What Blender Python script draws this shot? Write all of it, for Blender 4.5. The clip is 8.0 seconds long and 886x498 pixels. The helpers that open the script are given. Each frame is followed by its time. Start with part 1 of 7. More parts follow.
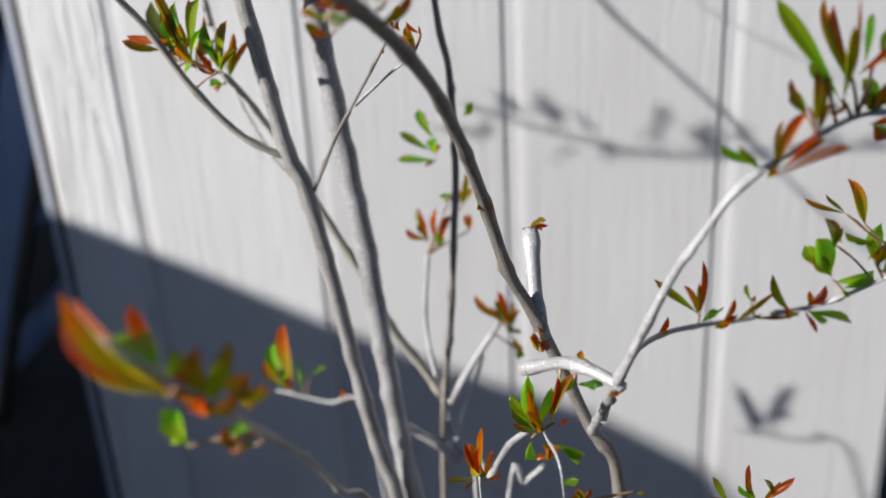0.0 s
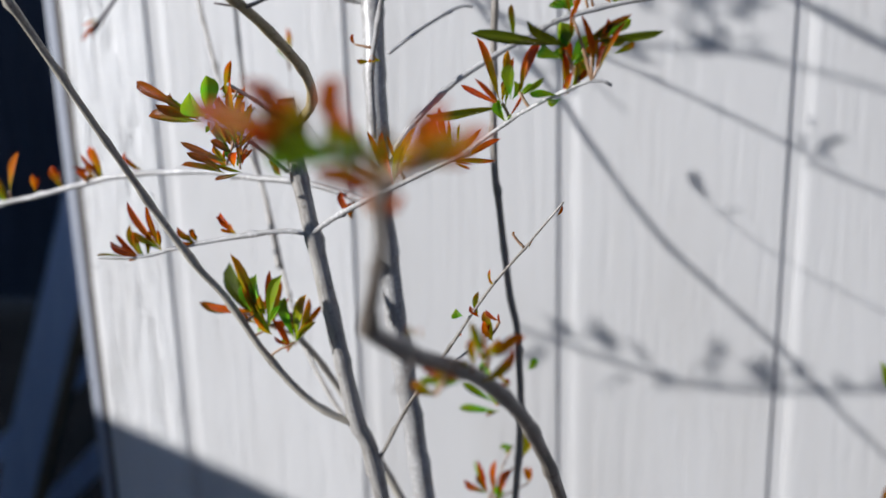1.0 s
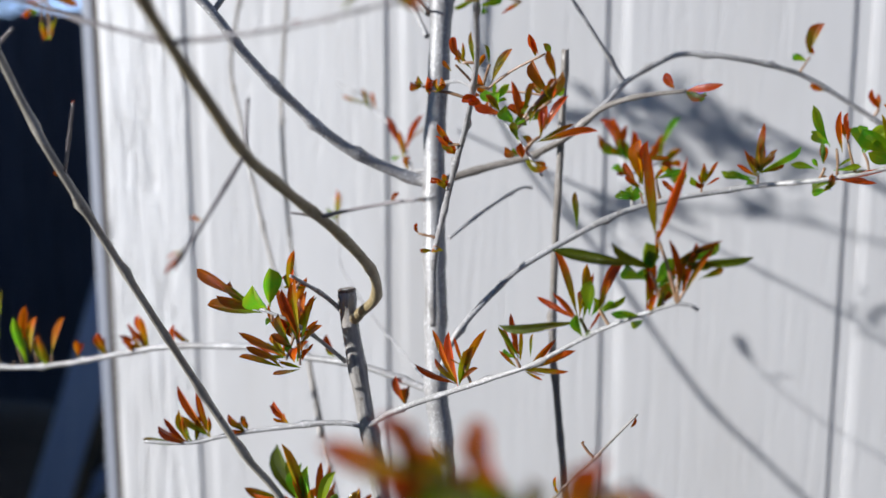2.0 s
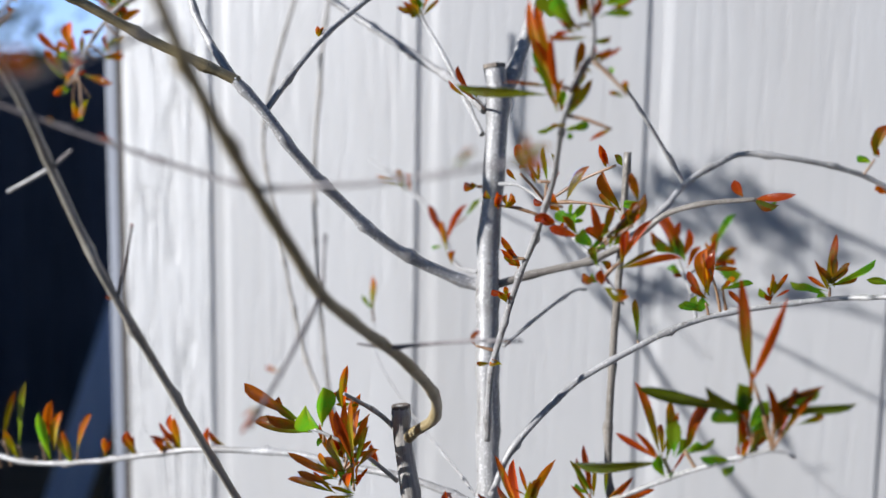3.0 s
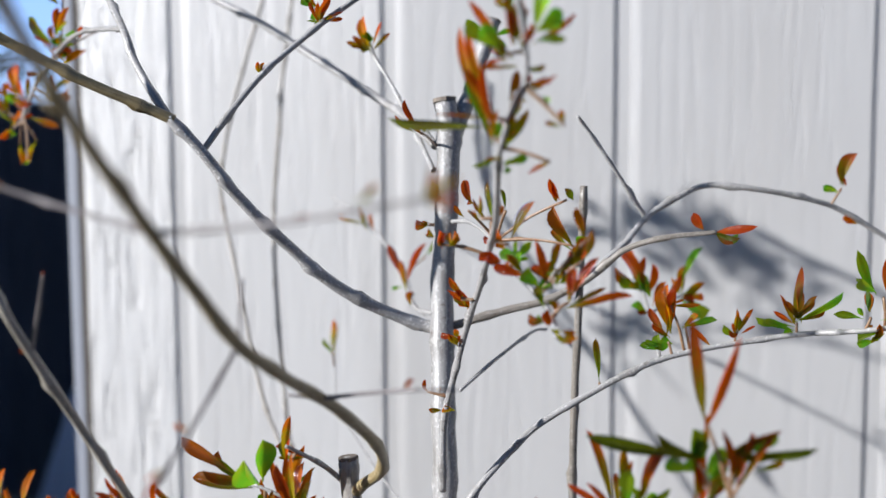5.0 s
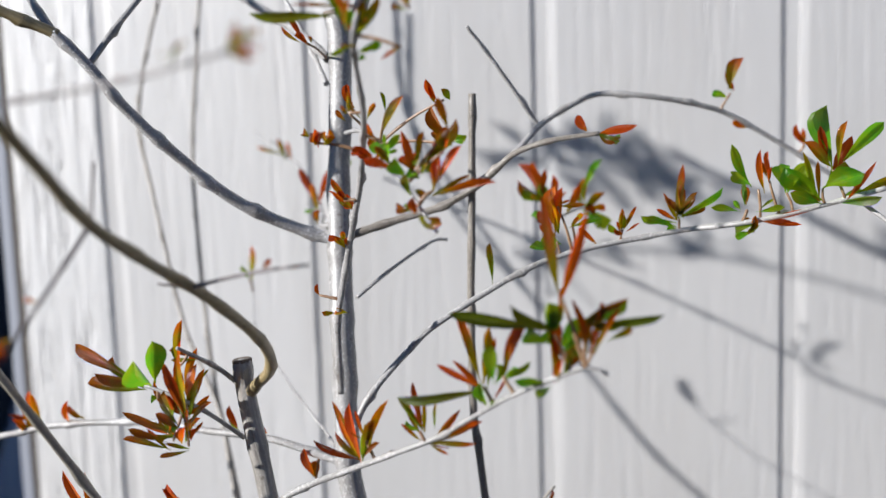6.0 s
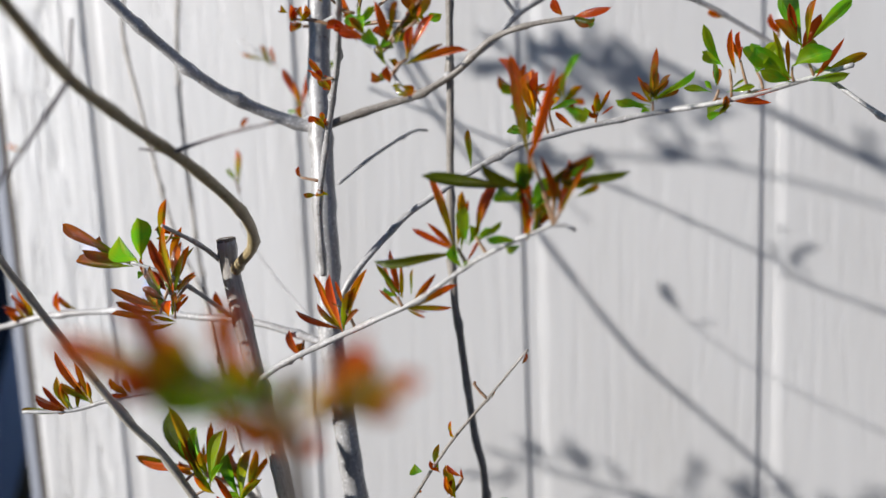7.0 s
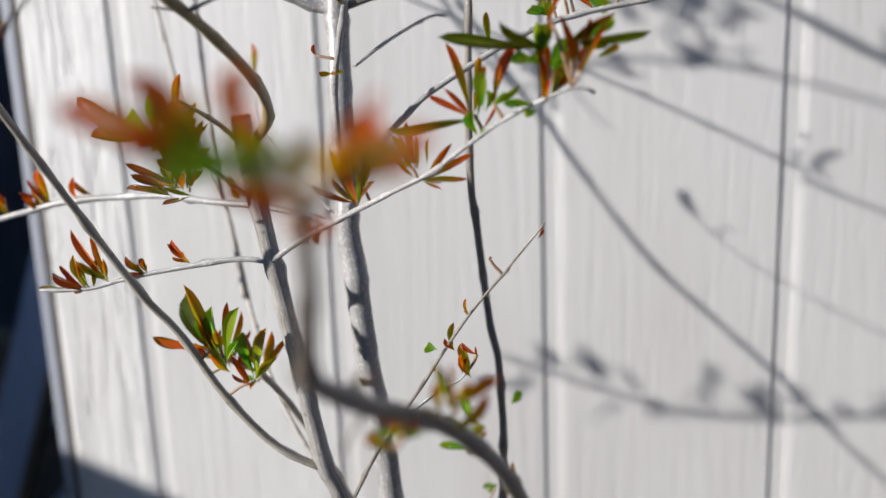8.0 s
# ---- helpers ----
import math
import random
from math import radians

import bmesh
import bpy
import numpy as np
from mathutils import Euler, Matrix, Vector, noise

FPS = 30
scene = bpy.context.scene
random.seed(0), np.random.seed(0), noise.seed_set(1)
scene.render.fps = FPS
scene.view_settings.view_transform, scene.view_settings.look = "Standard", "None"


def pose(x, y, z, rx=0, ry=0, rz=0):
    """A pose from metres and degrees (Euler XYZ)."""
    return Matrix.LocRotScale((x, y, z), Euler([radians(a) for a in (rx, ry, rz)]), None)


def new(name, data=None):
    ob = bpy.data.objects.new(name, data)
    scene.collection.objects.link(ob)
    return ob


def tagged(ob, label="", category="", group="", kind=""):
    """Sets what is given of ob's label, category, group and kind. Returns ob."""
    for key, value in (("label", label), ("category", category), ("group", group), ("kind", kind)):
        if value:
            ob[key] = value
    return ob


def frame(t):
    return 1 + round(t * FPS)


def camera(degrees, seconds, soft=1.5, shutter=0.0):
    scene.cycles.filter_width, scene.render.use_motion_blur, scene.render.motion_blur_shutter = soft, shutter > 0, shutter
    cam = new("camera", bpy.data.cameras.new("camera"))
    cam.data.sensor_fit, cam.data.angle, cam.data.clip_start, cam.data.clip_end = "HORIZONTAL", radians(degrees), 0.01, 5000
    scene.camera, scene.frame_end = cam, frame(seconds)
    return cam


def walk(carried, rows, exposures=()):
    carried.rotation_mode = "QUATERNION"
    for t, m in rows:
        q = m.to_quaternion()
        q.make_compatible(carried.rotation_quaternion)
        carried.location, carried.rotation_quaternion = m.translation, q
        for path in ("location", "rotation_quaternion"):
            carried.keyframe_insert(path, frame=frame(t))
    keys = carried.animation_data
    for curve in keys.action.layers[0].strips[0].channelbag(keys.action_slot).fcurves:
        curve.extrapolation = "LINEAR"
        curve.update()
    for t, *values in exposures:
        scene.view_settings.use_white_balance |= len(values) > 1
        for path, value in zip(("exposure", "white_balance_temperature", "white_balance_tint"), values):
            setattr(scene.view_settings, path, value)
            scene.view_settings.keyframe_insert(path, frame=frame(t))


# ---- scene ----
cam = camera(46.4, 8.0)
cam.data.dof.use_dof = True
cam.data.dof.focus_distance = 0.485
cam.data.dof.aperture_fstop = 5.6
METRES, EYE, TILT, LEAN, TURN = 0.3916, 1.4, -23.60, 2.93, 10.48
ROWS = [
    (0.0, 0.0, 0.0, 0.0, 0.0, 0.0, -0.0),
    (0.5, -0.033, -0.0103, 0.0947, 0.86, 4.56, -1.08),
    (1.0, -0.0652, -0.0082, 0.1701, 1.38, 8.42, -2.22),
    (1.5, -0.0927, -0.0078, 0.2356, 1.61, 11.72, -3.2),
    (2.0, -0.1389, 0.0062, 0.2891, 1.7, 14.21, -3.9),
    (3.5, -0.2725, 0.0673, 0.4281, 1.18, 17.36, -5.2),
    (4.0, -0.3042, 0.0951, 0.4519, 1.69, 18.59, -5.65),
    (4.5, -0.259, 0.0989, 0.4374, 2.02, 18.97, -4.96),
    (5.0, -0.1781, 0.0958, 0.4114, 1.11, 18.54, -3.41),
    (6.5, -0.054, 0.0852, 0.2965, 0.01, 15.03, -0.83),
    (7.0, -0.0513, 0.0795, 0.2561, 0.0, 13.33, -0.63),
    (7.5, -0.0547, 0.0822, 0.2236, 0.55, 11.63, -1.14),
    (8.0, -0.0483, 0.1041, 0.1919, 0.86, 9.73, -1.34),
]
walk(cam, [(t, pose(0, 0, EYE, TILT, LEAN, TURN) @ pose(METRES * x, METRES * y, METRES * z, 90 + pitch, roll, yaw)) for t, x, y, z, yaw, pitch, roll in ROWS],
     [(0.0, 0.42, 6490, 10), (1.0, 0.42, 6270, 10), (2.0, 0.42, 6220, 10), (3.5, 0.44, 6220, 10), (4.5, 0.42, 6200, 10), (5.0, 0.42, 6290, 10), (6.5, 0.42, 6470, 10), (7.5, 0.42, 6570, 10), (8.0, 0.42, 6620, 10)])

# ---- light: low sun from behind and to the left, clear sky ----
SUN_DIR = Vector((1.5, 1.0, -0.7)).normalized()
world = bpy.data.worlds.new("sky")
scene.world = world
world.use_nodes = True
wn, wl = world.node_tree.nodes, world.node_tree.links
sky = wn.new("ShaderNodeTexSky")
sky.sky_type = "NISHITA"
sky.sun_disc = False
sky.sun_elevation = radians(21.2)
sky.sun_rotation = radians(236.3)
wl.new(sky.outputs[0], wn["Background"].inputs[0])
sky.altitude = 3500.0
sky.ozone_density = 3.5
sky.dust_density = 0.0
wn["Background"].inputs[1].default_value = 0.070

sun = new("sun", bpy.data.lights.new("sun", "SUN"))
sun.data.energy = 5.0
sun.data.angle = radians(1.0)
sun.data.color = (1.0, 0.972, 0.945)
sun.matrix_world = SUN_DIR.to_track_quat("-Z", "Y").to_matrix().to_4x4()


# ---- materials ----
def material(name):
    m = bpy.data.materials.new(name)
    m.use_nodes = True
    return m, m.node_tree.nodes, m.node_tree.links, m.node_tree.nodes["Principled BSDF"]


def ramp(n, stops):
    r = n.new("ShaderNodeValToRGB")
    while len(r.color_ramp.elements) < len(stops):
        r.color_ramp.elements.new(0.5)
    for e, (p, c) in zip(r.color_ramp.elements, stops):
        e.position, e.color = p, (*c, 1)
    return r


def noise_node(n, l, scale, stretch=(1, 1, 1), detail=4.0, rough=0.55, space="Object"):
    if space == "bark":
        tc = n.new("ShaderNodeAttribute")
        tc.attribute_name = "bark"
        space = "Vector"
    else:
        tc = n.new("ShaderNodeTexCoord")
    mp = n.new("ShaderNodeMapping")
    mp.inputs["Scale"].default_value = stretch
    t = n.new("ShaderNodeTexNoise")
    t.inputs["Scale"].default_value = scale
    t.inputs["Detail"].default_value = detail
    t.inputs["Roughness"].default_value = rough
    l.new(tc.outputs[space], mp.inputs[0])
    l.new(mp.outputs[0], t.inputs["Vector"])
    return t


def mix_rgb(n, l, fac, a, b, blend="MIX"):
    m = n.new("ShaderNodeMix")
    m.data_type, m.blend_type = "RGBA", blend
    for i, v in ((0, fac), (6, a), (7, b)):
        if isinstance(v, (float, int)):
            m.inputs[i].default_value = v
        elif isinstance(v, tuple):
            m.inputs[i].default_value = (*v, 1)
        else:
            l.new(v, m.inputs[i])
    return m.outputs[2]


def math_node(n, l, op, a, b):
    m = n.new("ShaderNodeMath")
    m.operation = op
    for i, v in enumerate((a, b)):
        if isinstance(v, (float, int)):
            m.inputs[i].default_value = v
        else:
            l.new(v, m.inputs[i])
    return m.outputs[0]


def bump_node(n, l, height, strength, distance, normal=None):
    b = n.new("ShaderNodeBump")
    b.inputs["Strength"].default_value = strength
    b.inputs["Distance"].default_value = distance
    l.new(height, b.inputs["Height"])
    if normal:
        l.new(normal, b.inputs["Normal"])
    return b.outputs[0]


def siding_material(name, rough, tone):
    """Off-white paint over plywood: nested wood figure, fine long grain, a few hairline checks; rough boards have deep, wavy, torn grain."""
    m, n, l, p = material(name)
    broad = noise_node(n, l, 2.2, (1, 1, 0.5))
    stain = noise_node(n, l, 9.0, (1.3, 1, 0.35), 5.0, 0.6)
    swirl = noise_node(n, l, 4.2, (2.2, 1, 0.16), 1.5, 0.4)
    figure = math_node(n, l, "SINE", math_node(n, l, "MULTIPLY", swirl.outputs[0], 95.0), 0.0)
    wide = noise_node(n, l, 20.0, (1.6, 1, 0.12), 3.0, 0.5)
    fibre = noise_node(n, l, 62.0 - 20.0 * rough, (2.3, 1, 0.15 + 0.05 * rough), 4.0, 0.62)
    fibre.inputs["Distortion"].default_value = 0.5 + 0.5 * rough
    torn = ramp(n, [(0.33, (0, 0, 0)), (0.46, (0.8, 0.8, 0.8)), (0.62, (1, 1, 1))])
    l.new(fibre.outputs[0], torn.inputs[0])
    fine = noise_node(n, l, 150.0, (2.6, 1, 0.05), 2.0, 0.5)
    line = noise_node(n, l, 16.0, (2.6, 1, 0.07), 1.5, 0.4)
    film = noise_node(n, l, 420.0, (1, 1, 0.6), 3.0, 0.6)
    check = ramp(n, [(0.491, (1, 1, 1)), (0.5, (0, 0, 0)), (0.509, (1, 1, 1))])
    l.new(line.outputs[0], check.inputs[0])
    where = noise_node(n, l, 5.0, (1, 1, 0.3), 2.0, 0.5)
    mask = ramp(n, [(0.50, (0.0, 0.0, 0.0)), (0.66, (1, 1, 1))])
    l.new(where.outputs[0], mask.inputs[0])
    colour = ramp(n, [(0.3, tuple(0.955 * c for c in tone)), (0.7, tuple(1.04 * c for c in tone))])
    l.new(broad.outputs[0], colour.inputs[0])
    dust = ramp(n, [(0.36, (0.93, 0.92, 0.905)), (0.55, (1, 1, 1))])
    l.new(stain.outputs[0], dust.inputs[0])
    dusty = mix_rgb(n, l, 0.7, colour.outputs[0], dust.outputs[0], "MULTIPLY")
    grime = ramp(n, [(0.0, (0.66, 0.65, 0.64)), (0.7, (1, 1, 1))])
    l.new(check.outputs[0], grime.inputs[0])
    l.new(mix_rgb(n, l, math_node(n, l, "MULTIPLY", mask.outputs[0], 0.45), dusty, grime.outputs[0], "MULTIPLY"), p.inputs["Base Color"])
    p.inputs["Roughness"].default_value = 0.5
    p.inputs["Specular IOR Level"].default_value = 1.0
    b0 = bump_node(n, l, wide.outputs[0], 0.6, 0.00014 + 0.0004 * rough)
    b1 = bump_node(n, l, figure, 0.5, 0.00006 + 0.00015 * rough, b0)
    b2 = bump_node(n, l, math_node(n, l, "MULTIPLY", check.outputs[0], mask.outputs[0]), 0.4, 0.0004, b1)
    b3 = bump_node(n, l, torn.outputs[0], 0.9, 0.00013 + 0.0038 * rough, b2)
    b4 = bump_node(n, l, fine.outputs[0], 0.5, 0.00009 + 0.0002 * rough, b3)
    b5 = bump_node(n, l, film.outputs[0], 0.3, 0.00022, b4)
    l.new(b5, p.inputs["Normal"])
    return m


def bark_material(name, dark, light, lichen, relief=0.0006, specks=0.6, flow=0.0):
    """Thin bark: hair-fine lengthwise fibres, pale lenticels, soft patches and dark old scars; flow turns it to shaggy strips."""
    m, n, l, p = material(name)
    fibre = noise_node(n, l, 1100.0, (1, 1, 0.05), 3.0, 0.6, "bark")
    strip = noise_node(n, l, 640.0, (1, 1, 0.05), 2.0, 0.5, "bark")
    patch = noise_node(n, l, 38.0, (1, 1, 0.9), 4.0, 0.6, "bark")
    dots = noise_node(n, l, 780.0, (1, 1, 0.75), 2.0, 0.5, "bark")
    scars = noise_node(n, l, 210.0, (1, 1, 1.3), 3.0, 0.6, "bark")
    mid = tuple(0.4 * d + 0.6 * e for d, e in zip(dark, light))
    base = ramp(n, [(0.30, dark), (0.50, mid), (0.66, light)])
    l.new(mix_rgb(n, l, 0.25 + 0.5 * flow, fibre.outputs[0], strip.outputs[0]), base.inputs[0])
    spot = ramp(n, [(0.56, (0, 0, 0)), (0.64, (1, 1, 1))])
    l.new(dots.outputs[0], spot.inputs[0])
    pale = mix_rgb(n, l, math_node(n, l, "MULTIPLY", spot.outputs[0], specks), base.outputs[0], lichen)
    worn = ramp(n, [(0.34, (0.74, 0.72, 0.69)), (0.52, (0.96, 0.955, 0.95)), (0.68, (1.08, 1.08, 1.08))])
    l.new(patch.outputs[0], worn.inputs[0])
    scar = ramp(n, [(0.30, (0.45, 0.40, 0.36)), (0.37, (1, 1, 1))])
    l.new(scars.outputs[0], scar.inputs[0])
    aged = mix_rgb(n, l, 0.9, pale, worn.outputs[0], "MULTIPLY")
    l.new(mix_rgb(n, l, 0.8, aged, scar.outputs[0], "MULTIPLY"), p.inputs["Base Color"])
    p.inputs["Roughness"].default_value = 0.42
    p.inputs["Specular IOR Level"].default_value = 0.8
    b0 = bump_node(n, l, strip.outputs[0], 0.3 + 0.7 * flow, relief * 1.6)
    b1 = bump_node(n, l, fibre.outputs[0], 0.8, relief * 0.6, b0)
    l.new(bump_node(n, l, spot.outputs[0], 0.4, 0.0002, b1), p.inputs["Normal"])
    return m


def leaf_material(name, a, b, c, lit, gloss):
    """A thin glossy leaf: colour runs from stalk to tip, varies leaf by leaf, lets some light through."""
    m, n, l, p = material(name)
    tc = n.new("ShaderNodeTexCoord")
    sep = n.new("ShaderNodeSeparateXYZ")
    l.new(tc.outputs["UV"], sep.inputs[0])
    info = n.new("ShaderNodeObjectInfo")
    blot = noise_node(n, l, 2.6, (1.6, 1, 1), 3.0, 0.6, "UV")
    along = math_node(n, l, "ADD", sep.outputs[0], math_node(n, l, "SUBTRACT", blot.outputs[0], 0.5))
    shift = math_node(n, l, "ADD", along, math_node(n, l, "MULTIPLY", math_node(n, l, "SUBTRACT", info.outputs["Random"], 0.5), 0.95))
    col = ramp(n, [(0.10, a), (0.45, b), (0.95, c)])
    l.new(shift, col.inputs[0])
    mid = math_node(n, l, "ABSOLUTE", math_node(n, l, "SUBTRACT", sep.outputs[1], 0.5), 0.0)
    rib = ramp(n, [(0.0, (1.5, 1.45, 1.2)), (0.05, (1, 1, 1))])
    l.new(mid, rib.inputs[0])
    age = ramp(n, [(0.0, (0.50, 0.52, 0.50)), (0.5, (0.92, 0.92, 0.92)), (1.0, (1.15, 1.15, 1.15))])
    l.new(math_node(n, l, "FRACT", math_node(n, l, "MULTIPLY", info.outputs["Random"], 7.31), 0.0), age.inputs[0])
    aged = mix_rgb(n, l, 0.85, col.outputs[0], age.outputs[0], "MULTIPLY")
    tint = mix_rgb(n, l, 0.7, aged, rib.outputs[0], "MULTIPLY")
    l.new(tint, p.inputs["Base Color"])
    p.inputs["Roughness"].default_value = gloss
    p.inputs["Specular IOR Level"].default_value = 1.0
    crease = noise_node(n, l, 1.0, (3.0, 14.0, 1.0), 3.0, 0.6, "UV")
    l.new(bump_node(n, l, crease.outputs[0], 0.7, 0.0022), p.inputs["Normal"])
    trans = n.new("ShaderNodeBsdfTranslucent")
    glow = ramp(n, list(zip((0.10, 0.5, 0.95), lit)))
    l.new(shift, glow.inputs[0])
    lit_through = mix_rgb(n, l, 0.85, glow.outputs[0], age.outputs[0], "MULTIPLY")
    l.new(mix_rgb(n, l, 0.5, lit_through, rib.outputs[0], "MULTIPLY"), trans.inputs[0])
    both = n.new("ShaderNodeMixShader")
    both.inputs[0].default_value = 0.46
    l.new(p.outputs[0], both.inputs[1])
    l.new(trans.outputs[0], both.inputs[2])
    l.new(both.outputs[0], n["Material Output"].inputs[0])
    return m


def plain_wood(name, dark, light, rough=0.75):
    m, n, l, p = material(name)
    g = noise_node(n, l, 22.0, (3, 3, 0.15), 4.0, 0.6)
    info = n.new("ShaderNodeObjectInfo")
    r = ramp(n, [(0.3, dark), (0.7, light)])
    l.new(g.outputs[0], r.inputs[0])
    v = ramp(n, [(0.0, (0.75, 0.75, 0.75)), (1.0, (1.15, 1.15, 1.15))])
    l.new(info.outputs["Random"], v.inputs[0])
    l.new(mix_rgb(n, l, 1.0, r.outputs[0], v.outputs[0], "MULTIPLY"), p.inputs["Base Color"])
    p.inputs["Roughness"].default_value = rough
    l.new(bump_node(n, l, g.outputs[0], 0.5, 0.002), p.inputs["Normal"])
    return m


def ground_material():
    m, n, l, p = material("bare_soil")
    a = noise_node(n, l, 2.0)
    b = noise_node(n, l, 60.0, detail=6.0)
    r = ramp(n, [(0.3, (0.055, 0.045, 0.038)), (0.7, (0.12, 0.10, 0.085))])
    l.new(a.outputs[0], r.inputs[0])
    v = ramp(n, [(0.3, (0.5, 0.5, 0.5)), (0.7, (1.1, 1.1, 1.1))])
    l.new(b.outputs[0], v.inputs[0])
    l.new(mix_rgb(n, l, 0.8, r.outputs[0], v.outputs[0], "MULTIPLY"), p.inputs["Base Color"])
    p.inputs["Roughness"].default_value = 0.9
    l.new(bump_node(n, l, b.outputs[0], 0.8, 0.02), p.inputs["Normal"])
    return m


# tones brighten board by board to the left: the light's gradient put into paint
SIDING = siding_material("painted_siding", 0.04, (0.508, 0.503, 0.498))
ROUGH_LIT_SIDING = siding_material("rough_lit_siding", 0.7, (0.675, 0.671, 0.666))
MID_LIT_SIDING = siding_material("mid_lit_siding", 0.10, (0.58, 0.575, 0.57))
BARK = {
    "cane": bark_material("fibrous_grey_bark", (0.19, 0.176, 0.16), (0.47, 0.45, 0.425), (0.6, 0.58, 0.56), 0.0005, 0.35, 0.6),
    "pale": bark_material("smooth_pale_grey_bark", (0.24, 0.234, 0.23), (0.4, 0.395, 0.39), (0.64, 0.635, 0.63), 0.0002, 0.7, 0.1),
    "grey": bark_material("silver_grey_bark", (0.25, 0.242, 0.238), (0.47, 0.465, 0.46), (0.7, 0.695, 0.69), 0.0005, 0.6, 0.2),
    "tan": bark_material("tan_grey_bark", (0.25, 0.225, 0.18), (0.52, 0.48, 0.41), (0.6, 0.57, 0.51), 0.0003, 0.4, 0.3),
    "umber": bark_material("umber_bark", (0.20, 0.18, 0.155), (0.37, 0.335, 0.29), (0.48, 0.45, 0.41)),
    "speck": bark_material("speckled_grey_bark", (0.33, 0.322, 0.315), (0.56, 0.55, 0.545), (0.85, 0.845, 0.84), 0.0004, 0.8, 0.1),
    "olive": bark_material("olive_tan_bark", (0.23, 0.175, 0.08), (0.47, 0.375, 0.2), (0.56, 0.48, 0.33), 0.0004, 0.3, 0.4),
    "plum": bark_material("dark_plum_grey_bark", (0.10, 0.085, 0.088), (0.27, 0.24, 0.24), (0.46, 0.43, 0.43), 0.0003, 0.35, 0.3),
    "dusky": bark_material("dark_knotty_bark", (0.065, 0.052, 0.042), (0.20, 0.165, 0.135), (0.42, 0.39, 0.36), 0.0010, 0.35, 0.5),
    "young": bark_material("young_red_bark", (0.20, 0.10, 0.05), (0.34, 0.20, 0.10), (0.4, 0.3, 0.2)),
    "brown": bark_material("brown_bark", (0.12, 0.105, 0.088), (0.3, 0.27, 0.235), (0.44, 0.41, 0.37), 0.0006, 0.4, 0.5),
}
CUT = plain_wood("weathered_cut_wood", (0.13, 0.105, 0.085), (0.30, 0.255, 0.21))
LEAF = {
    "r": leaf_material("red_young_leaf", (0.16, 0.13, 0.004), (0.34, 0.050, 0.003), (0.28, 0.026, 0.003),
                       ((0.58, 0.42, 0.005), (0.86, 0.19, 0.005), (0.80, 0.11, 0.005)), 0.13),
    "a": leaf_material("orange_young_leaf", (0.22, 0.21, 0.004), (0.50, 0.13, 0.002), (0.46, 0.065, 0.002),
                       ((0.66, 0.60, 0.005), (0.97, 0.38, 0.004), (0.95, 0.22, 0.004)), 0.15),
    "o": leaf_material("olive_bronze_leaf", (0.11, 0.17, 0.005), (0.085, 0.080, 0.004), (0.19, 0.040, 0.002),
                       ((0.42, 0.60, 0.01), (0.46, 0.34, 0.006), (0.72, 0.20, 0.005)), 0.12),
    "d": leaf_material("dark_olive_leaf", (0.100, 0.110, 0.005), (0.075, 0.074, 0.004), (0.080, 0.105, 0.005),
                       ((0.24, 0.28, 0.01), (0.20, 0.19, 0.006), (0.24, 0.32, 0.012)), 0.12),
    "g": leaf_material("green_leaf", (0.15, 0.27, 0.006), (0.060, 0.235, 0.010), (0.11, 0.19, 0.006),
                       ((0.50, 0.80, 0.015), (0.24, 0.76, 0.025), (0.48, 0.64, 0.015)), 0.12),
}
# blue cast of the yard's shade is mixed into this dark wood colour
FENCE_WOOD = plain_wood("shade_blue_wood", (0.030, 0.038, 0.066), (0.070, 0.086, 0.135))
# grey planks, with the blue of skylit shade put into their colour
PALE_BOARD = plain_wood("shade_blue_weathered_board", (0.46, 0.57, 0.78), (0.60, 0.71, 0.90))
EDGE_WOOD = plain_wood("raw_board_edge", (0.16, 0.12, 0.07), (0.28, 0.22, 0.14))
DARK_EDGE = plain_wood("dirty_panel_edge", (0.055, 0.045, 0.035), (0.11, 0.09, 0.07))
TRIM = plain_wood("grey_trim_paint", (0.30, 0.32, 0.37), (0.36, 0.38, 0.43), 0.5)
PLASTER, pn, pl, pp = material("grey_plaster")
pq = noise_node(pn, pl, 5.0, detail=6.0)
pr = ramp(pn, [(0.3, (0.22, 0.215, 0.205)), (0.7, (0.30, 0.29, 0.28))])
pl.new(pq.outputs[0], pr.inputs[0])
pl.new(pr.outputs[0], pp.inputs["Base Color"])
pp.inputs["Roughness"].default_value = 0.85


# ---- building helpers ----
def part(name, bm, mat, parent=None, label=""):
    me = bpy.data.meshes.new(name)
    bm.to_mesh(me)
    bm.free()
    me.materials.append(mat)
    ob = new(name, me)
    if parent:
        ob.parent = parent
        ob.matrix_parent_inverse = parent.matrix_world.inverted()
    return tagged(ob, label)


def box(x0, x1, y0, y1, z0, z1, bevel=0.0):
    bm = bmesh.new()
    bmesh.ops.create_cube(bm, size=1.0)
    for v in bm.verts:
        v.co = Vector((x0 + (v.co.x + 0.5) * (x1 - x0), y0 + (v.co.y + 0.5) * (y1 - y0), z0 + (v.co.z + 0.5) * (z1 - z0)))
    if bevel:
        bmesh.ops.bevel(bm, geom=bm.edges[:], offset=bevel, segments=2, affect="EDGES", profile=0.5)
    return bm


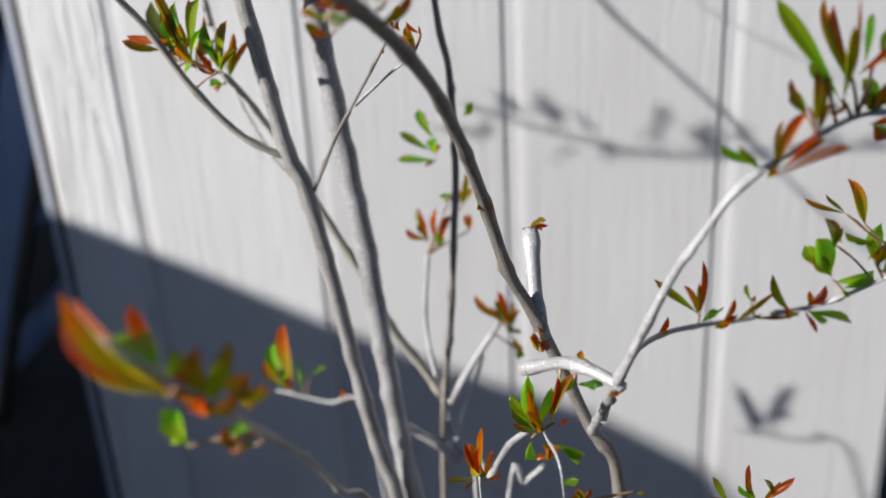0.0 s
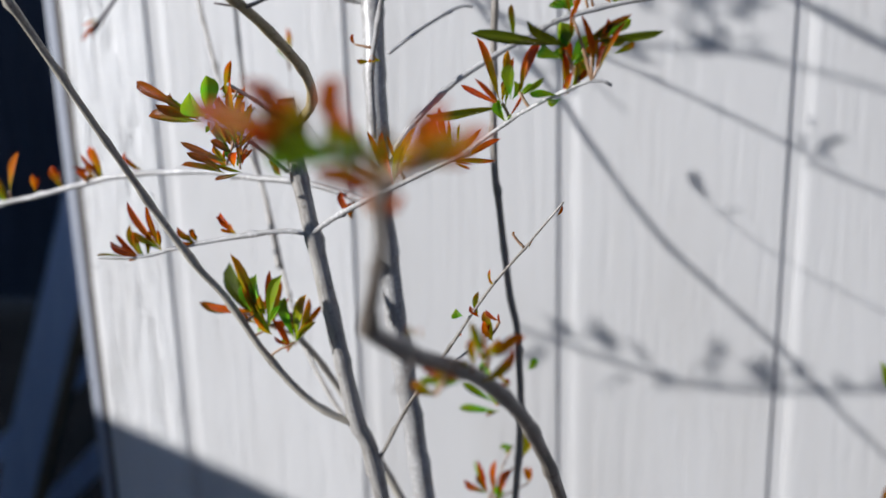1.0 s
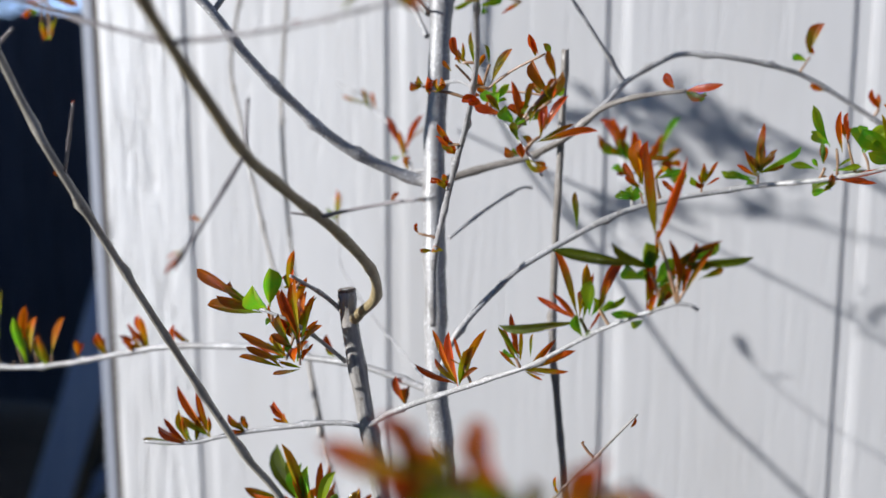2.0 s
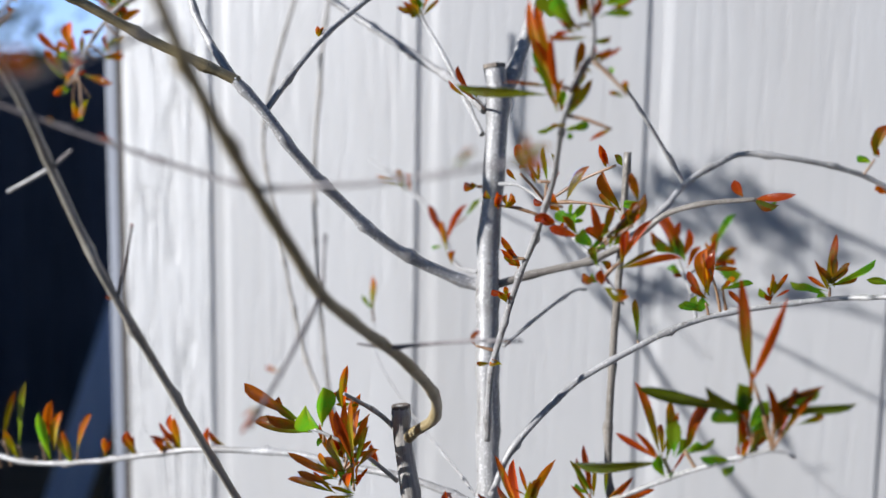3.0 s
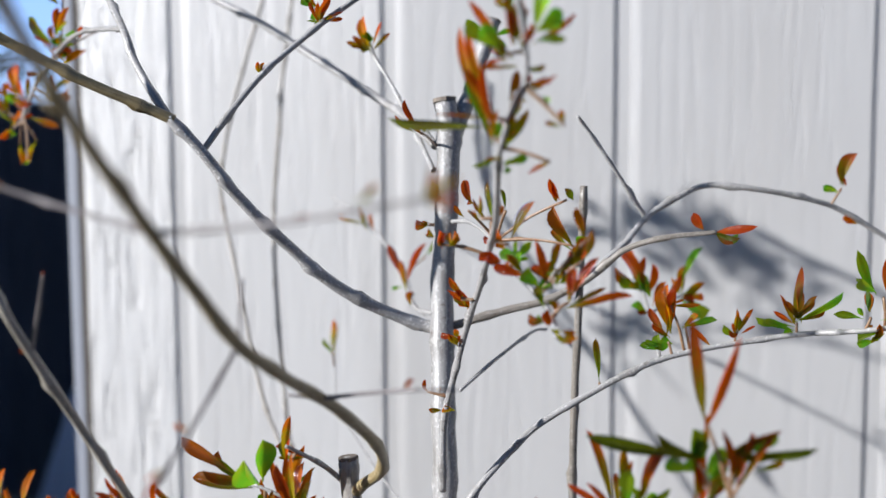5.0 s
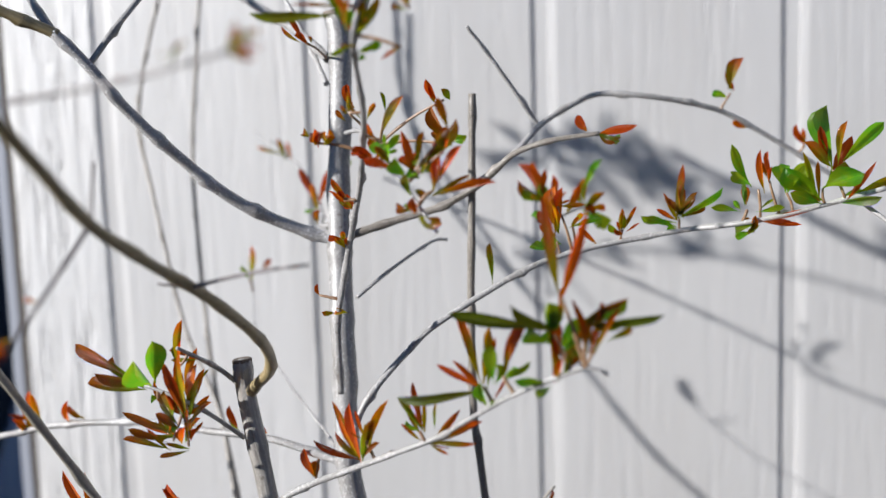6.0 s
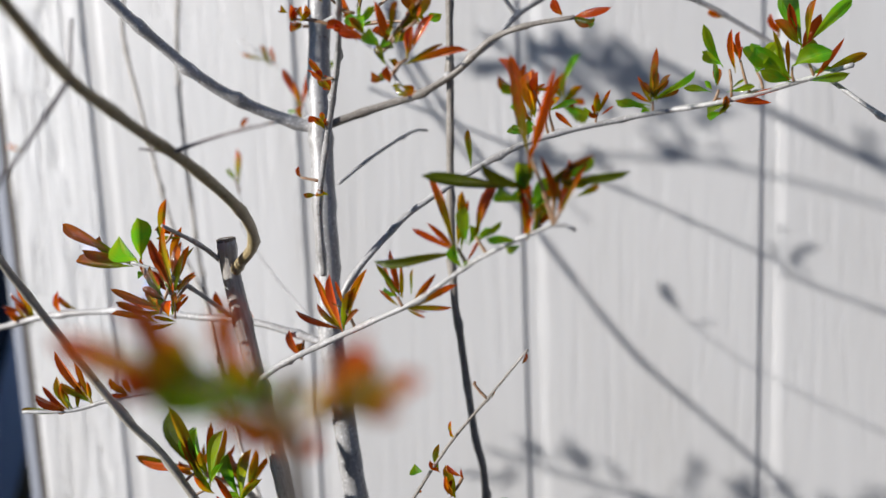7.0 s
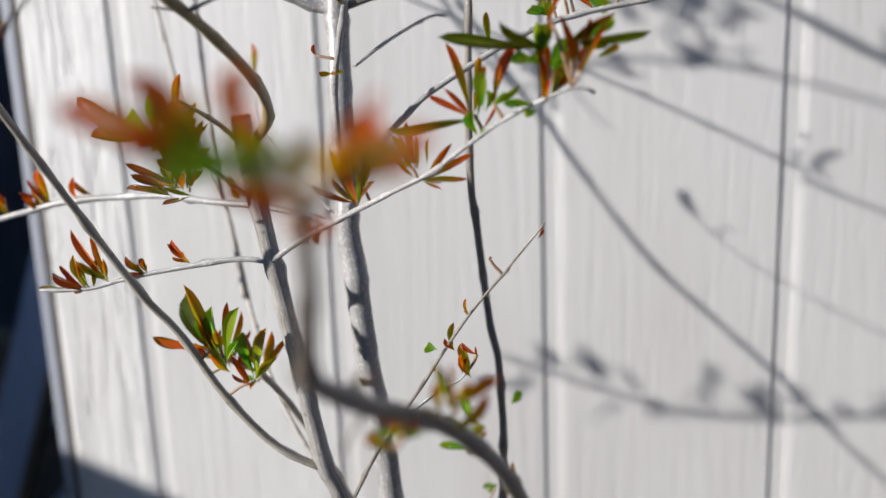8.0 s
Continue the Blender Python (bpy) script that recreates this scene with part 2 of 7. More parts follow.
def board(a, b, width, thick, facing=(0, -1, 0), bevel=0.002):
    """A straight board from a to b, its wide side turned to facing."""
    a, b = Vector(a), Vector(b)
    d = (b - a).normalized()
    nrm = Vector(facing)
    nrm = (nrm - nrm.dot(d) * d).normalized()
    side = d.cross(nrm)
    bm = box(-width / 2, width / 2, -thick / 2, thick / 2, 0, (b - a).length, bevel)
    rot = Matrix((side, nrm, d)).transposed().to_4x4()
    bm.transform(Matrix.Translation(a) @ rot)
    return bm


# ---- ground, house wall, side walls ----
tagged(part("ground", box(-60, 60, -60, 60, -0.3, 0.0), ground_material()), "bare dark brown soil around the house", "ground", kind="structure")

WALL_Y = 0.968
GROOVE = 0.018
CORNER = -0.634
PITCH = 0.2032
FIRST = -0.531
DOOR_LEFT, DOOR_RIGHT, DOOR_TOP = 0.257, 1.15, 2.06
wall = tagged(part("wall_south", box(CORNER + 0.002, DOOR_LEFT, WALL_Y + 0.0024, WALL_Y + 0.12, 0.02, 3.0), SIDING),
              "off-white painted plywood siding wall with vertical grooves", "wall", kind="structure")
tagged(part("wall_west", box(CORNER + 0.004, CORNER + 0.10, WALL_Y + 0.122, 6.0, 0.0, 3.0), SIDING), "off-white painted side wall of the house", "wall", kind="structure")
tagged(part("trim", box(CORNER - 0.0165, CORNER - 0.004, WALL_Y + 0.002, WALL_Y + 0.12, 0.02, 3.0, 0.002), TRIM),
       "narrow grey painted corner trim on the wall", "trim", kind="structure")

tagged(part("trim_2", box(CORNER - 0.0038, CORNER + 0.0016, WALL_Y + 0.0021, WALL_Y + 0.0033, 0.02, 3.0), DARK_EDGE),
       "thin raw brown edge of the siding panel", "trim", kind="structure")


def siding_strip(x0, x1):
    """One raised strip between two grooves, its edges eased and slightly wavy."""
    bm = bmesh.new()
    rows = 14
    grid = []
    for i in range(rows + 1):
        z = 0.02 + 2.98 * i / rows
        wob = 0.0006 * noise.noise(Vector((x0 * 7, z * 1.7, 0)))
        prof = [(x0 - 0.0050 + wob, WALL_Y + 0.0025), (x0 - 0.0044 + wob, WALL_Y + 0.0011), (x0 + 0.0025 + wob, WALL_Y),
                (x1 - 0.0012 + wob, WALL_Y), (x1 + wob, WALL_Y + 0.0009), (x1 + 0.0016 + wob, WALL_Y + 0.0025)]
        grid.append([bm.verts.new((x, y, z)) for x, y in prof])
    for a, b in zip(grid, grid[1:]):
        for j in range(len(a) - 1):
            bm.faces.new((a[j], a[j + 1], b[j + 1], b[j]))
    bm.faces.new(grid[-1])
    bm.faces.new(grid[0][::-1])
    return bm


tagged(part("wall_south_2", box(DOOR_RIGHT, 2.9, WALL_Y + 0.0024, WALL_Y + 0.12, 0.02, 3.0), SIDING), "off-white painted plywood siding beyond the door", "wall", kind="structure")
tagged(part("wall_south_3", box(DOOR_LEFT, DOOR_RIGHT, WALL_Y + 0.0024, WALL_Y + 0.12, DOOR_TOP, 3.0), SIDING), "off-white painted siding above the door", "wall", kind="structure")
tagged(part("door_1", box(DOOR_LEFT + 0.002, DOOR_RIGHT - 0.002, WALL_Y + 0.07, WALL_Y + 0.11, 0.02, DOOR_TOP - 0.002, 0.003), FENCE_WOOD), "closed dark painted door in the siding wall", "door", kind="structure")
x = CORNER
k = 0
while x < DOOR_LEFT - 0.02:
    nxt = min(FIRST + PITCH * k, DOOR_LEFT + GROOVE / 2 - 0.004)
    # first two boards get the brighter tones that imitate stronger light at the corner
    part("siding_board", siding_strip(x + (GROOVE / 2 if k else 0.0075), nxt - GROOVE / 2), (ROUGH_LIT_SIDING, MID_LIT_SIDING, SIDING)[min(k, 2)], wall)
    x, k = nxt, k + 1

# unseen added walls: their tops shade the foot of the wall and the yard behind
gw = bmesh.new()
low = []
# top heights are set so the cast shade edge bends and ends as wanted
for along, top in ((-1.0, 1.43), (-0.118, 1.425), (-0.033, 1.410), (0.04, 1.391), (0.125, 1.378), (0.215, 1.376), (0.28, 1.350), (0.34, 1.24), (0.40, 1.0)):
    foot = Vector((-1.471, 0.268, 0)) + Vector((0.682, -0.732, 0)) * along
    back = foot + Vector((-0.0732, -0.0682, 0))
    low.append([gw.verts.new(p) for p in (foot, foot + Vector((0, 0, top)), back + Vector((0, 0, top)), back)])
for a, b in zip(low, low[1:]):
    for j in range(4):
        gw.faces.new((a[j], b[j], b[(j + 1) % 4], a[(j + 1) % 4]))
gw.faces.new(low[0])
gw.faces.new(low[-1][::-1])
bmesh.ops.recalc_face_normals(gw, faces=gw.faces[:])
tagged(part("wall_shade_low", gw, PLASTER), "unseen low grey wall added to shade the siding, top shaped to the shade edge", "wall", kind="structure")
# added out of view to keep sun off the fence and planks
tagged(part("wall_shade_yard", box(-3.8, -3.6, -0.9, 4.05, 0.0, 3.3), PLASTER), "unseen plain grey wall added to shade the yard behind the corner", "wall", kind="structure")
# added blockers, never in view: less low skylight on the stems' shaded sides
tagged(part("wall_yard", box(2.95, 3.05, -4.0, 0.95, 0.0, 2.4), FENCE_WOOD), "unseen dark board wall added to cut the sky fill", "wall", kind="structure")
tagged(part("wall_yard_2", box(-1.6, 3.05, -4.1, -4.002, 0.0, 2.4), FENCE_WOOD), "unseen dark board wall added to cut the sky fill", "wall", kind="structure")

# ---- yard behind the corner: dark fence, leaning boards ----
fence = tagged(new("fence"), "dark weathered wooden board fence in shade", "fence")
fence.location = (-3.4, 4.1, 0)
bpy.context.view_layer.update()
fx = -6.2
rngf = random.Random(5)
while fx < -0.7:
    w = 0.135 + rngf.uniform(-0.006, 0.006)
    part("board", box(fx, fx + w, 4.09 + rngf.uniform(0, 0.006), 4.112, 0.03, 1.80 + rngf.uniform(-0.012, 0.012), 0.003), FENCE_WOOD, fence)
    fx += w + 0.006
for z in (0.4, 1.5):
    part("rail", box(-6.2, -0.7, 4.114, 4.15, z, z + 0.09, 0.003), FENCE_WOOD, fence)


def leaning_board(a, b, w, t, mat, label):
    return tagged(part("plank", board(a, b, w, t), mat), label, "plank", group="leaning planks")


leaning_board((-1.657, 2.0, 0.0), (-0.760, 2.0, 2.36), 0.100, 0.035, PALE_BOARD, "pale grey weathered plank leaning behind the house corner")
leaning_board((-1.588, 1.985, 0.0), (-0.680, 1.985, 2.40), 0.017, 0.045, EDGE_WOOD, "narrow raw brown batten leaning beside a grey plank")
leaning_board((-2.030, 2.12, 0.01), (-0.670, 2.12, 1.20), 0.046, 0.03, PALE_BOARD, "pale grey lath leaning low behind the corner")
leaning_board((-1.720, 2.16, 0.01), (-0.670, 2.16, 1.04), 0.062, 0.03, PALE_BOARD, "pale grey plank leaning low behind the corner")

# ---- a tree far behind the fence ----
FAR_LEAF, fn, fl, fp = material("far_foliage")
fq = noise_node(fn, fl, 1.5)
fr = ramp(fn, [(0.3, (0.035, 0.055, 0.02)), (0.7, (0.09, 0.12, 0.05))])
fl.new(fq.outputs[0], fr.inputs[0])
fl.new(fr.outputs[0], fp.inputs["Base Color"])
fp.inputs["Roughness"].default_value = 0.7


def far_tree(x, y, height, seed):
    rng = random.Random(seed)
    tree = tagged(new("tree"), "distant green tree behind the dark fence", "tree")
    tree.location = (x, y, 0)
    bpy.context.view_layer.update()
    bm = bmesh.new()
    tips = []

    def limb(a, b, ra, rb):
        d = (b - a).normalized()
        side = d.cross(Vector((0.3, 0.9, 0.2))).normalized()
        up = side.cross(d)
        rings = [[bm.verts.new(c + (side * math.cos(i * math.pi / 4) + up * math.sin(i * math.pi / 4)) * r) for i in range(8)] for c, r in ((a, ra), (b, rb))]
        for i in range(8):
            bm.faces.new((rings[0][i], rings[0][(i + 1) % 8], rings[1][(i + 1) % 8], rings[1][i]))

    top = Vector((x + 0.1, y, height * 0.62))
    limb(Vector((x, y, 0)), top, 0.14, 0.07)
    for i in range(9):
        a = Vector((x, y, 0)).lerp(top, rng.uniform(0.45, 1.0))
        b = a + Vector((rng.uniform(-1.1, 1.1), rng.uniform(-1.1, 1.1), rng.uniform(0.4, 1.3)))
        limb(a, b, 0.045, 0.015)
        tips.append(b)
    part("trunk", bm, BARK["tan"], tree)
    verts, faces = [], []
    for b in tips:
        for i in range(130):
            c = b + Vector((rng.gauss(0, 0.38), rng.gauss(0, 0.38), rng.gauss(0, 0.30)))
            u = Vector((rng.uniform(-1, 1), rng.uniform(-1, 1), rng.uniform(-1, 1))).normalized() * 0.09
            w = u.cross(Vector((rng.uniform(-1, 1), rng.uniform(-1, 1), rng.uniform(-1, 1)))).normalized() * 0.035
            k2 = len(verts)
            verts += [c - u, c + w, c + u, c - w]
            faces.append((k2, k2 + 1, k2 + 2, k2 + 3))
    me = bpy.data.meshes.new("crown")
    me.from_pydata(verts, [], faces)
    me.materials.append(FAR_LEAF)
    crown = new("crown", me)
    crown.parent = tree
    crown.matrix_parent_inverse = tree.matrix_world.inverted()
    return tree


far_tree(-7.8, 8.6, 3.0, 4)

# clear sky far behind the fence
SKY_CARD, sn, sl, _ = material("far_sky")
stc = sn.new("ShaderNodeTexCoord")
ssep = sn.new("ShaderNodeSeparateXYZ")
sl.new(stc.outputs["Generated"], ssep.inputs[0])
srmp = ramp(sn, [(0.0, (0.62, 0.78, 1.0)), (0.35, (0.34, 0.55, 0.98)), (1.0, (0.18, 0.36, 0.80))])
sl.new(ssep.outputs[2], srmp.inputs[0])
sem = sn.new("ShaderNodeEmission")
sl.new(srmp.outputs[0], sem.inputs[0])
sl.new(sem.outputs[0], sn["Material Output"].inputs[0])
tagged(part("backdrop", box(-70.0, -14.0, 58.0, 58.2, 0.0, 26.0), SKY_CARD), "clear pale blue sky above the fence", "sky", kind="structure")

# ---- the shrub ----
shrub = tagged(new("shrub"), "leggy shrub with bare grey canes and young red and green leaves", "shrub")
shrub.location = (-0.11, 0.63, 0)
bpy.context.view_layer.update()
RNG = random.Random(11)


def smooth_path(pts, step):
    """Catmull-Rom through the points, resampled."""
    p = [Vector(q) for q in pts]
    p = [p[0] * 2 - p[1], *p, p[-1] * 2 - p[-2]]
    out = []
    for i in range(1, len(p) - 2):
        a, b, c, d = p[i - 1:i + 3]
        m = max(2, int((c - b).length / step))
        for j in range(m):
            t = j / m
            out.append(0.5 * ((2 * b) + (c - a) * t + (2 * a - 5 * b + 4 * c - d) * t * t + (3 * b - a - 3 * c + d) * t ** 3))
    out.append(p[-2])
    return out


def stem(kind, tone, r0, r1, pts, sides=10, parent=None):
    """A cane or twig: a tapered, slightly crooked tube with swollen nodes and a blunt end. Radii in millimetres."""
    r0, r1 = max(r0, 0.7) / 1000, max(r1, 0.45) / 1000
    path = smooth_path(pts, 0.006 if kind == "cane" else 0.003)
    n = len(path)
    seed = RNG.uniform(0, 100)
    gap = RNG.uniform(0.028, 0.042)
    far, along = [0.0], 0.0
    for a, b in zip(path, path[1:]):
        along += (b - a).length
        far.append(along)
    bm = bmesh.new()
    lay = bm.verts.layers.float_vector.new("bark")
    rings = []
    up = Vector((0.3, 0.2, 0.93))
    for i, c in enumerate(path):
        d = (path[min(i + 1, n - 1)] - path[max(i - 1, 0)]).normalized()
        side = d.cross(up)
        side = side.normalized() if side.length > 1e-4 else Vector((1, 0, 0))
        up = side.cross(d).normalized()
        f = far[i] / along
        r = r0 + (r1 - r0) * f
        ph = (far[i] / gap + seed) % 1.0
        swell = 1 + (0.22 if r < 0.004 else 0.13) * math.exp(-((ph - 0.5) * gap / 0.0035) ** 2)
        c = c + side * 0.12 * r * noise.noise(Vector((far[i] * 60, seed, 0))) + up * 0.12 * r * noise.noise(Vector((seed, far[i] * 60, 5)))
        ring = []
        bud = math.exp(-((ph - 0.56) * gap / 0.0026) ** 2) * min(0.9, 0.0011 / r)
        turn = 2.4 * int(far[i] / gap + seed)
        for k2 in range(sides):
            a2 = 2 * math.pi * k2 / sides
            knob = bud * max(0.0, math.cos(a2 - turn)) ** 4
            rr = r * swell * (1 + knob + 0.07 * noise.noise(Vector((math.cos(a2) * 1.5 + seed, math.sin(a2) * 1.5, far[i] * 45))))
            ring.append(bm.verts.new(c + (side * math.cos(a2) + up * math.sin(a2)) * rr))
            ring[-1][lay] = Vector((math.cos(a2) * r + seed, math.sin(a2) * r, far[i]))
        rings.append(ring)
    for a, b in zip(rings, rings[1:]):
        for k2 in range(sides):
            f2 = bm.faces.new((a[k2], a[(k2 + 1) % sides], b[(k2 + 1) % sides], b[k2]))
            f2.smooth = True
    bm.faces.new(rings[0][::-1])
    tip = bm.verts.new(path[-1] + (path[-1] - path[-2]).normalized() * r1 * (0.08 if kind == "cane" else 0.6))
    tip[lay] = Vector((seed, 0, along))
    for k2 in range(sides):
        bm.faces.new((rings[-1][k2], rings[-1][(k2 + 1) % sides], tip))
    bmesh.ops.recalc_face_normals(bm, faces=bm.faces[:])
    return part(kind, bm, BARK[tone], parent or shrub)


def leaf_mesh(name, taper, blunt, fold, curl, twist, mat):
    """Unit leaf along +x, blade across y: stalk, midrib fold, curl towards the tip, slight twist."""
    verts, faces, uvs = [], [], []
    m = 9
    peak = max((i / 50) ** taper * (1 - (i / 50) ** blunt) ** 0.75 for i in range(50))
    for i in range(m + 1):
        t = i / m
        s2 = max(0.0, (t - 0.06) / 0.94)
        w = max(0.06 * (1 - s2), s2 ** taper * max(0.0, 1 - s2 ** blunt) ** 0.75 / peak)
        w *= 0.5
        zc = curl * t * t
        lift = fold * w
        wave = 0.012 * math.sin(t * 11 + taper * 9 + blunt)
        ct, st = math.cos(twist * t), math.sin(twist * t)
        for v, h in ((-w, lift + wave), (-w * 0.5, lift * 0.42), (0, 0), (w * 0.5, lift * 0.42), (w, lift - wave)):
            verts.append((t, v * ct - h * st, zc + v * st + h * ct))
        uvs += [(t, v) for v in (0.0, 0.25, 0.5, 0.75, 1.0)]
    for i in range(m):
        for j in range(4):
            a = i * 5 + j
            faces.append((a, a + 1, a + 6, a + 5))
    me = bpy.data.meshes.new(name)
    me.from_pydata(verts, [], faces)
    lay = me.uv_layers.new(name="UVMap")
    for loop in me.loops:
        lay.data[loop.index].uv = uvs[loop.vertex_index]
    me.polygons.foreach_set("use_smooth", [True] * len(me.polygons))
    me.materials.append(mat)
    return me


LEAF_LABEL = {"r": "glossy dark red young leaf", "a": "orange young leaf", "o": "bronze olive leaf", "d": "dark olive green leaf", "g": "glossy bright green leaf"}
LEAF_SHAPES = {}
for key, taper, blunt in (("r", 0.72, 1.9), ("a", 0.78, 2.1), ("o", 0.80, 2.6), ("d", 0.62, 3.2), ("g", 0.95, 3.6)):
    LEAF_SHAPES[key] = [leaf_mesh("leaf", taper + dt, blunt + db, fold, curl, twist, LEAF[key])
                        for dt, db, fold, curl, twist in ((0.0, 0.0, 0.8, 0.20, 0.3), (0.15, 0.8, 1.3, -0.25, -0.5), (-0.1, -0.6, 0.5, 0.40, 0.7),
                                                          (0.1, 0.4, 1.1, 0.10, -0.9), (0.2, -0.4, 2.0, 0.15, 0.2), (-0.05, 0.2, 1.6, -0.35, 0.6),
                                                          (0.3, 0.6, 0.7, 0.55, -0.3), (0.05, 0.0, 2.4, 0.30, -0.6))]


def leaf(parent, key, base, tip, width, filler=True):
    """One leaf on a twig from its stalk to its tip; width in millimetres."""
    base, tip = Vector(base), Vector(tip)
    d = (tip - base) * 1.08
    size = d.length
    d.normalize()
    out = Vector((RNG.uniform(-1.3, 1.0), -1.0, RNG.uniform(-0.4, 0.9)))
    if parent in (Bk, Iup):
        out = d.cross(SUN_DIR)
    nrm = (out - out.dot(d) * d).normalized()
    side = nrm.cross(d)
    ob = tagged(new("leaf", RNG.choice(LEAF_SHAPES[key])), LEAF_LABEL[key])
    ob.parent = parent
    ob.matrix_parent_inverse = parent.matrix_world.inverted()
    wide = max(width / 1000 * {"g": 0.95, "d": 0.85, "o": 0.84, "r": 0.80, "a": 0.84}[key], size * 0.12)
    ob.matrix_basis = Matrix.Translation(base) @ Matrix((d, side, nrm)).transposed().to_4x4() @ Matrix.Diagonal((size, wide, wide, 1))
    for _ in range(RNG.choice((0, 1, 1, 1, 2)) if filler and size > 0.007 else 0):
        turn = Matrix.Rotation(RNG.uniform(0.2, 0.6) * RNG.choice((-1, 1)), 3, nrm) @ Matrix.Rotation(RNG.uniform(-0.7, 0.7), 3, side)
        near = base + Vector((RNG.uniform(-1, 1), RNG.uniform(-1, 1), RNG.uniform(-1, 1))) * 0.0012
        leaf(parent, RNG.choice((key, key, "o", "r")), near, near + (turn @ d) * size * RNG.uniform(0.45, 0.8), width * RNG.uniform(0.6, 0.9), False)
    return ob


def shoot(parent, a, b, c):
    """A short young shoot between a twig and its leaves."""
    return stem("shoot", "young", 0.75, 0.6, [a, b, c], 7, parent)


L = stem("cane", "cane", 6.4, 4.4, [(-0.130, 0.630, 0.000), (-0.125, 0.600, 0.450), (-0.147, 0.575, 0.820), (-0.160, 0.565, 0.960), (-0.170, 0.558, 1.017), (-0.190, 0.540, 1.185), (-0.198, 0.535, 1.216), (-0.202, 0.532, 1.245), (-0.211, 0.527, 1.307), (-0.223, 0.525, 1.380), (-0.225, 0.525, 1.401)])
M = stem("cane", "pale", 8.0, 5.9, [(-0.100, 0.640, 0.000), (-0.105, 0.610, 0.400), (-0.135, 0.585, 0.820), (-0.151, 0.580, 0.949), (-0.157, 0.580, 0.987), (-0.166, 0.580, 1.084), (-0.169, 0.578, 1.126), (-0.172, 0.578, 1.157), (-0.183, 0.570, 1.270), (-0.187, 0.570, 1.312), (-0.190, 0.572, 1.337), (-0.194, 0.585, 1.395), (-0.198, 0.600, 1.447), (-0.199, 0.606, 1.474), (-0.197, 0.613, 1.545), (-0.200, 0.615, 1.567)])
Mfork = stem("cane", "pale", 4.0, 3.7, [(-0.196, 0.613, 1.542), (-0.188, 0.630, 1.575), (-0.178, 0.640, 1.610)])
D = stem("cane", "brown", 3.3, 1.9, [(-0.135, 0.600, 0.000), (-0.140, 0.610, 0.450), (-0.136, 0.608, 0.929), (-0.125, 0.618, 1.083), (-0.118, 0.620, 1.180), (-0.119, 0.620, 1.243), (-0.123, 0.618, 1.269), (-0.129, 0.617, 1.325), (-0.132, 0.616, 1.372), (-0.127, 0.612, 1.522)])
stem("cane", "tan", 2.1, 1.5, [(-0.198, 0.533, 1.217), (-0.210, 0.530, 1.223), (-0.225, 0.525, 1.236), (-0.243, 0.517, 1.263), (-0.259, 0.507, 1.298), (-0.271, 0.495, 1.322), (-0.286, 0.475, 1.365), (-0.305, 0.409, 1.467), (-0.313, 0.400, 1.492), (-0.319, 0.390, 1.518), (-0.321, 0.370, 1.550), (-0.332, 0.335, 1.599)])
stem("cane", "olive", 2.6, 1.5, [(-0.223, 0.525, 1.384), (-0.216, 0.520, 1.391), (-0.206, 0.510, 1.399), (-0.201, 0.500, 1.408), (-0.198, 0.480, 1.421), (-0.200, 0.455, 1.437), (-0.204, 0.431, 1.451), (-0.207, 0.402, 1.465), (-0.210, 0.375, 1.480), (-0.213, 0.352, 1.500), (-0.215, 0.333, 1.517), (-0.216, 0.308, 1.538), (-0.214, 0.282, 1.559), (-0.205, 0.235, 1.591)])
Ctw1r = stem("twig", "plum", 0.9, 0.6, [(-0.215, 0.333, 1.517), (-0.190, 0.328, 1.519), (-0.172, 0.325, 1.521), (-0.137, 0.318, 1.527)])
Ctw1l = stem("twig", "plum", 0.8, 0.6, [(-0.215, 0.333, 1.517), (-0.237, 0.336, 1.522), (-0.266, 0.336, 1.530), (-0.302, 0.330, 1.542)])
Ctw0l = stem("twig", "plum", 0.8, 0.4, [(-0.214, 0.281, 1.558), (-0.216, 0.262, 1.552), (-0.216, 0.240, 1.546), (-0.206, 0.200, 1.539)])
Ctw2r = stem("twig", "plum", 0.8, 0.5, [(-0.203, 0.431, 1.451), (-0.184, 0.420, 1.456), (-0.166, 0.411, 1.460), (-0.148, 0.402, 1.463)])
stem("twig", "plum", 0.7, 0.4, [(-0.203, 0.430, 1.451), (-0.214, 0.425, 1.453)])
stem("twig", "plum", 0.7, 0.3, [(-0.210, 0.375, 1.480), (-0.212, 0.383, 1.499)])
Ctw3d = stem("twig", "plum", 0.8, 0.6, [(-0.210, 0.375, 1.480), (-0.215, 0.352, 1.459), (-0.219, 0.339, 1.447)])
Etw1 = stem("twig", "plum", 0.8, 0.5, [(-0.305, 0.409, 1.467), (-0.293, 0.400, 1.497)])
stem("twig", "plum", 0.9, 0.5, [(-0.319, 0.390, 1.518), (-0.307, 0.385, 1.525)])
stem("twig", "grey", 0.9, 0.7, [(-0.319, 0.390, 1.518), (-0.337, 0.390, 1.509)])
stem("twig", "plum", 0.8, 0.4, [(-0.330, 0.370, 1.561), (-0.314, 0.365, 1.576)])
Hr = stem("twig", "grey", 1.6, 0.7, [(-0.215, 0.524, 1.330), (-0.194, 0.515, 1.344), (-0.148, 0.487, 1.369), (-0.123, 0.475, 1.382), (-0.099, 0.460, 1.399), (-0.085, 0.452, 1.408), (-0.061, 0.445, 1.419), (-0.053, 0.445, 1.417)])
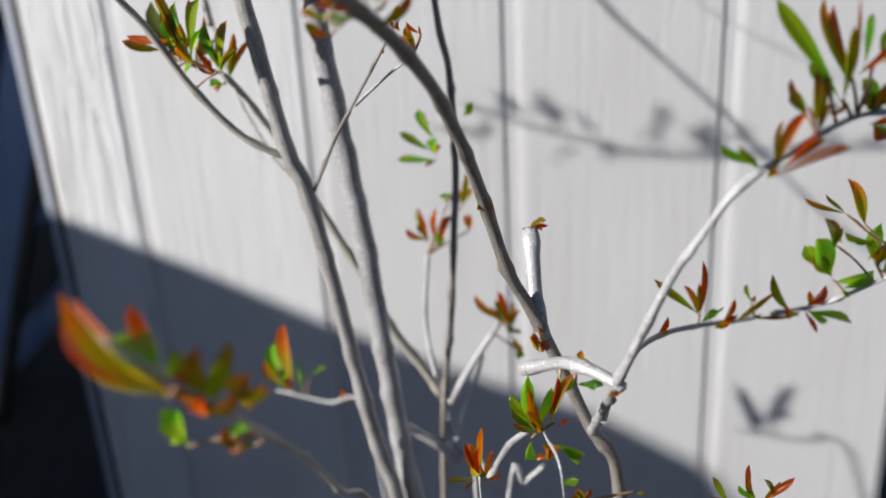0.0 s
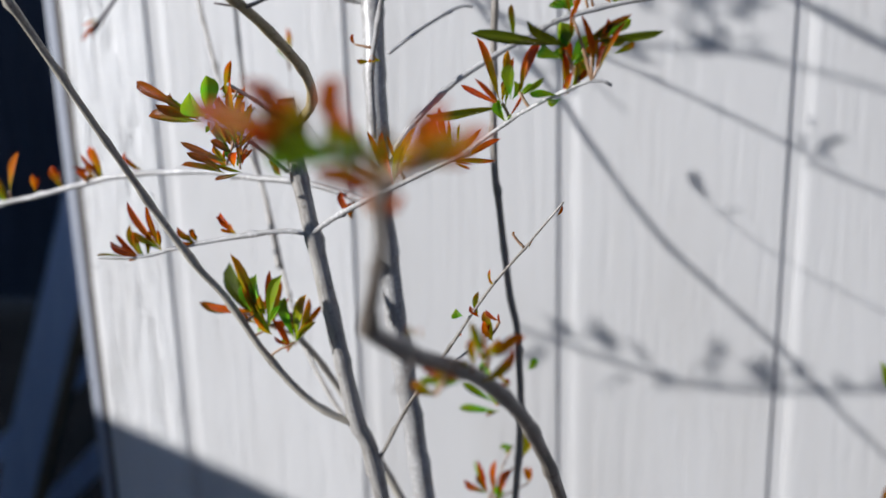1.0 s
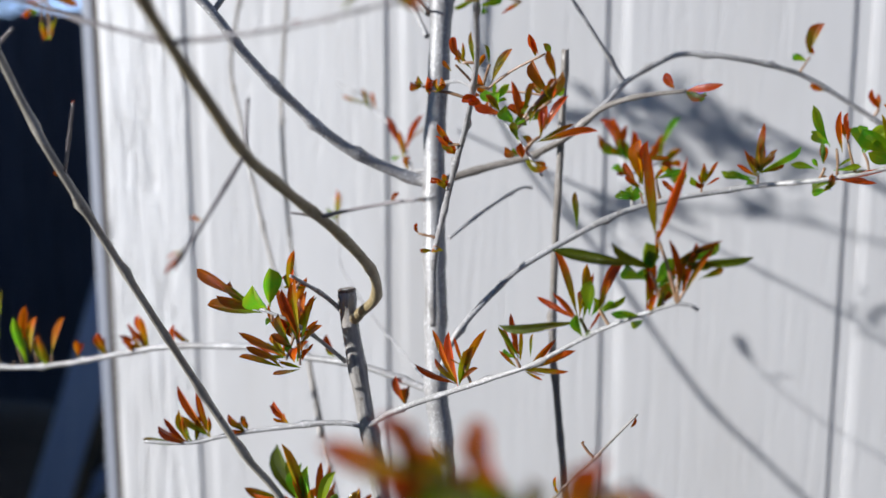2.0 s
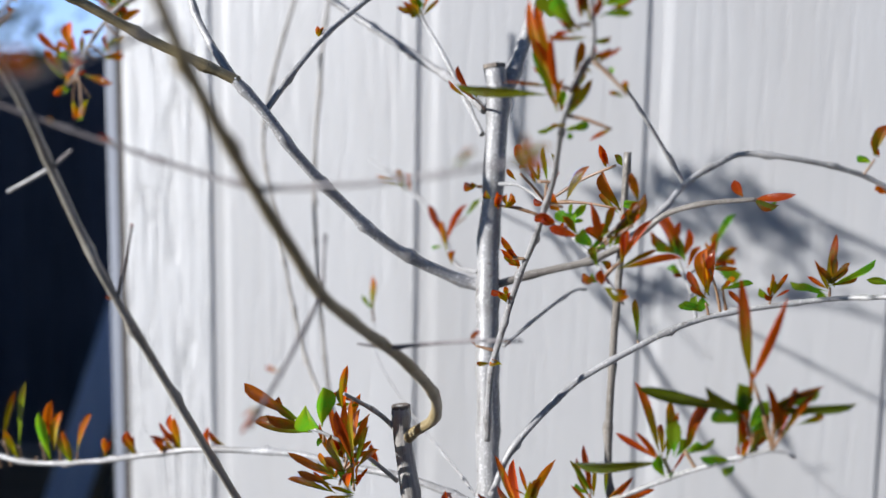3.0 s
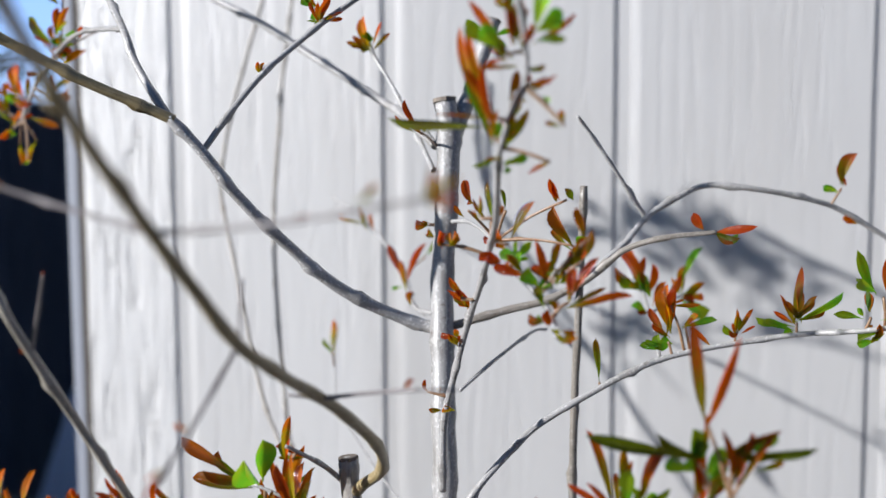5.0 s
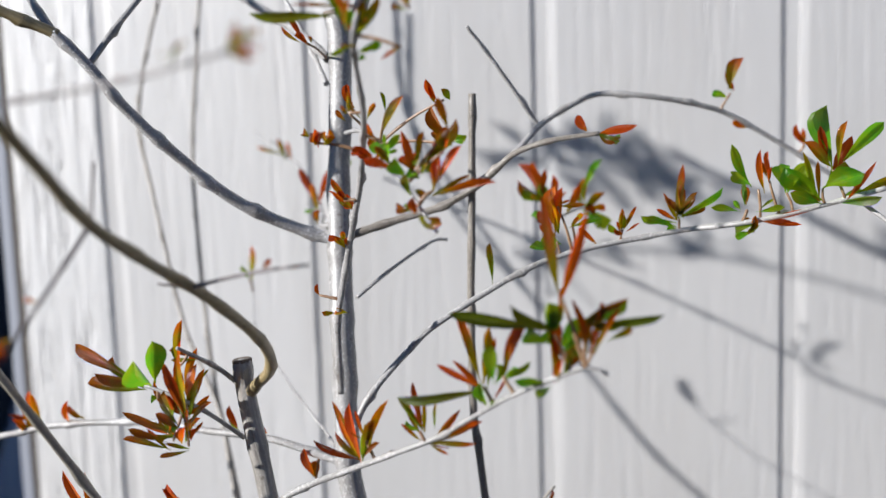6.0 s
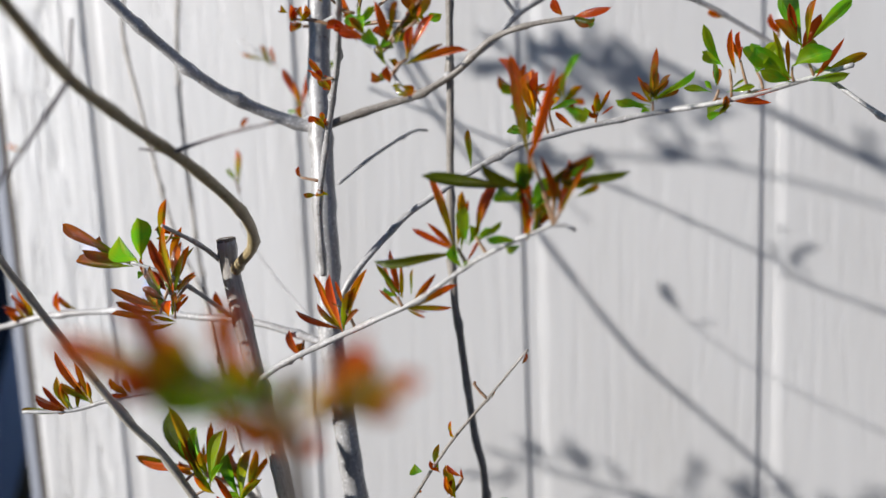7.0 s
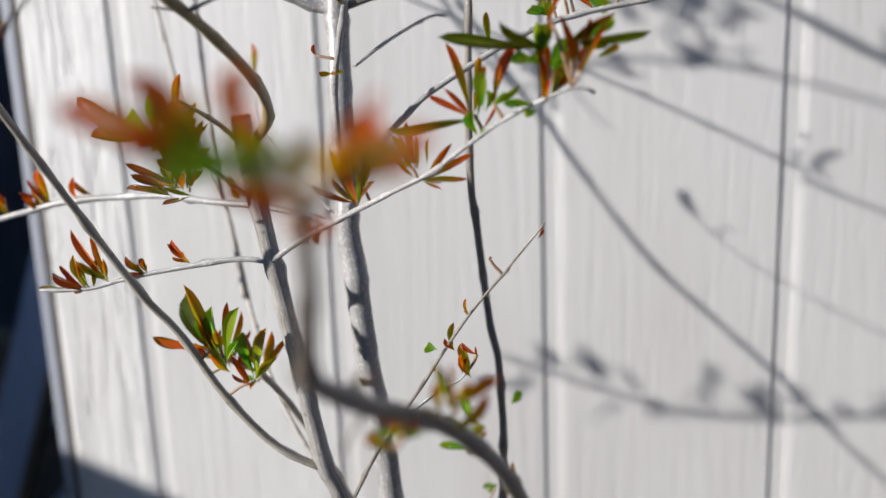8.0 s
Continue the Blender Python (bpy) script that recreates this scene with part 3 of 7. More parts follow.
Hl = stem("twig", "grey", 1.5, 0.9, [(-0.215, 0.524, 1.330), (-0.235, 0.522, 1.331), (-0.284, 0.517, 1.323), (-0.308, 0.514, 1.317), (-0.335, 0.512, 1.316)])
Il = stem("twig", "grey", 2.0, 1.6, [(-0.191, 0.572, 1.336), (-0.233, 0.577, 1.346), (-0.271, 0.582, 1.348), (-0.308, 0.588, 1.350), (-0.364, 0.595, 1.345), (-0.403, 0.602, 1.336), (-0.450, 0.612, 1.324), (-0.505, 0.622, 1.316), (-0.560, 0.631, 1.324), (-0.610, 0.638, 1.336), (-0.655, 0.645, 1.350)])
Iup = stem("twig", "grey", 0.75, 0.45, [(-0.194, 0.580, 1.334), (-0.222, 0.625, 1.340), (-0.259, 0.675, 1.352), (-0.296, 0.722, 1.374), (-0.306, 0.745, 1.389), (-0.311, 0.758, 1.401)])
Cl = stem("twig", "grey", 1.3, 0.8, [(-0.228, 0.525, 1.390), (-0.234, 0.515, 1.400), (-0.245, 0.500, 1.412)])
Cl2 = stem("twig", "grey", 1.2, 0.7, [(-0.227, 0.527, 1.363), (-0.236, 0.510, 1.379), (-0.242, 0.495, 1.390), (-0.259, 0.495, 1.396)])
rb = stem("twig", "grey", 1.8, 1.2, [(-0.187, 0.564, 1.346), (-0.177, 0.567, 1.371), (-0.155, 0.580, 1.397), (-0.140, 0.587, 1.409), (-0.108, 0.595, 1.428), (-0.088, 0.600, 1.437), (-0.064, 0.605, 1.443), (-0.023, 0.610, 1.450), (0.009, 0.600, 1.455), (0.036, 0.597, 1.461), (0.070, 0.590, 1.471)])
stem("twig", "grey", 1.1, 1.1, [(0.061, 0.597, 1.464), (0.084, 0.585, 1.446), (0.101, 0.580, 1.438)])
stem("twig", "speck", 3.4, 2.5, [(-0.201, 0.605, 1.448), (-0.217, 0.600, 1.453), (-0.249, 0.580, 1.473), (-0.282, 0.550, 1.513), (-0.299, 0.537, 1.540), (-0.312, 0.530, 1.556)])
stem("twig", "olive", 2.6, 2.2, [(-0.310, 0.531, 1.5545), (-0.328, 0.522, 1.564), (-0.346, 0.512, 1.573), (-0.383, 0.492, 1.595), (-0.443, 0.460, 1.628)])
Jup = stem("twig", "grey", 2.0, 1.2, [(-0.312, 0.530, 1.556), (-0.328, 0.540, 1.572), (-0.340, 0.548, 1.587), (-0.349, 0.555, 1.602), (-0.392, 0.600, 1.641), (-0.428, 0.640, 1.665), (-0.470, 0.655, 1.672), (-0.520, 0.660, 1.674), (-0.570, 0.680, 1.684)])
Jw = stem("twig", "grey", 1.3, 1.4, [(-0.348, 0.555, 1.601), (-0.410, 0.620, 1.609), (-0.451, 0.660, 1.605), (-0.487, 0.690, 1.589), (-0.515, 0.710, 1.564)])
Y13 = stem("twig", "grey", 1.6, 1.4, [(-0.299, 0.537, 1.540), (-0.290, 0.550, 1.559), (-0.278, 0.562, 1.578), (-0.257, 0.579, 1.601), (-0.240, 0.590, 1.616), (-0.219, 0.600, 1.634)])
Jr = stem("twig", "brown", 2.4, 1.2, [(-0.200, 0.602, 1.448), (-0.167, 0.608, 1.458), (-0.145, 0.610, 1.464), (-0.126, 0.610, 1.474), (-0.115, 0.610, 1.483), (-0.105, 0.608, 1.491), (-0.087, 0.606, 1.497), (-0.062, 0.605, 1.500)])
Jend = stem("twig", "grey", 1.7, 1.4, [(-0.131, 0.610, 1.472), (-0.110, 0.635, 1.489), (-0.096, 0.655, 1.505), (-0.080, 0.665, 1.515), (-0.065, 0.677, 1.521), (-0.039, 0.680, 1.519), (-0.009, 0.690, 1.513), (0.015, 0.700, 1.503), (0.074, 0.720, 1.466)])
stem("twig", "grey", 1.0, 0.8, [(-0.187, 0.590, 1.419), (-0.173, 0.610, 1.431), (-0.157, 0.640, 1.442), (-0.150, 0.650, 1.442)])
K = stem("twig", "grey", 1.8, 0.8, [(-0.190, 0.565, 1.375), (-0.187, 0.555, 1.412), (-0.181, 0.548, 1.434), (-0.171, 0.535, 1.464), (-0.161, 0.515, 1.485), (-0.149, 0.480, 1.513), (-0.141, 0.441, 1.537), (-0.136, 0.437, 1.552), (-0.130, 0.430, 1.562), (-0.130, 0.425, 1.577), (-0.133, 0.420, 1.595), (-0.135, 0.415, 1.604)])
Kb = stem("twig", "grey", 0.9, 0.6, [(-0.156, 0.500, 1.497), (-0.144, 0.485, 1.493), (-0.132, 0.475, 1.484), (-0.124, 0.470, 1.474), (-0.118, 0.468, 1.466)])
Kc = stem("twig", "grey", 1.2, 0.5, [(-0.194, 0.606, 1.504), (-0.179, 0.580, 1.505), (-0.161, 0.550, 1.499)])
stem("twig", "grey", 1.4, 0.9, [(-0.097, 0.660, 1.503), (-0.121, 0.640, 1.542), (-0.132, 0.630, 1.558)])
stem("twig", "grey", 2.4, 2.2, [(-0.204, 0.613, 1.543), (-0.226, 0.640, 1.558), (-0.254, 0.669, 1.573), (-0.299, 0.690, 1.599), (-0.336, 0.700, 1.621), (-0.366, 0.710, 1.636), (-0.400, 0.715, 1.654)])
Wm = stem("twig", "grey", 1.5, 1.0, [(-0.205, 0.612, 1.530), (-0.220, 0.635, 1.550), (-0.237, 0.650, 1.576), (-0.251, 0.660, 1.595), (-0.255, 0.660, 1.605)])
stem("twig", "umber", 1.5, 1.5, [(-0.300, 0.683, 1.262), (-0.317, 0.710, 1.300), (-0.335, 0.737, 1.334), (-0.352, 0.766, 1.375), (-0.379, 0.819, 1.481), (-0.390, 0.862, 1.566), (-0.391, 0.873, 1.603), (-0.383, 0.880, 1.675)])
stem("twig", "umber", 1.3, 1.5, [(-0.212, 0.600, 1.168), (-0.248, 0.632, 1.188), (-0.283, 0.665, 1.230), (-0.324, 0.720, 1.313), (-0.363, 0.753, 1.372), (-0.399, 0.788, 1.468), (-0.418, 0.812, 1.511), (-0.423, 0.832, 1.548), (-0.420, 0.848, 1.588), (-0.398, 0.862, 1.675)])
N = stem("cane", "brown", 5.3, 2.6, [(-0.060, 0.600, 0.000), (-0.020, 0.530, 0.450), (-0.000, 0.490, 0.800), (-0.007, 0.470, 1.043), (-0.024, 0.463, 1.096), (-0.051, 0.458, 1.161), (-0.061, 0.450, 1.186), (-0.067, 0.440, 1.214), (-0.071, 0.425, 1.242), (-0.075, 0.402, 1.272), (-0.080, 0.371, 1.304), (-0.089, 0.334, 1.333), (-0.099, 0.292, 1.356), (-0.104, 0.264, 1.373)])
Nstub = stem("cane", "grey", 4.0, 3.9, [(-0.046, 0.459, 1.148), (-0.050, 0.462, 1.163), (-0.055, 0.482, 1.198)])
Nup = stem("twig", "dusky", 2.3, 1.4, [(-0.104, 0.265, 1.373), (-0.100, 0.256, 1.383), (-0.089, 0.230, 1.404), (-0.086, 0.221, 1.415), (-0.083, 0.215, 1.424)])
stem("twig", "dusky", 0.6, 0.3, [(-0.094, 0.275, 1.362), (-0.099, 0.271, 1.353)])
Pst = stem("twig", "grey", 3.0, 2.5, [(-0.050, 0.400, 1.164), (-0.041, 0.395, 1.169), (-0.030, 0.385, 1.177), (-0.017, 0.375, 1.179), (-0.005, 0.367, 1.177)])
P = stem("twig", "grey", 2.7, 1.4, [(-0.022, 0.463, 1.091), (-0.007, 0.366, 1.181), (0.012, 0.355, 1.233), (0.022, 0.351, 1.252), (0.030, 0.350, 1.266), (0.041, 0.353, 1.276)])
P2 = stem("twig", "grey", 1.2, 0.8, [(0.041, 0.353, 1.276), (0.055, 0.360, 1.283), (0.067, 0.370, 1.287), (0.078, 0.380, 1.288), (0.097, 0.390, 1.288)])
Q = stem("twig", "grey", 1.7, 1.2, [(-0.015, 0.420, 1.126), (-0.007, 0.460, 1.133), (0.010, 0.500, 1.129), (0.035, 0.540, 1.116), (0.057, 0.570, 1.104), (0.090, 0.575, 1.110), (0.113, 0.570, 1.121), (0.164, 0.550, 1.163)])
lw1 = stem("cane", "grey", 4.5, 1.4, [(-0.080, 0.660, 0.000), (-0.100, 0.620, 0.500), (-0.110, 0.600, 0.933), (-0.124, 0.610, 0.969), (-0.134, 0.620, 1.000), (-0.144, 0.635, 1.023), (-0.151, 0.650, 1.057), (-0.148, 0.657, 1.103)])
stem("twig", "grey", 3.7, 2.7, [(-0.124, 0.610, 0.963), (-0.136, 0.605, 0.977), (-0.154, 0.600, 0.992), (-0.167, 0.590, 1.007)])
lw3 = stem("twig", "grey", 3.2, 1.6, [(-0.130, 0.620, 1.003), (-0.114, 0.635, 1.030), (-0.096, 0.645, 1.057)])
stem("twig", "grey", 2.0, 1.2, [(-0.126, 0.612, 0.977), (-0.121, 0.630, 0.992), (-0.116, 0.640, 1.005), (-0.110, 0.650, 1.026)])
F = stem("cane", "tan", 3.6, 1.7, [(-0.135, 0.620, 1.009), (-0.150, 0.620, 1.034), (-0.165, 0.615, 1.061), (-0.181, 0.610, 1.102), (-0.207, 0.600, 1.163), (-0.218, 0.595, 1.192), (-0.229, 0.585, 1.221), (-0.237, 0.570, 1.246), (-0.243, 0.560, 1.259)])
stem("twig", "grey", 3.2, 1.8, [(-0.090, 0.600, 0.600), (-0.095, 0.520, 0.995), (-0.082, 0.500, 1.032), (-0.070, 0.485, 1.063), (-0.056, 0.470, 1.085)])
stem("twig", "grey", 3.3, 1.8, [(-0.115, 0.590, 0.600), (-0.080, 0.550, 0.974), (-0.069, 0.550, 0.991), (-0.056, 0.550, 1.005)])
lo3 = stem("twig", "grey", 1.0, 0.6, [(-0.010, 0.500, 0.700), (-0.030, 0.420, 0.900), (-0.028, 0.360, 1.120), (-0.039, 0.380, 1.146)])
lo4 = stem("twig", "grey", 1.1, 0.7, [(-0.030, 0.530, 0.600), (-0.070, 0.450, 0.850), (-0.071, 0.400, 1.086), (-0.071, 0.400, 1.102)])
lo5 = stem("twig", "grey", 1.2, 0.7, [(-0.010, 0.500, 0.700), (0.050, 0.470, 0.900), (0.058, 0.450, 1.037), (0.058, 0.450, 1.062)])
S = stem("twig", "tan", 1.7, 0.9, [(-0.030, 0.550, 0.550), (-0.060, 0.420, 0.850), (-0.098, 0.340, 1.112), (-0.103, 0.290, 1.176), (-0.107, 0.272, 1.201), (-0.116, 0.238, 1.241), (-0.127, 0.216, 1.268), (-0.133, 0.210, 1.279)])
R2 = stem("twig", "grey", 1.8, 1.2, [(-0.120, 0.610, 0.750), (-0.190, 0.660, 0.850), (-0.213, 0.680, 0.956), (-0.247, 0.690, 0.953), (-0.294, 0.700, 0.955)])
O = stem("twig", "brown", 1.1, 0.5, [(-0.189, 0.541, 1.190), (-0.167, 0.530, 1.231), (-0.141, 0.515, 1.270), (-0.117, 0.505, 1.307), (-0.096, 0.495, 1.334), (-0.077, 0.490, 1.358)])
stem("twig", "grey", 0.9, 0.4, [(-0.153, 0.525, 1.250), (-0.131, 0.520, 1.269), (-0.121, 0.515, 1.276), (-0.116, 0.515, 1.282)])
Bk = stem("twig", "grey", 1.2, 1.2, [(-0.205, 0.610, 1.455), (-0.227, 0.660, 1.450), (-0.249, 0.730, 1.449), (-0.257, 0.745, 1.460), (-0.287, 0.800, 1.477), (-0.331, 0.875, 1.492), (-0.361, 0.905, 1.504)])
Bq = stem("twig", "grey", 1.1, 0.9, [(-0.088, 0.602, 1.436), (-0.091, 0.645, 1.443), (-0.098, 0.700, 1.452), (-0.102, 0.715, 1.463)])
Bqr = stem("twig", "grey", 0.9, 0.7, [(-0.095, 0.680, 1.448), (-0.085, 0.710, 1.451), (-0.076, 0.725, 1.454)])


def cut_face(parent, middle, along, radius):
    """The weathered end of a pruned cane: a shallow disc with a raised rim and a dark pith."""
    d = Vector(along).normalized()
    side = d.cross(Vector((0.2, 0.9, 0.3))).normalized()
    up = side.cross(d)
    r = radius / 1000
    bm = bmesh.new()
    rings = [[bm.verts.new(Vector(middle) + d * h * r + (side * math.cos(k2 * math.pi / 7) + up * math.sin(k2 * math.pi / 7)) * r * f *
                           (1 + 0.05 * math.sin(k2 * 2.3))) for k2 in range(14)] for f, h in ((1.03, -0.25), (1.04, 0.10), (0.88, 0.14), (0.55, 0.06), (0.16, 0.05))]
    for a, b in zip(rings, rings[1:]):
        for k2 in range(14):
            bm.faces.new((a[k2], a[(k2 + 1) % 14], b[(k2 + 1) % 14], b[k2]))
    bm.faces.new(rings[-1])
    return part("cut_face", bm, CUT, parent, "weathered brown cut end")


cut_face(M, (-0.200, 0.615, 1.567), (-0.003, 0.002, 0.022), 5.9)
cut_face(Mfork, (-0.178, 0.640, 1.610), (0.010, 0.010, 0.035), 3.7)
cut_face(L, (-0.225, 0.525, 1.401), (-0.002, 0.0, 0.021), 4.4)
cut_face(Nstub, (-0.055, 0.482, 1.198), (-0.005, 0.020, 0.035), 3.9)
cut_face(D, (-0.127, 0.612, 1.522), (0.005, -0.004, 0.15), 1.9)

leaf(Cl2, "o", (-0.267, 0.495, 1.399), (-0.292, 0.498, 1.413), 7.2)
leaf(Cl2, "o", (-0.259, 0.495, 1.394), (-0.286, 0.495, 1.396), 7.2)
leaf(Cl2, "g", (-0.254, 0.495, 1.397), (-0.253, 0.492, 1.416), 10.4)
leaf(Cl2, "g", (-0.253, 0.495, 1.390), (-0.256, 0.494, 1.390), 3.8)
leaf(Cl, "r", (-0.247, 0.504, 1.402), (-0.247, 0.511, 1.421), 5.0)
leaf(Cl, "r", (-0.239, 0.509, 1.406), (-0.254, 0.511, 1.408), 3.9)
leaf(Cl, "a", (-0.247, 0.511, 1.389), (-0.242, 0.511, 1.408), 4.5)
leaf(Il, "r", (-0.236, 0.485, 1.385), (-0.244, 0.487, 1.406), 5.9)
leaf(Il, "r", (-0.235, 0.485, 1.385), (-0.235, 0.482, 1.413), 4.8)
leaf(Il, "o", (-0.235, 0.485, 1.382), (-0.229, 0.490, 1.399), 5.4)
leaf(Il, "o", (-0.239, 0.485, 1.380), (-0.248, 0.490, 1.394), 5.9)
leaf(Il, "o", (-0.244, 0.485, 1.373), (-0.259, 0.480, 1.380), 4.3)
leaf(Il, "r", (-0.244, 0.485, 1.377), (-0.247, 0.484, 1.384), 2.7)
leaf(Il, "o", (-0.243, 0.485, 1.370), (-0.267, 0.490, 1.372), 3.2)
leaf(Il, "g", (-0.238, 0.485, 1.373), (-0.240, 0.487, 1.381), 4.8)
leaf(Il, "r", (-0.234, 0.485, 1.374), (-0.231, 0.486, 1.379), 4.3)
leaf(Il, "o", (-0.235, 0.485, 1.370), (-0.249, 0.486, 1.366), 2.7)
leaf(Il, "r", (-0.235, 0.485, 1.374), (-0.236, 0.488, 1.387), 2.7)
leaf(Il, "r", (-0.252, 0.579, 1.350), (-0.256, 0.579, 1.362), 5.2)
leaf(Il, "r", (-0.235, 0.577, 1.349), (-0.236, 0.577, 1.353), 3.8)
leaf(Il, "r", (-0.208, 0.573, 1.327), (-0.212, 0.571, 1.343), 8.2)
leaf(Il, "o", (-0.208, 0.573, 1.327), (-0.207, 0.575, 1.335), 4.4)
leaf(Hl, "r", (-0.310, 0.514, 1.316), (-0.325, 0.512, 1.325), 4.8)
leaf(Hl, "r", (-0.310, 0.514, 1.316), (-0.325, 0.516, 1.327), 3.6)
leaf(Hl, "o", (-0.308, 0.514, 1.317), (-0.315, 0.512, 1.333), 5.4)
leaf(Hl, "r", (-0.310, 0.514, 1.316), (-0.311, 0.511, 1.331), 3.0)
leaf(Hl, "o", (-0.312, 0.514, 1.316), (-0.336, 0.514, 1.316), 2.4)
leaf(Hl, "r", (-0.298, 0.515, 1.320), (-0.317, 0.520, 1.344), 2.7)
leaf(Hl, "o", (-0.298, 0.515, 1.320), (-0.314, 0.520, 1.328), 5.4)
leaf(Hl, "r", (-0.298, 0.515, 1.322), (-0.300, 0.508, 1.345), 3.6)
leaf(Hl, "r", (-0.279, 0.518, 1.324), (-0.287, 0.515, 1.333), 5.3)
leaf(Hl, "r", (-0.278, 0.518, 1.325), (-0.283, 0.520, 1.331), 4.1)
leaf(Hl, "r", (-0.256, 0.520, 1.330), (-0.264, 0.517, 1.340), 4.1)
leaf(Hl, "r", (-0.256, 0.520, 1.330), (-0.263, 0.519, 1.341), 4.1)
leaf(Il, "r", (-0.360, 0.595, 1.346), (-0.359, 0.591, 1.359), 4.8)
leaf(Il, "r", (-0.349, 0.593, 1.349), (-0.357, 0.592, 1.357), 4.1)
leaf(Il, "r", (-0.390, 0.600, 1.338), (-0.397, 0.597, 1.346), 5.6)
leaf(Il, "r", (-0.379, 0.598, 1.340), (-0.394, 0.601, 1.356), 2.8)
leaf(Il, "a", (-0.379, 0.598, 1.341), (-0.383, 0.597, 1.361), 4.9)
leaf(Il, "o", (-0.382, 0.598, 1.339), (-0.388, 0.598, 1.351), 4.9)
leaf(Il, "r", (-0.412, 0.604, 1.335), (-0.419, 0.606, 1.347), 5.0)
leaf(Il, "r", (-0.412, 0.604, 1.334), (-0.416, 0.607, 1.344), 3.6)
leaf(Il, "a", (-0.436, 0.609, 1.329), (-0.438, 0.611, 1.340), 4.4)
leaf(Il, "g", (-0.480, 0.618, 1.318), (-0.481, 0.609, 1.352), 6.7, False)
leaf(Il, "r", (-0.583, 0.634, 1.338), (-0.595, 0.639, 1.352), 6.0, False)
leaf(Il, "r", (-0.462, 0.614, 1.322), (-0.468, 0.612, 1.341), 5.2, False)
leaf(Il, "g", (-0.552, 0.630, 1.331), (-0.567, 0.635, 1.353), 6.8, False)
leaf(Hr, "r", (-0.161, 0.494, 1.365), (-0.173, 0.502, 1.387), 4.2)
leaf(Hr, "r", (-0.160, 0.494, 1.364), (-0.164, 0.496, 1.388), 3.2)
leaf(Hr, "o", (-0.159, 0.493, 1.366), (-0.152, 0.487, 1.384), 5.8)
leaf(Hr, "a", (-0.159, 0.493, 1.366), (-0.146, 0.488, 1.392), 2.6)
leaf(Hr, "r", (-0.157, 0.490, 1.376), (-0.161, 0.493, 1.387), 2.6)
leaf(Hr, "r", (-0.129, 0.477, 1.383), (-0.133, 0.481, 1.402), 3.5)
leaf(Hr, "r", (-0.129, 0.477, 1.381), (-0.135, 0.480, 1.397), 3.0)
leaf(Hr, "g", (-0.130, 0.477, 1.384), (-0.135, 0.477, 1.388), 4.5)
leaf(Hr, "o", (-0.123, 0.473, 1.386), (-0.122, 0.474, 1.396), 2.0)
leaf(Hr, "r", (-0.125, 0.476, 1.379), (-0.104, 0.473, 1.389), 4.5)
leaf(Hr, "r", (-0.127, 0.477, 1.379), (-0.108, 0.476, 1.380), 2.3)
leaf(Hr, "r", (-0.128, 0.477, 1.383), (-0.128, 0.478, 1.397), 2.5)
leaf(Hr, "d", (-0.100, 0.459, 1.406), (-0.132, 0.460, 1.403), 3.8)
leaf(Hr, "r", (-0.101, 0.459, 1.408), (-0.112, 0.468, 1.433), 3.3)
leaf(Hr, "r", (-0.102, 0.460, 1.408), (-0.111, 0.456, 1.418), 3.3)
leaf(Hr, "o", (-0.099, 0.459, 1.406), (-0.099, 0.465, 1.428), 4.7)
leaf(Hr, "g", (-0.096, 0.456, 1.410), (-0.095, 0.455, 1.424), 7.0)
leaf(Hr, "r", (-0.092, 0.455, 1.414), (-0.082, 0.454, 1.433), 4.2)
leaf(Hr, "r", (-0.093, 0.455, 1.412), (-0.085, 0.456, 1.431), 2.8)
leaf(Hr, "g", (-0.099, 0.460, 1.399), (-0.101, 0.459, 1.409), 4.7)
leaf(Hr, "g", (-0.092, 0.455, 1.411), (-0.082, 0.453, 1.419), 2.8)
leaf(Hr, "r", (-0.097, 0.459, 1.402), (-0.092, 0.462, 1.412), 2.3)
leaf(Hr, "d", (-0.073, 0.447, 1.433), (-0.108, 0.447, 1.438), 5.8)
leaf(Hr, "g", (-0.074, 0.447, 1.431), (-0.075, 0.450, 1.441), 9.8)
leaf(Hr, "g", (-0.072, 0.447, 1.432), (-0.069, 0.446, 1.437), 7.6)
leaf(Hr, "g", (-0.073, 0.447, 1.427), (-0.080, 0.449, 1.433), 5.8)
leaf(Hr, "r", (-0.073, 0.448, 1.416), (-0.071, 0.452, 1.433), 5.0)
leaf(Hr, "r", (-0.071, 0.448, 1.414), (-0.073, 0.447, 1.429), 3.2)
leaf(Hr, "o", (-0.069, 0.447, 1.416), (-0.063, 0.452, 1.431), 4.9)
leaf(Hr, "g", (-0.070, 0.447, 1.425), (-0.063, 0.449, 1.435), 5.4)
leaf(Hr, "r", (-0.070, 0.447, 1.445), (-0.074, 0.445, 1.480), 2.2, False)
leaf(Hr, "r", (-0.069, 0.447, 1.444), (-0.060, 0.443, 1.475), 1.9, False)
leaf(Hr, "r", (-0.070, 0.447, 1.434), (-0.069, 0.449, 1.447), 1.8)
leaf(Hr, "r", (-0.060, 0.445, 1.424), (-0.065, 0.439, 1.444), 3.1)
leaf(Hr, "d", (-0.063, 0.445, 1.434), (-0.035, 0.447, 1.438), 4.0)
leaf(Hr, "g", (-0.059, 0.445, 1.434), (-0.047, 0.446, 1.443), 4.8)
leaf(Hr, "r", (-0.059, 0.445, 1.422), (-0.048, 0.441, 1.441), 4.4)
leaf(Hr, "o", (-0.053, 0.445, 1.429), (-0.045, 0.446, 1.434), 3.5)
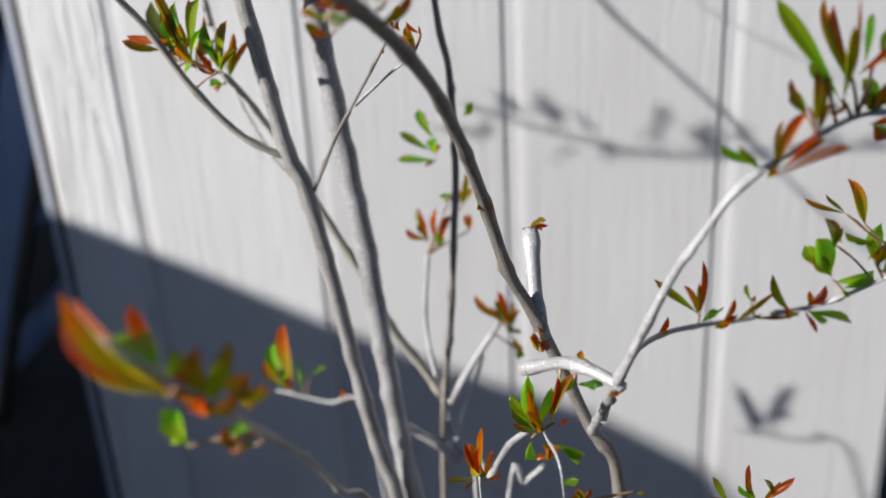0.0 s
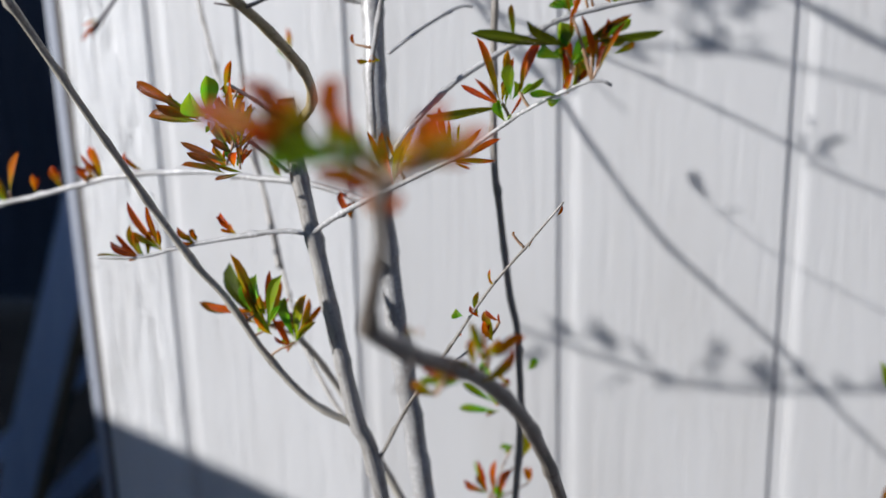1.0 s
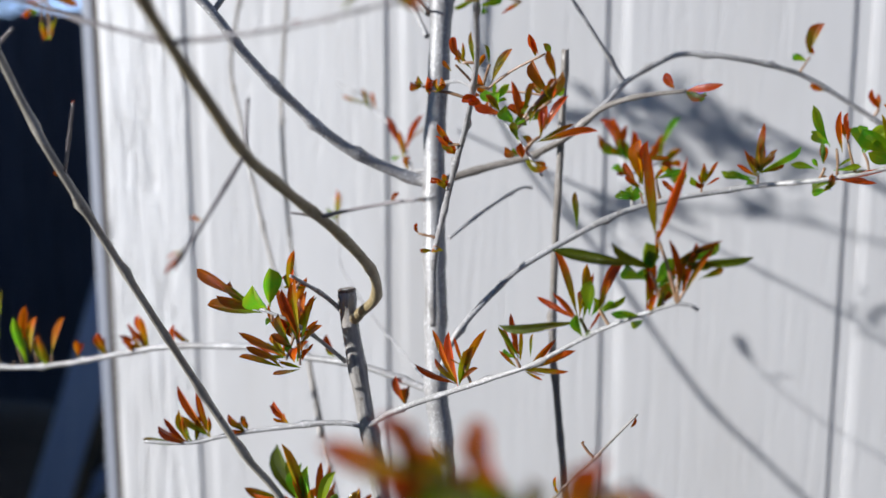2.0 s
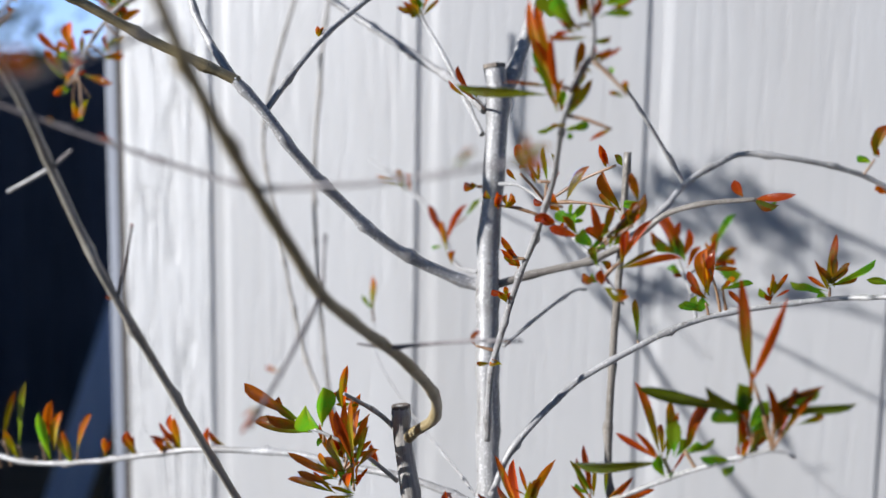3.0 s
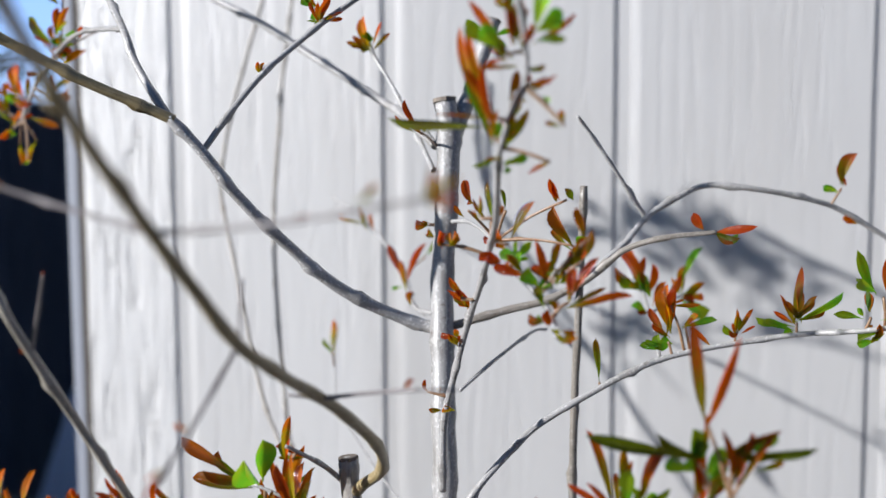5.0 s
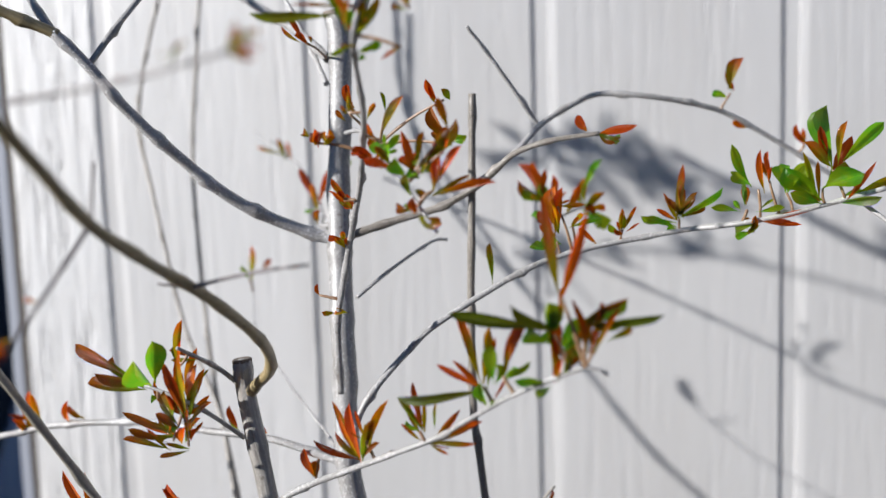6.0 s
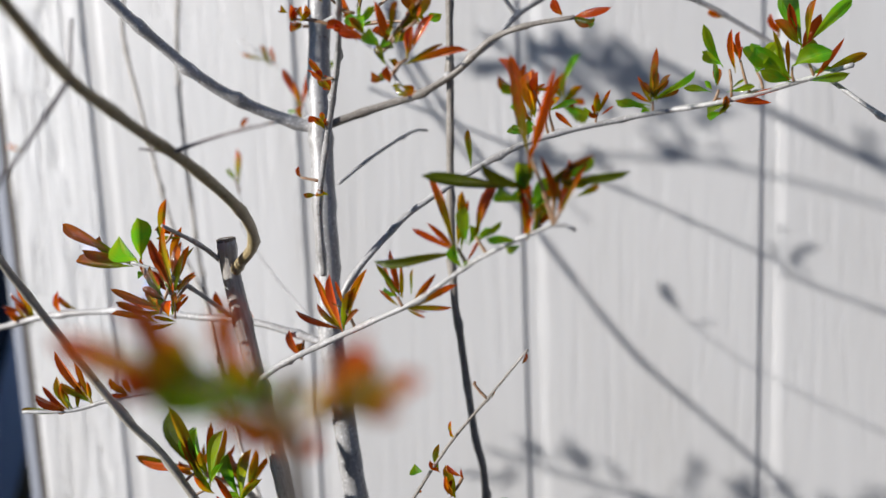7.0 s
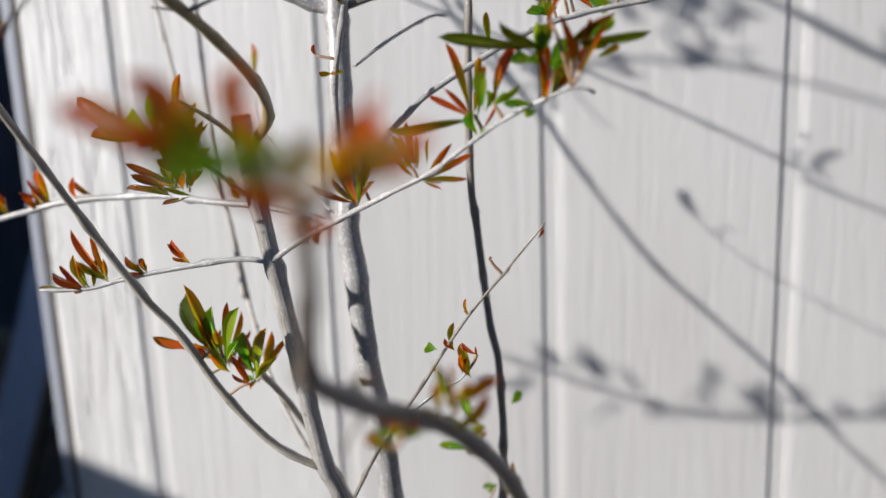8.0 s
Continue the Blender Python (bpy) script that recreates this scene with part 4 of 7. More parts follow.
leaf(Hr, "o", (-0.059, 0.445, 1.425), (-0.058, 0.444, 1.437), 2.6)
leaf(Hr, "g", (-0.074, 0.449, 1.412), (-0.086, 0.447, 1.413), 3.6)
leaf(Hr, "o", (-0.061, 0.445, 1.421), (-0.066, 0.446, 1.426), 1.8)
leaf(Hr, "r", (-0.071, 0.448, 1.413), (-0.064, 0.453, 1.424), 2.7)
leaf(K, "r", (-0.171, 0.527, 1.474), (-0.177, 0.525, 1.484), 3.8)
leaf(K, "r", (-0.172, 0.525, 1.475), (-0.174, 0.525, 1.479), 3.3)
leaf(K, "r", (-0.178, 0.540, 1.455), (-0.184, 0.541, 1.457), 4.0)
leaf(K, "r", (-0.177, 0.540, 1.455), (-0.178, 0.540, 1.459), 3.4)
leaf(K, "a", (-0.181, 0.553, 1.418), (-0.185, 0.554, 1.421), 4.7)
leaf(K, "r", (-0.187, 0.553, 1.418), (-0.193, 0.553, 1.419), 4.1)
leaf(K, "r", (-0.194, 0.551, 1.427), (-0.196, 0.552, 1.432), 2.9)
leaf(K, "r", (-0.178, 0.500, 1.504), (-0.182, 0.501, 1.505), 4.6)
leaf(K, "r", (-0.176, 0.500, 1.500), (-0.176, 0.498, 1.507), 4.1)
leaf(K, "a", (-0.172, 0.499, 1.500), (-0.169, 0.498, 1.506), 4.1)
leaf(K, "r", (-0.155, 0.480, 1.513), (-0.156, 0.482, 1.521), 2.9)
leaf(Kb, "r", (-0.145, 0.492, 1.504), (-0.136, 0.494, 1.518), 4.0)
leaf(Kb, "a", (-0.147, 0.492, 1.500), (-0.152, 0.496, 1.509), 3.5)
leaf(Kb, "r", (-0.148, 0.490, 1.495), (-0.157, 0.491, 1.496), 5.2)
leaf(Kb, "r", (-0.137, 0.480, 1.491), (-0.149, 0.483, 1.493), 5.1)
leaf(Kb, "a", (-0.143, 0.483, 1.490), (-0.145, 0.484, 1.496), 3.9)
leaf(Kb, "g", (-0.141, 0.485, 1.496), (-0.147, 0.487, 1.500), 5.2)
leaf(Kb, "g", (-0.140, 0.483, 1.493), (-0.139, 0.482, 1.500), 7.4)
leaf(Kb, "g", (-0.144, 0.487, 1.496), (-0.136, 0.485, 1.503), 3.5)
leaf(Kb, "g", (-0.132, 0.477, 1.487), (-0.135, 0.474, 1.494), 7.2)
leaf(Kb, "g", (-0.134, 0.477, 1.486), (-0.127, 0.478, 1.486), 5.1)
leaf(Kb, "r", (-0.128, 0.475, 1.488), (-0.133, 0.477, 1.504), 5.0)
leaf(Kb, "o", (-0.128, 0.477, 1.491), (-0.122, 0.473, 1.504), 5.1)
leaf(Kb, "o", (-0.124, 0.475, 1.493), (-0.112, 0.480, 1.508), 6.0)
leaf(Kb, "r", (-0.125, 0.475, 1.488), (-0.121, 0.477, 1.493), 3.8)
leaf(Kb, "o", (-0.128, 0.474, 1.482), (-0.124, 0.475, 1.480), 3.8)
leaf(Kb, "r", (-0.120, 0.471, 1.482), (-0.118, 0.475, 1.494), 5.0)
leaf(Kb, "r", (-0.118, 0.472, 1.485), (-0.109, 0.474, 1.498), 3.8)
leaf(Kb, "r", (-0.121, 0.471, 1.480), (-0.098, 0.477, 1.484), 2.9)
leaf(Kb, "o", (-0.129, 0.472, 1.480), (-0.132, 0.474, 1.487), 4.3)
leaf(Kb, "o", (-0.129, 0.471, 1.475), (-0.135, 0.472, 1.475), 5.0)
leaf(Kb, "g", (-0.129, 0.471, 1.474), (-0.132, 0.472, 1.474), 5.0)
leaf(Kb, "r", (-0.127, 0.470, 1.473), (-0.127, 0.468, 1.479), 5.0)
leaf(Kb, "a", (-0.126, 0.470, 1.472), (-0.117, 0.467, 1.470), 5.5)
leaf(Kb, "o", (-0.154, 0.500, 1.511), (-0.156, 0.502, 1.526), 3.1)
leaf(Kb, "o", (-0.114, 0.475, 1.505), (-0.117, 0.474, 1.517), 4.3)
leaf(Kb, "r", (-0.116, 0.475, 1.497), (-0.114, 0.475, 1.506), 5.5)
leaf(Jr, "r", (-0.068, 0.605, 1.501), (-0.072, 0.606, 1.509), 6.6)
leaf(Jr, "r", (-0.062, 0.605, 1.500), (-0.044, 0.600, 1.503), 5.4)
leaf(Jr, "g", (-0.059, 0.605, 1.497), (-0.055, 0.607, 1.494), 4.8)
leaf(Jr, "o", (-0.118, 0.606, 1.423), (-0.120, 0.613, 1.443), 4.4)
leaf(rb, "r", (-0.085, 0.601, 1.449), (-0.081, 0.602, 1.472), 6.7)
leaf(rb, "r", (-0.083, 0.601, 1.448), (-0.091, 0.598, 1.456), 4.9)
leaf(rb, "g", (-0.086, 0.601, 1.442), (-0.097, 0.603, 1.443), 4.3)
leaf(rb, "g", (-0.082, 0.602, 1.445), (-0.088, 0.602, 1.446), 7.9)
leaf(rb, "a", (-0.076, 0.603, 1.455), (-0.070, 0.603, 1.459), 4.2)
leaf(rb, "r", (-0.063, 0.605, 1.443), (-0.072, 0.607, 1.452), 3.6)
leaf(rb, "o", (-0.052, 0.607, 1.448), (-0.051, 0.609, 1.461), 2.4)
leaf(rb, "g", (-0.052, 0.607, 1.448), (-0.057, 0.604, 1.454), 4.2)
leaf(rb, "r", (-0.051, 0.607, 1.450), (-0.044, 0.606, 1.462), 3.0)
leaf(rb, "g", (-0.024, 0.610, 1.454), (-0.041, 0.614, 1.457), 4.8)
leaf(rb, "g", (-0.024, 0.610, 1.456), (-0.003, 0.612, 1.470), 4.2)
leaf(rb, "r", (-0.024, 0.610, 1.456), (-0.020, 0.615, 1.481), 5.4)
leaf(rb, "o", (-0.021, 0.609, 1.456), (-0.023, 0.615, 1.472), 4.8)
leaf(rb, "g", (-0.023, 0.610, 1.450), (-0.028, 0.611, 1.453), 4.2)
leaf(rb, "g", (0.011, 0.599, 1.472), (0.001, 0.593, 1.491), 5.2)
leaf(rb, "g", (0.006, 0.601, 1.460), (-0.007, 0.596, 1.463), 4.1)
leaf(rb, "g", (0.008, 0.600, 1.463), (0.004, 0.600, 1.473), 8.7)
leaf(rb, "r", (0.017, 0.599, 1.469), (0.015, 0.595, 1.489), 4.0)
leaf(rb, "g", (0.027, 0.598, 1.469), (0.035, 0.602, 1.481), 9.7)
leaf(rb, "g", (0.015, 0.599, 1.455), (0.004, 0.600, 1.450), 5.2)
leaf(rb, "r", (0.015, 0.599, 1.455), (0.036, 0.596, 1.460), 3.5)
leaf(rb, "g", (0.013, 0.599, 1.460), (0.025, 0.596, 1.462), 3.5)
leaf(rb, "o", (0.010, 0.600, 1.450), (0.012, 0.599, 1.458), 4.1)
leaf(rb, "r", (0.019, 0.598, 1.475), (0.019, 0.603, 1.488), 3.4)
leaf(rb, "g", (0.012, 0.600, 1.450), (0.004, 0.602, 1.448), 4.1)
leaf(rb, "g", (0.047, 0.593, 1.480), (0.046, 0.595, 1.508), 8.1)
leaf(rb, "g", (0.049, 0.593, 1.481), (0.068, 0.593, 1.500), 6.5)
leaf(rb, "r", (0.045, 0.594, 1.481), (0.040, 0.588, 1.500), 4.9)
leaf(rb, "g", (0.043, 0.595, 1.465), (0.027, 0.600, 1.479), 10.4)
leaf(rb, "g", (0.043, 0.595, 1.471), (0.058, 0.589, 1.479), 10.9)
leaf(rb, "o", (0.041, 0.596, 1.463), (0.034, 0.595, 1.487), 3.8)
leaf(rb, "o", (0.053, 0.593, 1.465), (0.076, 0.598, 1.475), 5.4)
leaf(rb, "g", (0.048, 0.595, 1.464), (0.067, 0.589, 1.467), 4.9)
leaf(Jend, "r", (0.007, 0.694, 1.521), (0.015, 0.691, 1.537), 7.4)
leaf(Jend, "r", (0.009, 0.696, 1.520), (0.008, 0.695, 1.533), 6.0)
leaf(Jend, "g", (0.007, 0.696, 1.516), (-0.001, 0.697, 1.520), 4.7)
leaf(Jend, "a", (0.017, 0.701, 1.500), (0.011, 0.699, 1.505), 6.1)
leaf(Jend, "r", (0.051, 0.711, 1.488), (0.046, 0.708, 1.500), 4.8)
leaf(Bq, "r", (-0.102, 0.712, 1.460), (-0.113, 0.706, 1.480), 9.5)
leaf(Bq, "a", (-0.103, 0.712, 1.461), (-0.108, 0.719, 1.480), 6.5)
leaf(Bq, "g", (-0.101, 0.708, 1.457), (-0.112, 0.708, 1.465), 6.5)
leaf(Bq, "o", (-0.102, 0.710, 1.458), (-0.116, 0.715, 1.470), 5.8)
leaf(Bq, "r", (-0.097, 0.705, 1.455), (-0.095, 0.705, 1.473), 6.5)
leaf(Bq, "g", (-0.096, 0.702, 1.455), (-0.102, 0.705, 1.467), 7.2)
leaf(Bq, "a", (-0.094, 0.691, 1.451), (-0.087, 0.695, 1.464), 5.6)
leaf(Bq, "g", (-0.096, 0.679, 1.448), (-0.105, 0.679, 1.452), 5.5)
leaf(Bqr, "g", (-0.081, 0.719, 1.456), (-0.067, 0.725, 1.481), 5.8)
leaf(Bqr, "o", (-0.078, 0.722, 1.453), (-0.065, 0.718, 1.462), 5.9)
leaf(Bqr, "g", (-0.076, 0.725, 1.452), (-0.062, 0.730, 1.445), 9.6)
leaf(Bqr, "g", (-0.079, 0.722, 1.452), (-0.069, 0.717, 1.440), 7.3)
leaf(Bqr, "r", (-0.087, 0.704, 1.450), (-0.079, 0.700, 1.468), 6.4)
leaf(Bqr, "a", (-0.077, 0.725, 1.454), (-0.074, 0.726, 1.470), 5.1)
leaf(K, "r", (-0.143, 0.439, 1.545), (-0.153, 0.433, 1.578), 4.0)
leaf(K, "r", (-0.142, 0.438, 1.549), (-0.149, 0.429, 1.579), 3.2)
leaf(K, "g", (-0.143, 0.440, 1.541), (-0.152, 0.440, 1.563), 4.4)
leaf(K, "r", (-0.146, 0.437, 1.554), (-0.152, 0.437, 1.568), 2.4)
leaf(K, "d", (-0.147, 0.441, 1.547), (-0.182, 0.454, 1.551), 3.6, False)
leaf(K, "o", (-0.145, 0.438, 1.550), (-0.162, 0.440, 1.551), 2.8)
leaf(K, "g", (-0.142, 0.440, 1.542), (-0.140, 0.440, 1.548), 4.0)
leaf(K, "o", (-0.140, 0.440, 1.539), (-0.132, 0.444, 1.552), 4.8)
leaf(K, "a", (-0.139, 0.440, 1.540), (-0.136, 0.437, 1.551), 3.6)
leaf(K, "o", (-0.137, 0.438, 1.549), (-0.136, 0.442, 1.565), 4.3)
leaf(K, "r", (-0.141, 0.440, 1.541), (-0.144, 0.442, 1.546), 3.6)
leaf(K, "g", (-0.140, 0.441, 1.537), (-0.150, 0.443, 1.534), 2.4)
leaf(K, "g", (-0.140, 0.444, 1.535), (-0.132, 0.445, 1.536), 3.6)
leaf(K, "g", (-0.139, 0.444, 1.534), (-0.137, 0.444, 1.532), 2.8)
leaf(K, "r", (-0.123, 0.438, 1.535), (-0.130, 0.441, 1.531), 2.7)
leaf(K, "g", (-0.137, 0.427, 1.570), (-0.146, 0.425, 1.582), 7.6)
leaf(K, "r", (-0.136, 0.427, 1.571), (-0.148, 0.431, 1.588), 4.2)
leaf(K, "r", (-0.134, 0.426, 1.573), (-0.137, 0.426, 1.590), 4.1)
leaf(K, "o", (-0.131, 0.427, 1.571), (-0.130, 0.431, 1.585), 4.5)
leaf(K, "r", (-0.132, 0.426, 1.575), (-0.135, 0.430, 1.592), 3.4)
leaf(K, "g", (-0.127, 0.425, 1.577), (-0.119, 0.422, 1.590), 8.2)
leaf(K, "r", (-0.128, 0.426, 1.573), (-0.115, 0.431, 1.583), 2.6)
leaf(K, "g", (-0.127, 0.426, 1.574), (-0.117, 0.424, 1.575), 3.4)
leaf(K, "o", (-0.134, 0.427, 1.569), (-0.144, 0.429, 1.575), 3.8)
leaf(K, "r", (-0.136, 0.428, 1.568), (-0.142, 0.428, 1.572), 3.0)
leaf(K, "r", (-0.130, 0.432, 1.560), (-0.122, 0.432, 1.561), 1.9)
leaf(K, "o", (-0.130, 0.429, 1.565), (-0.124, 0.430, 1.567), 2.7)
leaf(K, "r", (-0.128, 0.432, 1.558), (-0.120, 0.429, 1.563), 1.9)
leaf(K, "o", (-0.132, 0.429, 1.566), (-0.145, 0.433, 1.568), 1.5)
leaf(K, "g", (-0.134, 0.422, 1.584), (-0.135, 0.426, 1.597), 4.8)
leaf(K, "o", (-0.135, 0.422, 1.586), (-0.131, 0.425, 1.593), 4.8)
leaf(K, "r", (-0.131, 0.433, 1.557), (-0.130, 0.436, 1.564), 3.1)
leaf(K, "a", (-0.130, 0.433, 1.555), (-0.135, 0.434, 1.556), 3.1)
leaf(K, "r", (-0.117, 0.428, 1.547), (-0.119, 0.429, 1.551), 3.0)
leaf(K, "o", (-0.118, 0.428, 1.546), (-0.123, 0.428, 1.548), 2.3)
leaf(K, "g", (-0.123, 0.432, 1.554), (-0.122, 0.432, 1.556), 1.9)
leaf(Kb, "r", (-0.170, 0.540, 1.516), (-0.175, 0.543, 1.526), 5.4)
leaf(Kb, "o", (-0.174, 0.540, 1.510), (-0.178, 0.540, 1.515), 3.1)
leaf(Kb, "r", (-0.172, 0.540, 1.469), (-0.176, 0.541, 1.477), 4.2)
leaf(Kb, "r", (-0.171, 0.540, 1.468), (-0.175, 0.541, 1.476), 3.1)
leaf(Kb, "r", (-0.177, 0.540, 1.451), (-0.181, 0.540, 1.456), 4.2)
leaf(Kb, "r", (-0.176, 0.540, 1.452), (-0.175, 0.540, 1.456), 3.7)
leaf(Kb, "o", (-0.155, 0.540, 1.513), (-0.158, 0.542, 1.522), 2.3)
leaf(Kb, "r", (-0.131, 0.540, 1.518), (-0.135, 0.537, 1.527), 4.5)
leaf(Kb, "o", (-0.125, 0.540, 1.518), (-0.129, 0.540, 1.522), 5.3)
leaf(Kb, "o", (-0.125, 0.540, 1.497), (-0.133, 0.541, 1.514), 6.3)
leaf(Kb, "g", (-0.124, 0.540, 1.499), (-0.119, 0.538, 1.502), 5.3)
leaf(rb, "a", (-0.083, 0.601, 1.450), (-0.084, 0.606, 1.472), 7.3)
leaf(rb, "g", (-0.086, 0.601, 1.444), (-0.095, 0.601, 1.445), 3.4)
leaf(rb, "g", (-0.087, 0.601, 1.442), (-0.089, 0.602, 1.449), 5.1)
leaf(rb, "g", (-0.078, 0.603, 1.453), (-0.062, 0.602, 1.457), 3.9)
leaf(rb, "o", (-0.083, 0.600, 1.464), (-0.070, 0.599, 1.465), 2.8)
leaf(rb, "r", (-0.052, 0.607, 1.451), (-0.051, 0.603, 1.461), 2.8)
leaf(rb, "r", (-0.051, 0.607, 1.451), (-0.045, 0.608, 1.460), 2.8)
leaf(rb, "g", (-0.024, 0.610, 1.452), (-0.039, 0.607, 1.456), 4.5)
leaf(Wm, "r", (-0.254, 0.660, 1.598), (-0.262, 0.657, 1.606), 4.6)
leaf(Wm, "a", (-0.253, 0.660, 1.597), (-0.256, 0.660, 1.616), 5.2)
leaf(Wm, "r", (-0.253, 0.660, 1.598), (-0.244, 0.655, 1.612), 3.9)
leaf(Wm, "o", (-0.253, 0.660, 1.598), (-0.266, 0.659, 1.603), 3.9)
leaf(Wm, "g", (-0.253, 0.660, 1.602), (-0.256, 0.659, 1.608), 4.6)
leaf(Kc, "r", (-0.206, 0.580, 1.550), (-0.212, 0.583, 1.564), 3.9)
leaf(Kc, "r", (-0.203, 0.580, 1.548), (-0.209, 0.581, 1.554), 3.9)
leaf(Kc, "r", (-0.161, 0.550, 1.498), (-0.166, 0.552, 1.501), 3.1)
leaf(Kc, "r", (-0.206, 0.606, 1.502), (-0.212, 0.605, 1.505), 5.3)
leaf(Mfork, "g", (-0.184, 0.638, 1.605), (-0.192, 0.639, 1.610), 4.3)
leaf(Mfork, "g", (-0.179, 0.637, 1.601), (-0.168, 0.638, 1.603), 4.3)
leaf(Y13, "r", (-0.255, 0.580, 1.604), (-0.250, 0.578, 1.615), 5.1)
leaf(Y13, "r", (-0.254, 0.582, 1.604), (-0.244, 0.581, 1.608), 3.4)
leaf(Y13, "g", (-0.254, 0.582, 1.604), (-0.262, 0.583, 1.604), 4.0)
leaf(Y13, "r", (-0.256, 0.580, 1.604), (-0.260, 0.582, 1.614), 2.8)
leaf(Y13, "g", (-0.258, 0.582, 1.611), (-0.265, 0.583, 1.616), 4.0)
leaf(Y13, "r", (-0.279, 0.562, 1.578), (-0.281, 0.561, 1.583), 3.3)
leaf(Y13, "o", (-0.279, 0.562, 1.578), (-0.278, 0.562, 1.583), 2.8)
leaf(Iup, "a", (-0.311, 0.758, 1.401), (-0.313, 0.763, 1.424), 5.6, False)
leaf(Iup, "g", (-0.311, 0.758, 1.401), (-0.318, 0.757, 1.412), 4.0, False)
leaf(Bk, "a", (-0.308, 0.836, 1.485), (-0.332, 0.842, 1.496), 7.2, False)
leaf(Bk, "a", (-0.311, 0.839, 1.482), (-0.317, 0.837, 1.498), 5.5, False)
leaf(Bk, "a", (-0.303, 0.828, 1.483), (-0.305, 0.827, 1.496), 4.5, False)
leaf(Bk, "r", (-0.256, 0.740, 1.457), (-0.264, 0.737, 1.479), 6.8, False)
leaf(Bk, "r", (-0.254, 0.738, 1.455), (-0.240, 0.732, 1.481), 6.0, False)
leaf(Bk, "a", (-0.250, 0.727, 1.448), (-0.254, 0.728, 1.470), 5.2, False)
leaf(Bk, "g", (-0.243, 0.748, 1.472), (-0.234, 0.752, 1.483), 4.5, False)
leaf(Bk, "a", (-0.237, 0.683, 1.448), (-0.235, 0.682, 1.457), 5.5, False)
leaf(Bk, "g", (-0.256, 0.738, 1.453), (-0.263, 0.737, 1.453), 4.5, False)
leaf(Jw, "o", (-0.458, 0.662, 1.608), (-0.467, 0.658, 1.623), 5.6, False)
leaf(Jw, "r", (-0.459, 0.664, 1.605), (-0.473, 0.668, 1.612), 5.7, False)
leaf(Jw, "a", (-0.457, 0.664, 1.605), (-0.461, 0.668, 1.619), 6.4, False)

leaf(Jw, "a", (-0.452, 0.662, 1.603), (-0.454, 0.662, 1.612), 4.9, False)
leaf(Jw, "o", (-0.454, 0.666, 1.598), (-0.450, 0.667, 1.605), 5.0, False)
leaf(Jw, "r", (-0.418, 0.628, 1.606), (-0.415, 0.626, 1.613), 4.0, False)

leaf(Jw, "r", (-0.482, 0.686, 1.592), (-0.492, 0.686, 1.592), 4.4, False)
leaf(Jw, "a", (-0.510, 0.700, 1.580), (-0.519, 0.701, 1.588), 5.3, False)
leaf(Jw, "r", (-0.506, 0.700, 1.578), (-0.509, 0.702, 1.590), 4.6, False)

leaf(Jw, "r", (-0.525, 0.710, 1.567), (-0.529, 0.706, 1.577), 5.4, False)
leaf(Jw, "g", (-0.516, 0.706, 1.573), (-0.520, 0.705, 1.580), 6.9, False)
leaf(Jw, "r", (-0.503, 0.700, 1.578), (-0.503, 0.703, 1.590), 4.6, False)

leaf(Jw, "r", (-0.523, 0.710, 1.558), (-0.533, 0.712, 1.552), 5.4, False)
leaf(Jw, "g", (-0.519, 0.710, 1.554), (-0.523, 0.710, 1.554), 6.2, False)
leaf(Jw, "a", (-0.482, 0.696, 1.575), (-0.470, 0.693, 1.581), 4.5, False)

leaf(Jw, "a", (-0.504, 0.710, 1.550), (-0.514, 0.712, 1.536), 5.4, False)
leaf(Jw, "g", (-0.498, 0.690, 1.537), (-0.496, 0.690, 1.535), 4.5, False)
leaf(Jw, "a", (-0.517, 0.710, 1.548), (-0.515, 0.707, 1.535), 5.4, False)

leaf(Il, "o", (-0.506, 0.622, 1.326), (-0.499, 0.622, 1.366), 5.7, False)
leaf(Il, "r", (-0.474, 0.616, 1.331), (-0.483, 0.619, 1.347), 4.8, False)
leaf(Il, "a", (-0.613, 0.640, 1.343), (-0.617, 0.643, 1.360), 5.7, False)
leaf(Il, "r", (-0.414, 0.604, 1.340), (-0.417, 0.604, 1.348), 4.0, False)
leaf(Il, "r", (-0.384, 0.598, 1.350), (-0.386, 0.600, 1.362), 3.9, False)
leaf(Il, "r", (-0.389, 0.599, 1.346), (-0.398, 0.596, 1.349), 3.9, False)
leaf(Ctw1r, "r", (-0.138, 0.318, 1.527), (-0.134, 0.319, 1.532), 2.8)
leaf(Ctw1r, "r", (-0.138, 0.318, 1.527), (-0.128, 0.316, 1.528), 2.2)
leaf(Ctw1r, "a", (-0.138, 0.318, 1.527), (-0.129, 0.318, 1.531), 2.4)
leaf(Ctw1r, "r", (-0.138, 0.318, 1.527), (-0.131, 0.317, 1.525), 1.8)
leaf(Ctw1r, "r", (-0.154, 0.320, 1.525), (-0.150, 0.320, 1.530), 1.3)
leaf(Ctw1r, "o", (-0.154, 0.320, 1.525), (-0.148, 0.318, 1.530), 0.9)
leaf(Ctw1r, "r", (-0.174, 0.327, 1.521), (-0.169, 0.327, 1.522), 1.1)
leaf(Ctw1l, "r", (-0.292, 0.326, 1.541), (-0.298, 0.326, 1.543), 2.4)
leaf(Ctw1l, "r", (-0.260, 0.336, 1.529), (-0.266, 0.337, 1.531), 1.4)
leaf(Ctw1l, "o", (-0.278, 0.331, 1.535), (-0.279, 0.331, 1.536), 1.4)
leaf(Ctw0l, "a", (-0.212, 0.225, 1.545), (-0.224, 0.228, 1.549), 3.8)
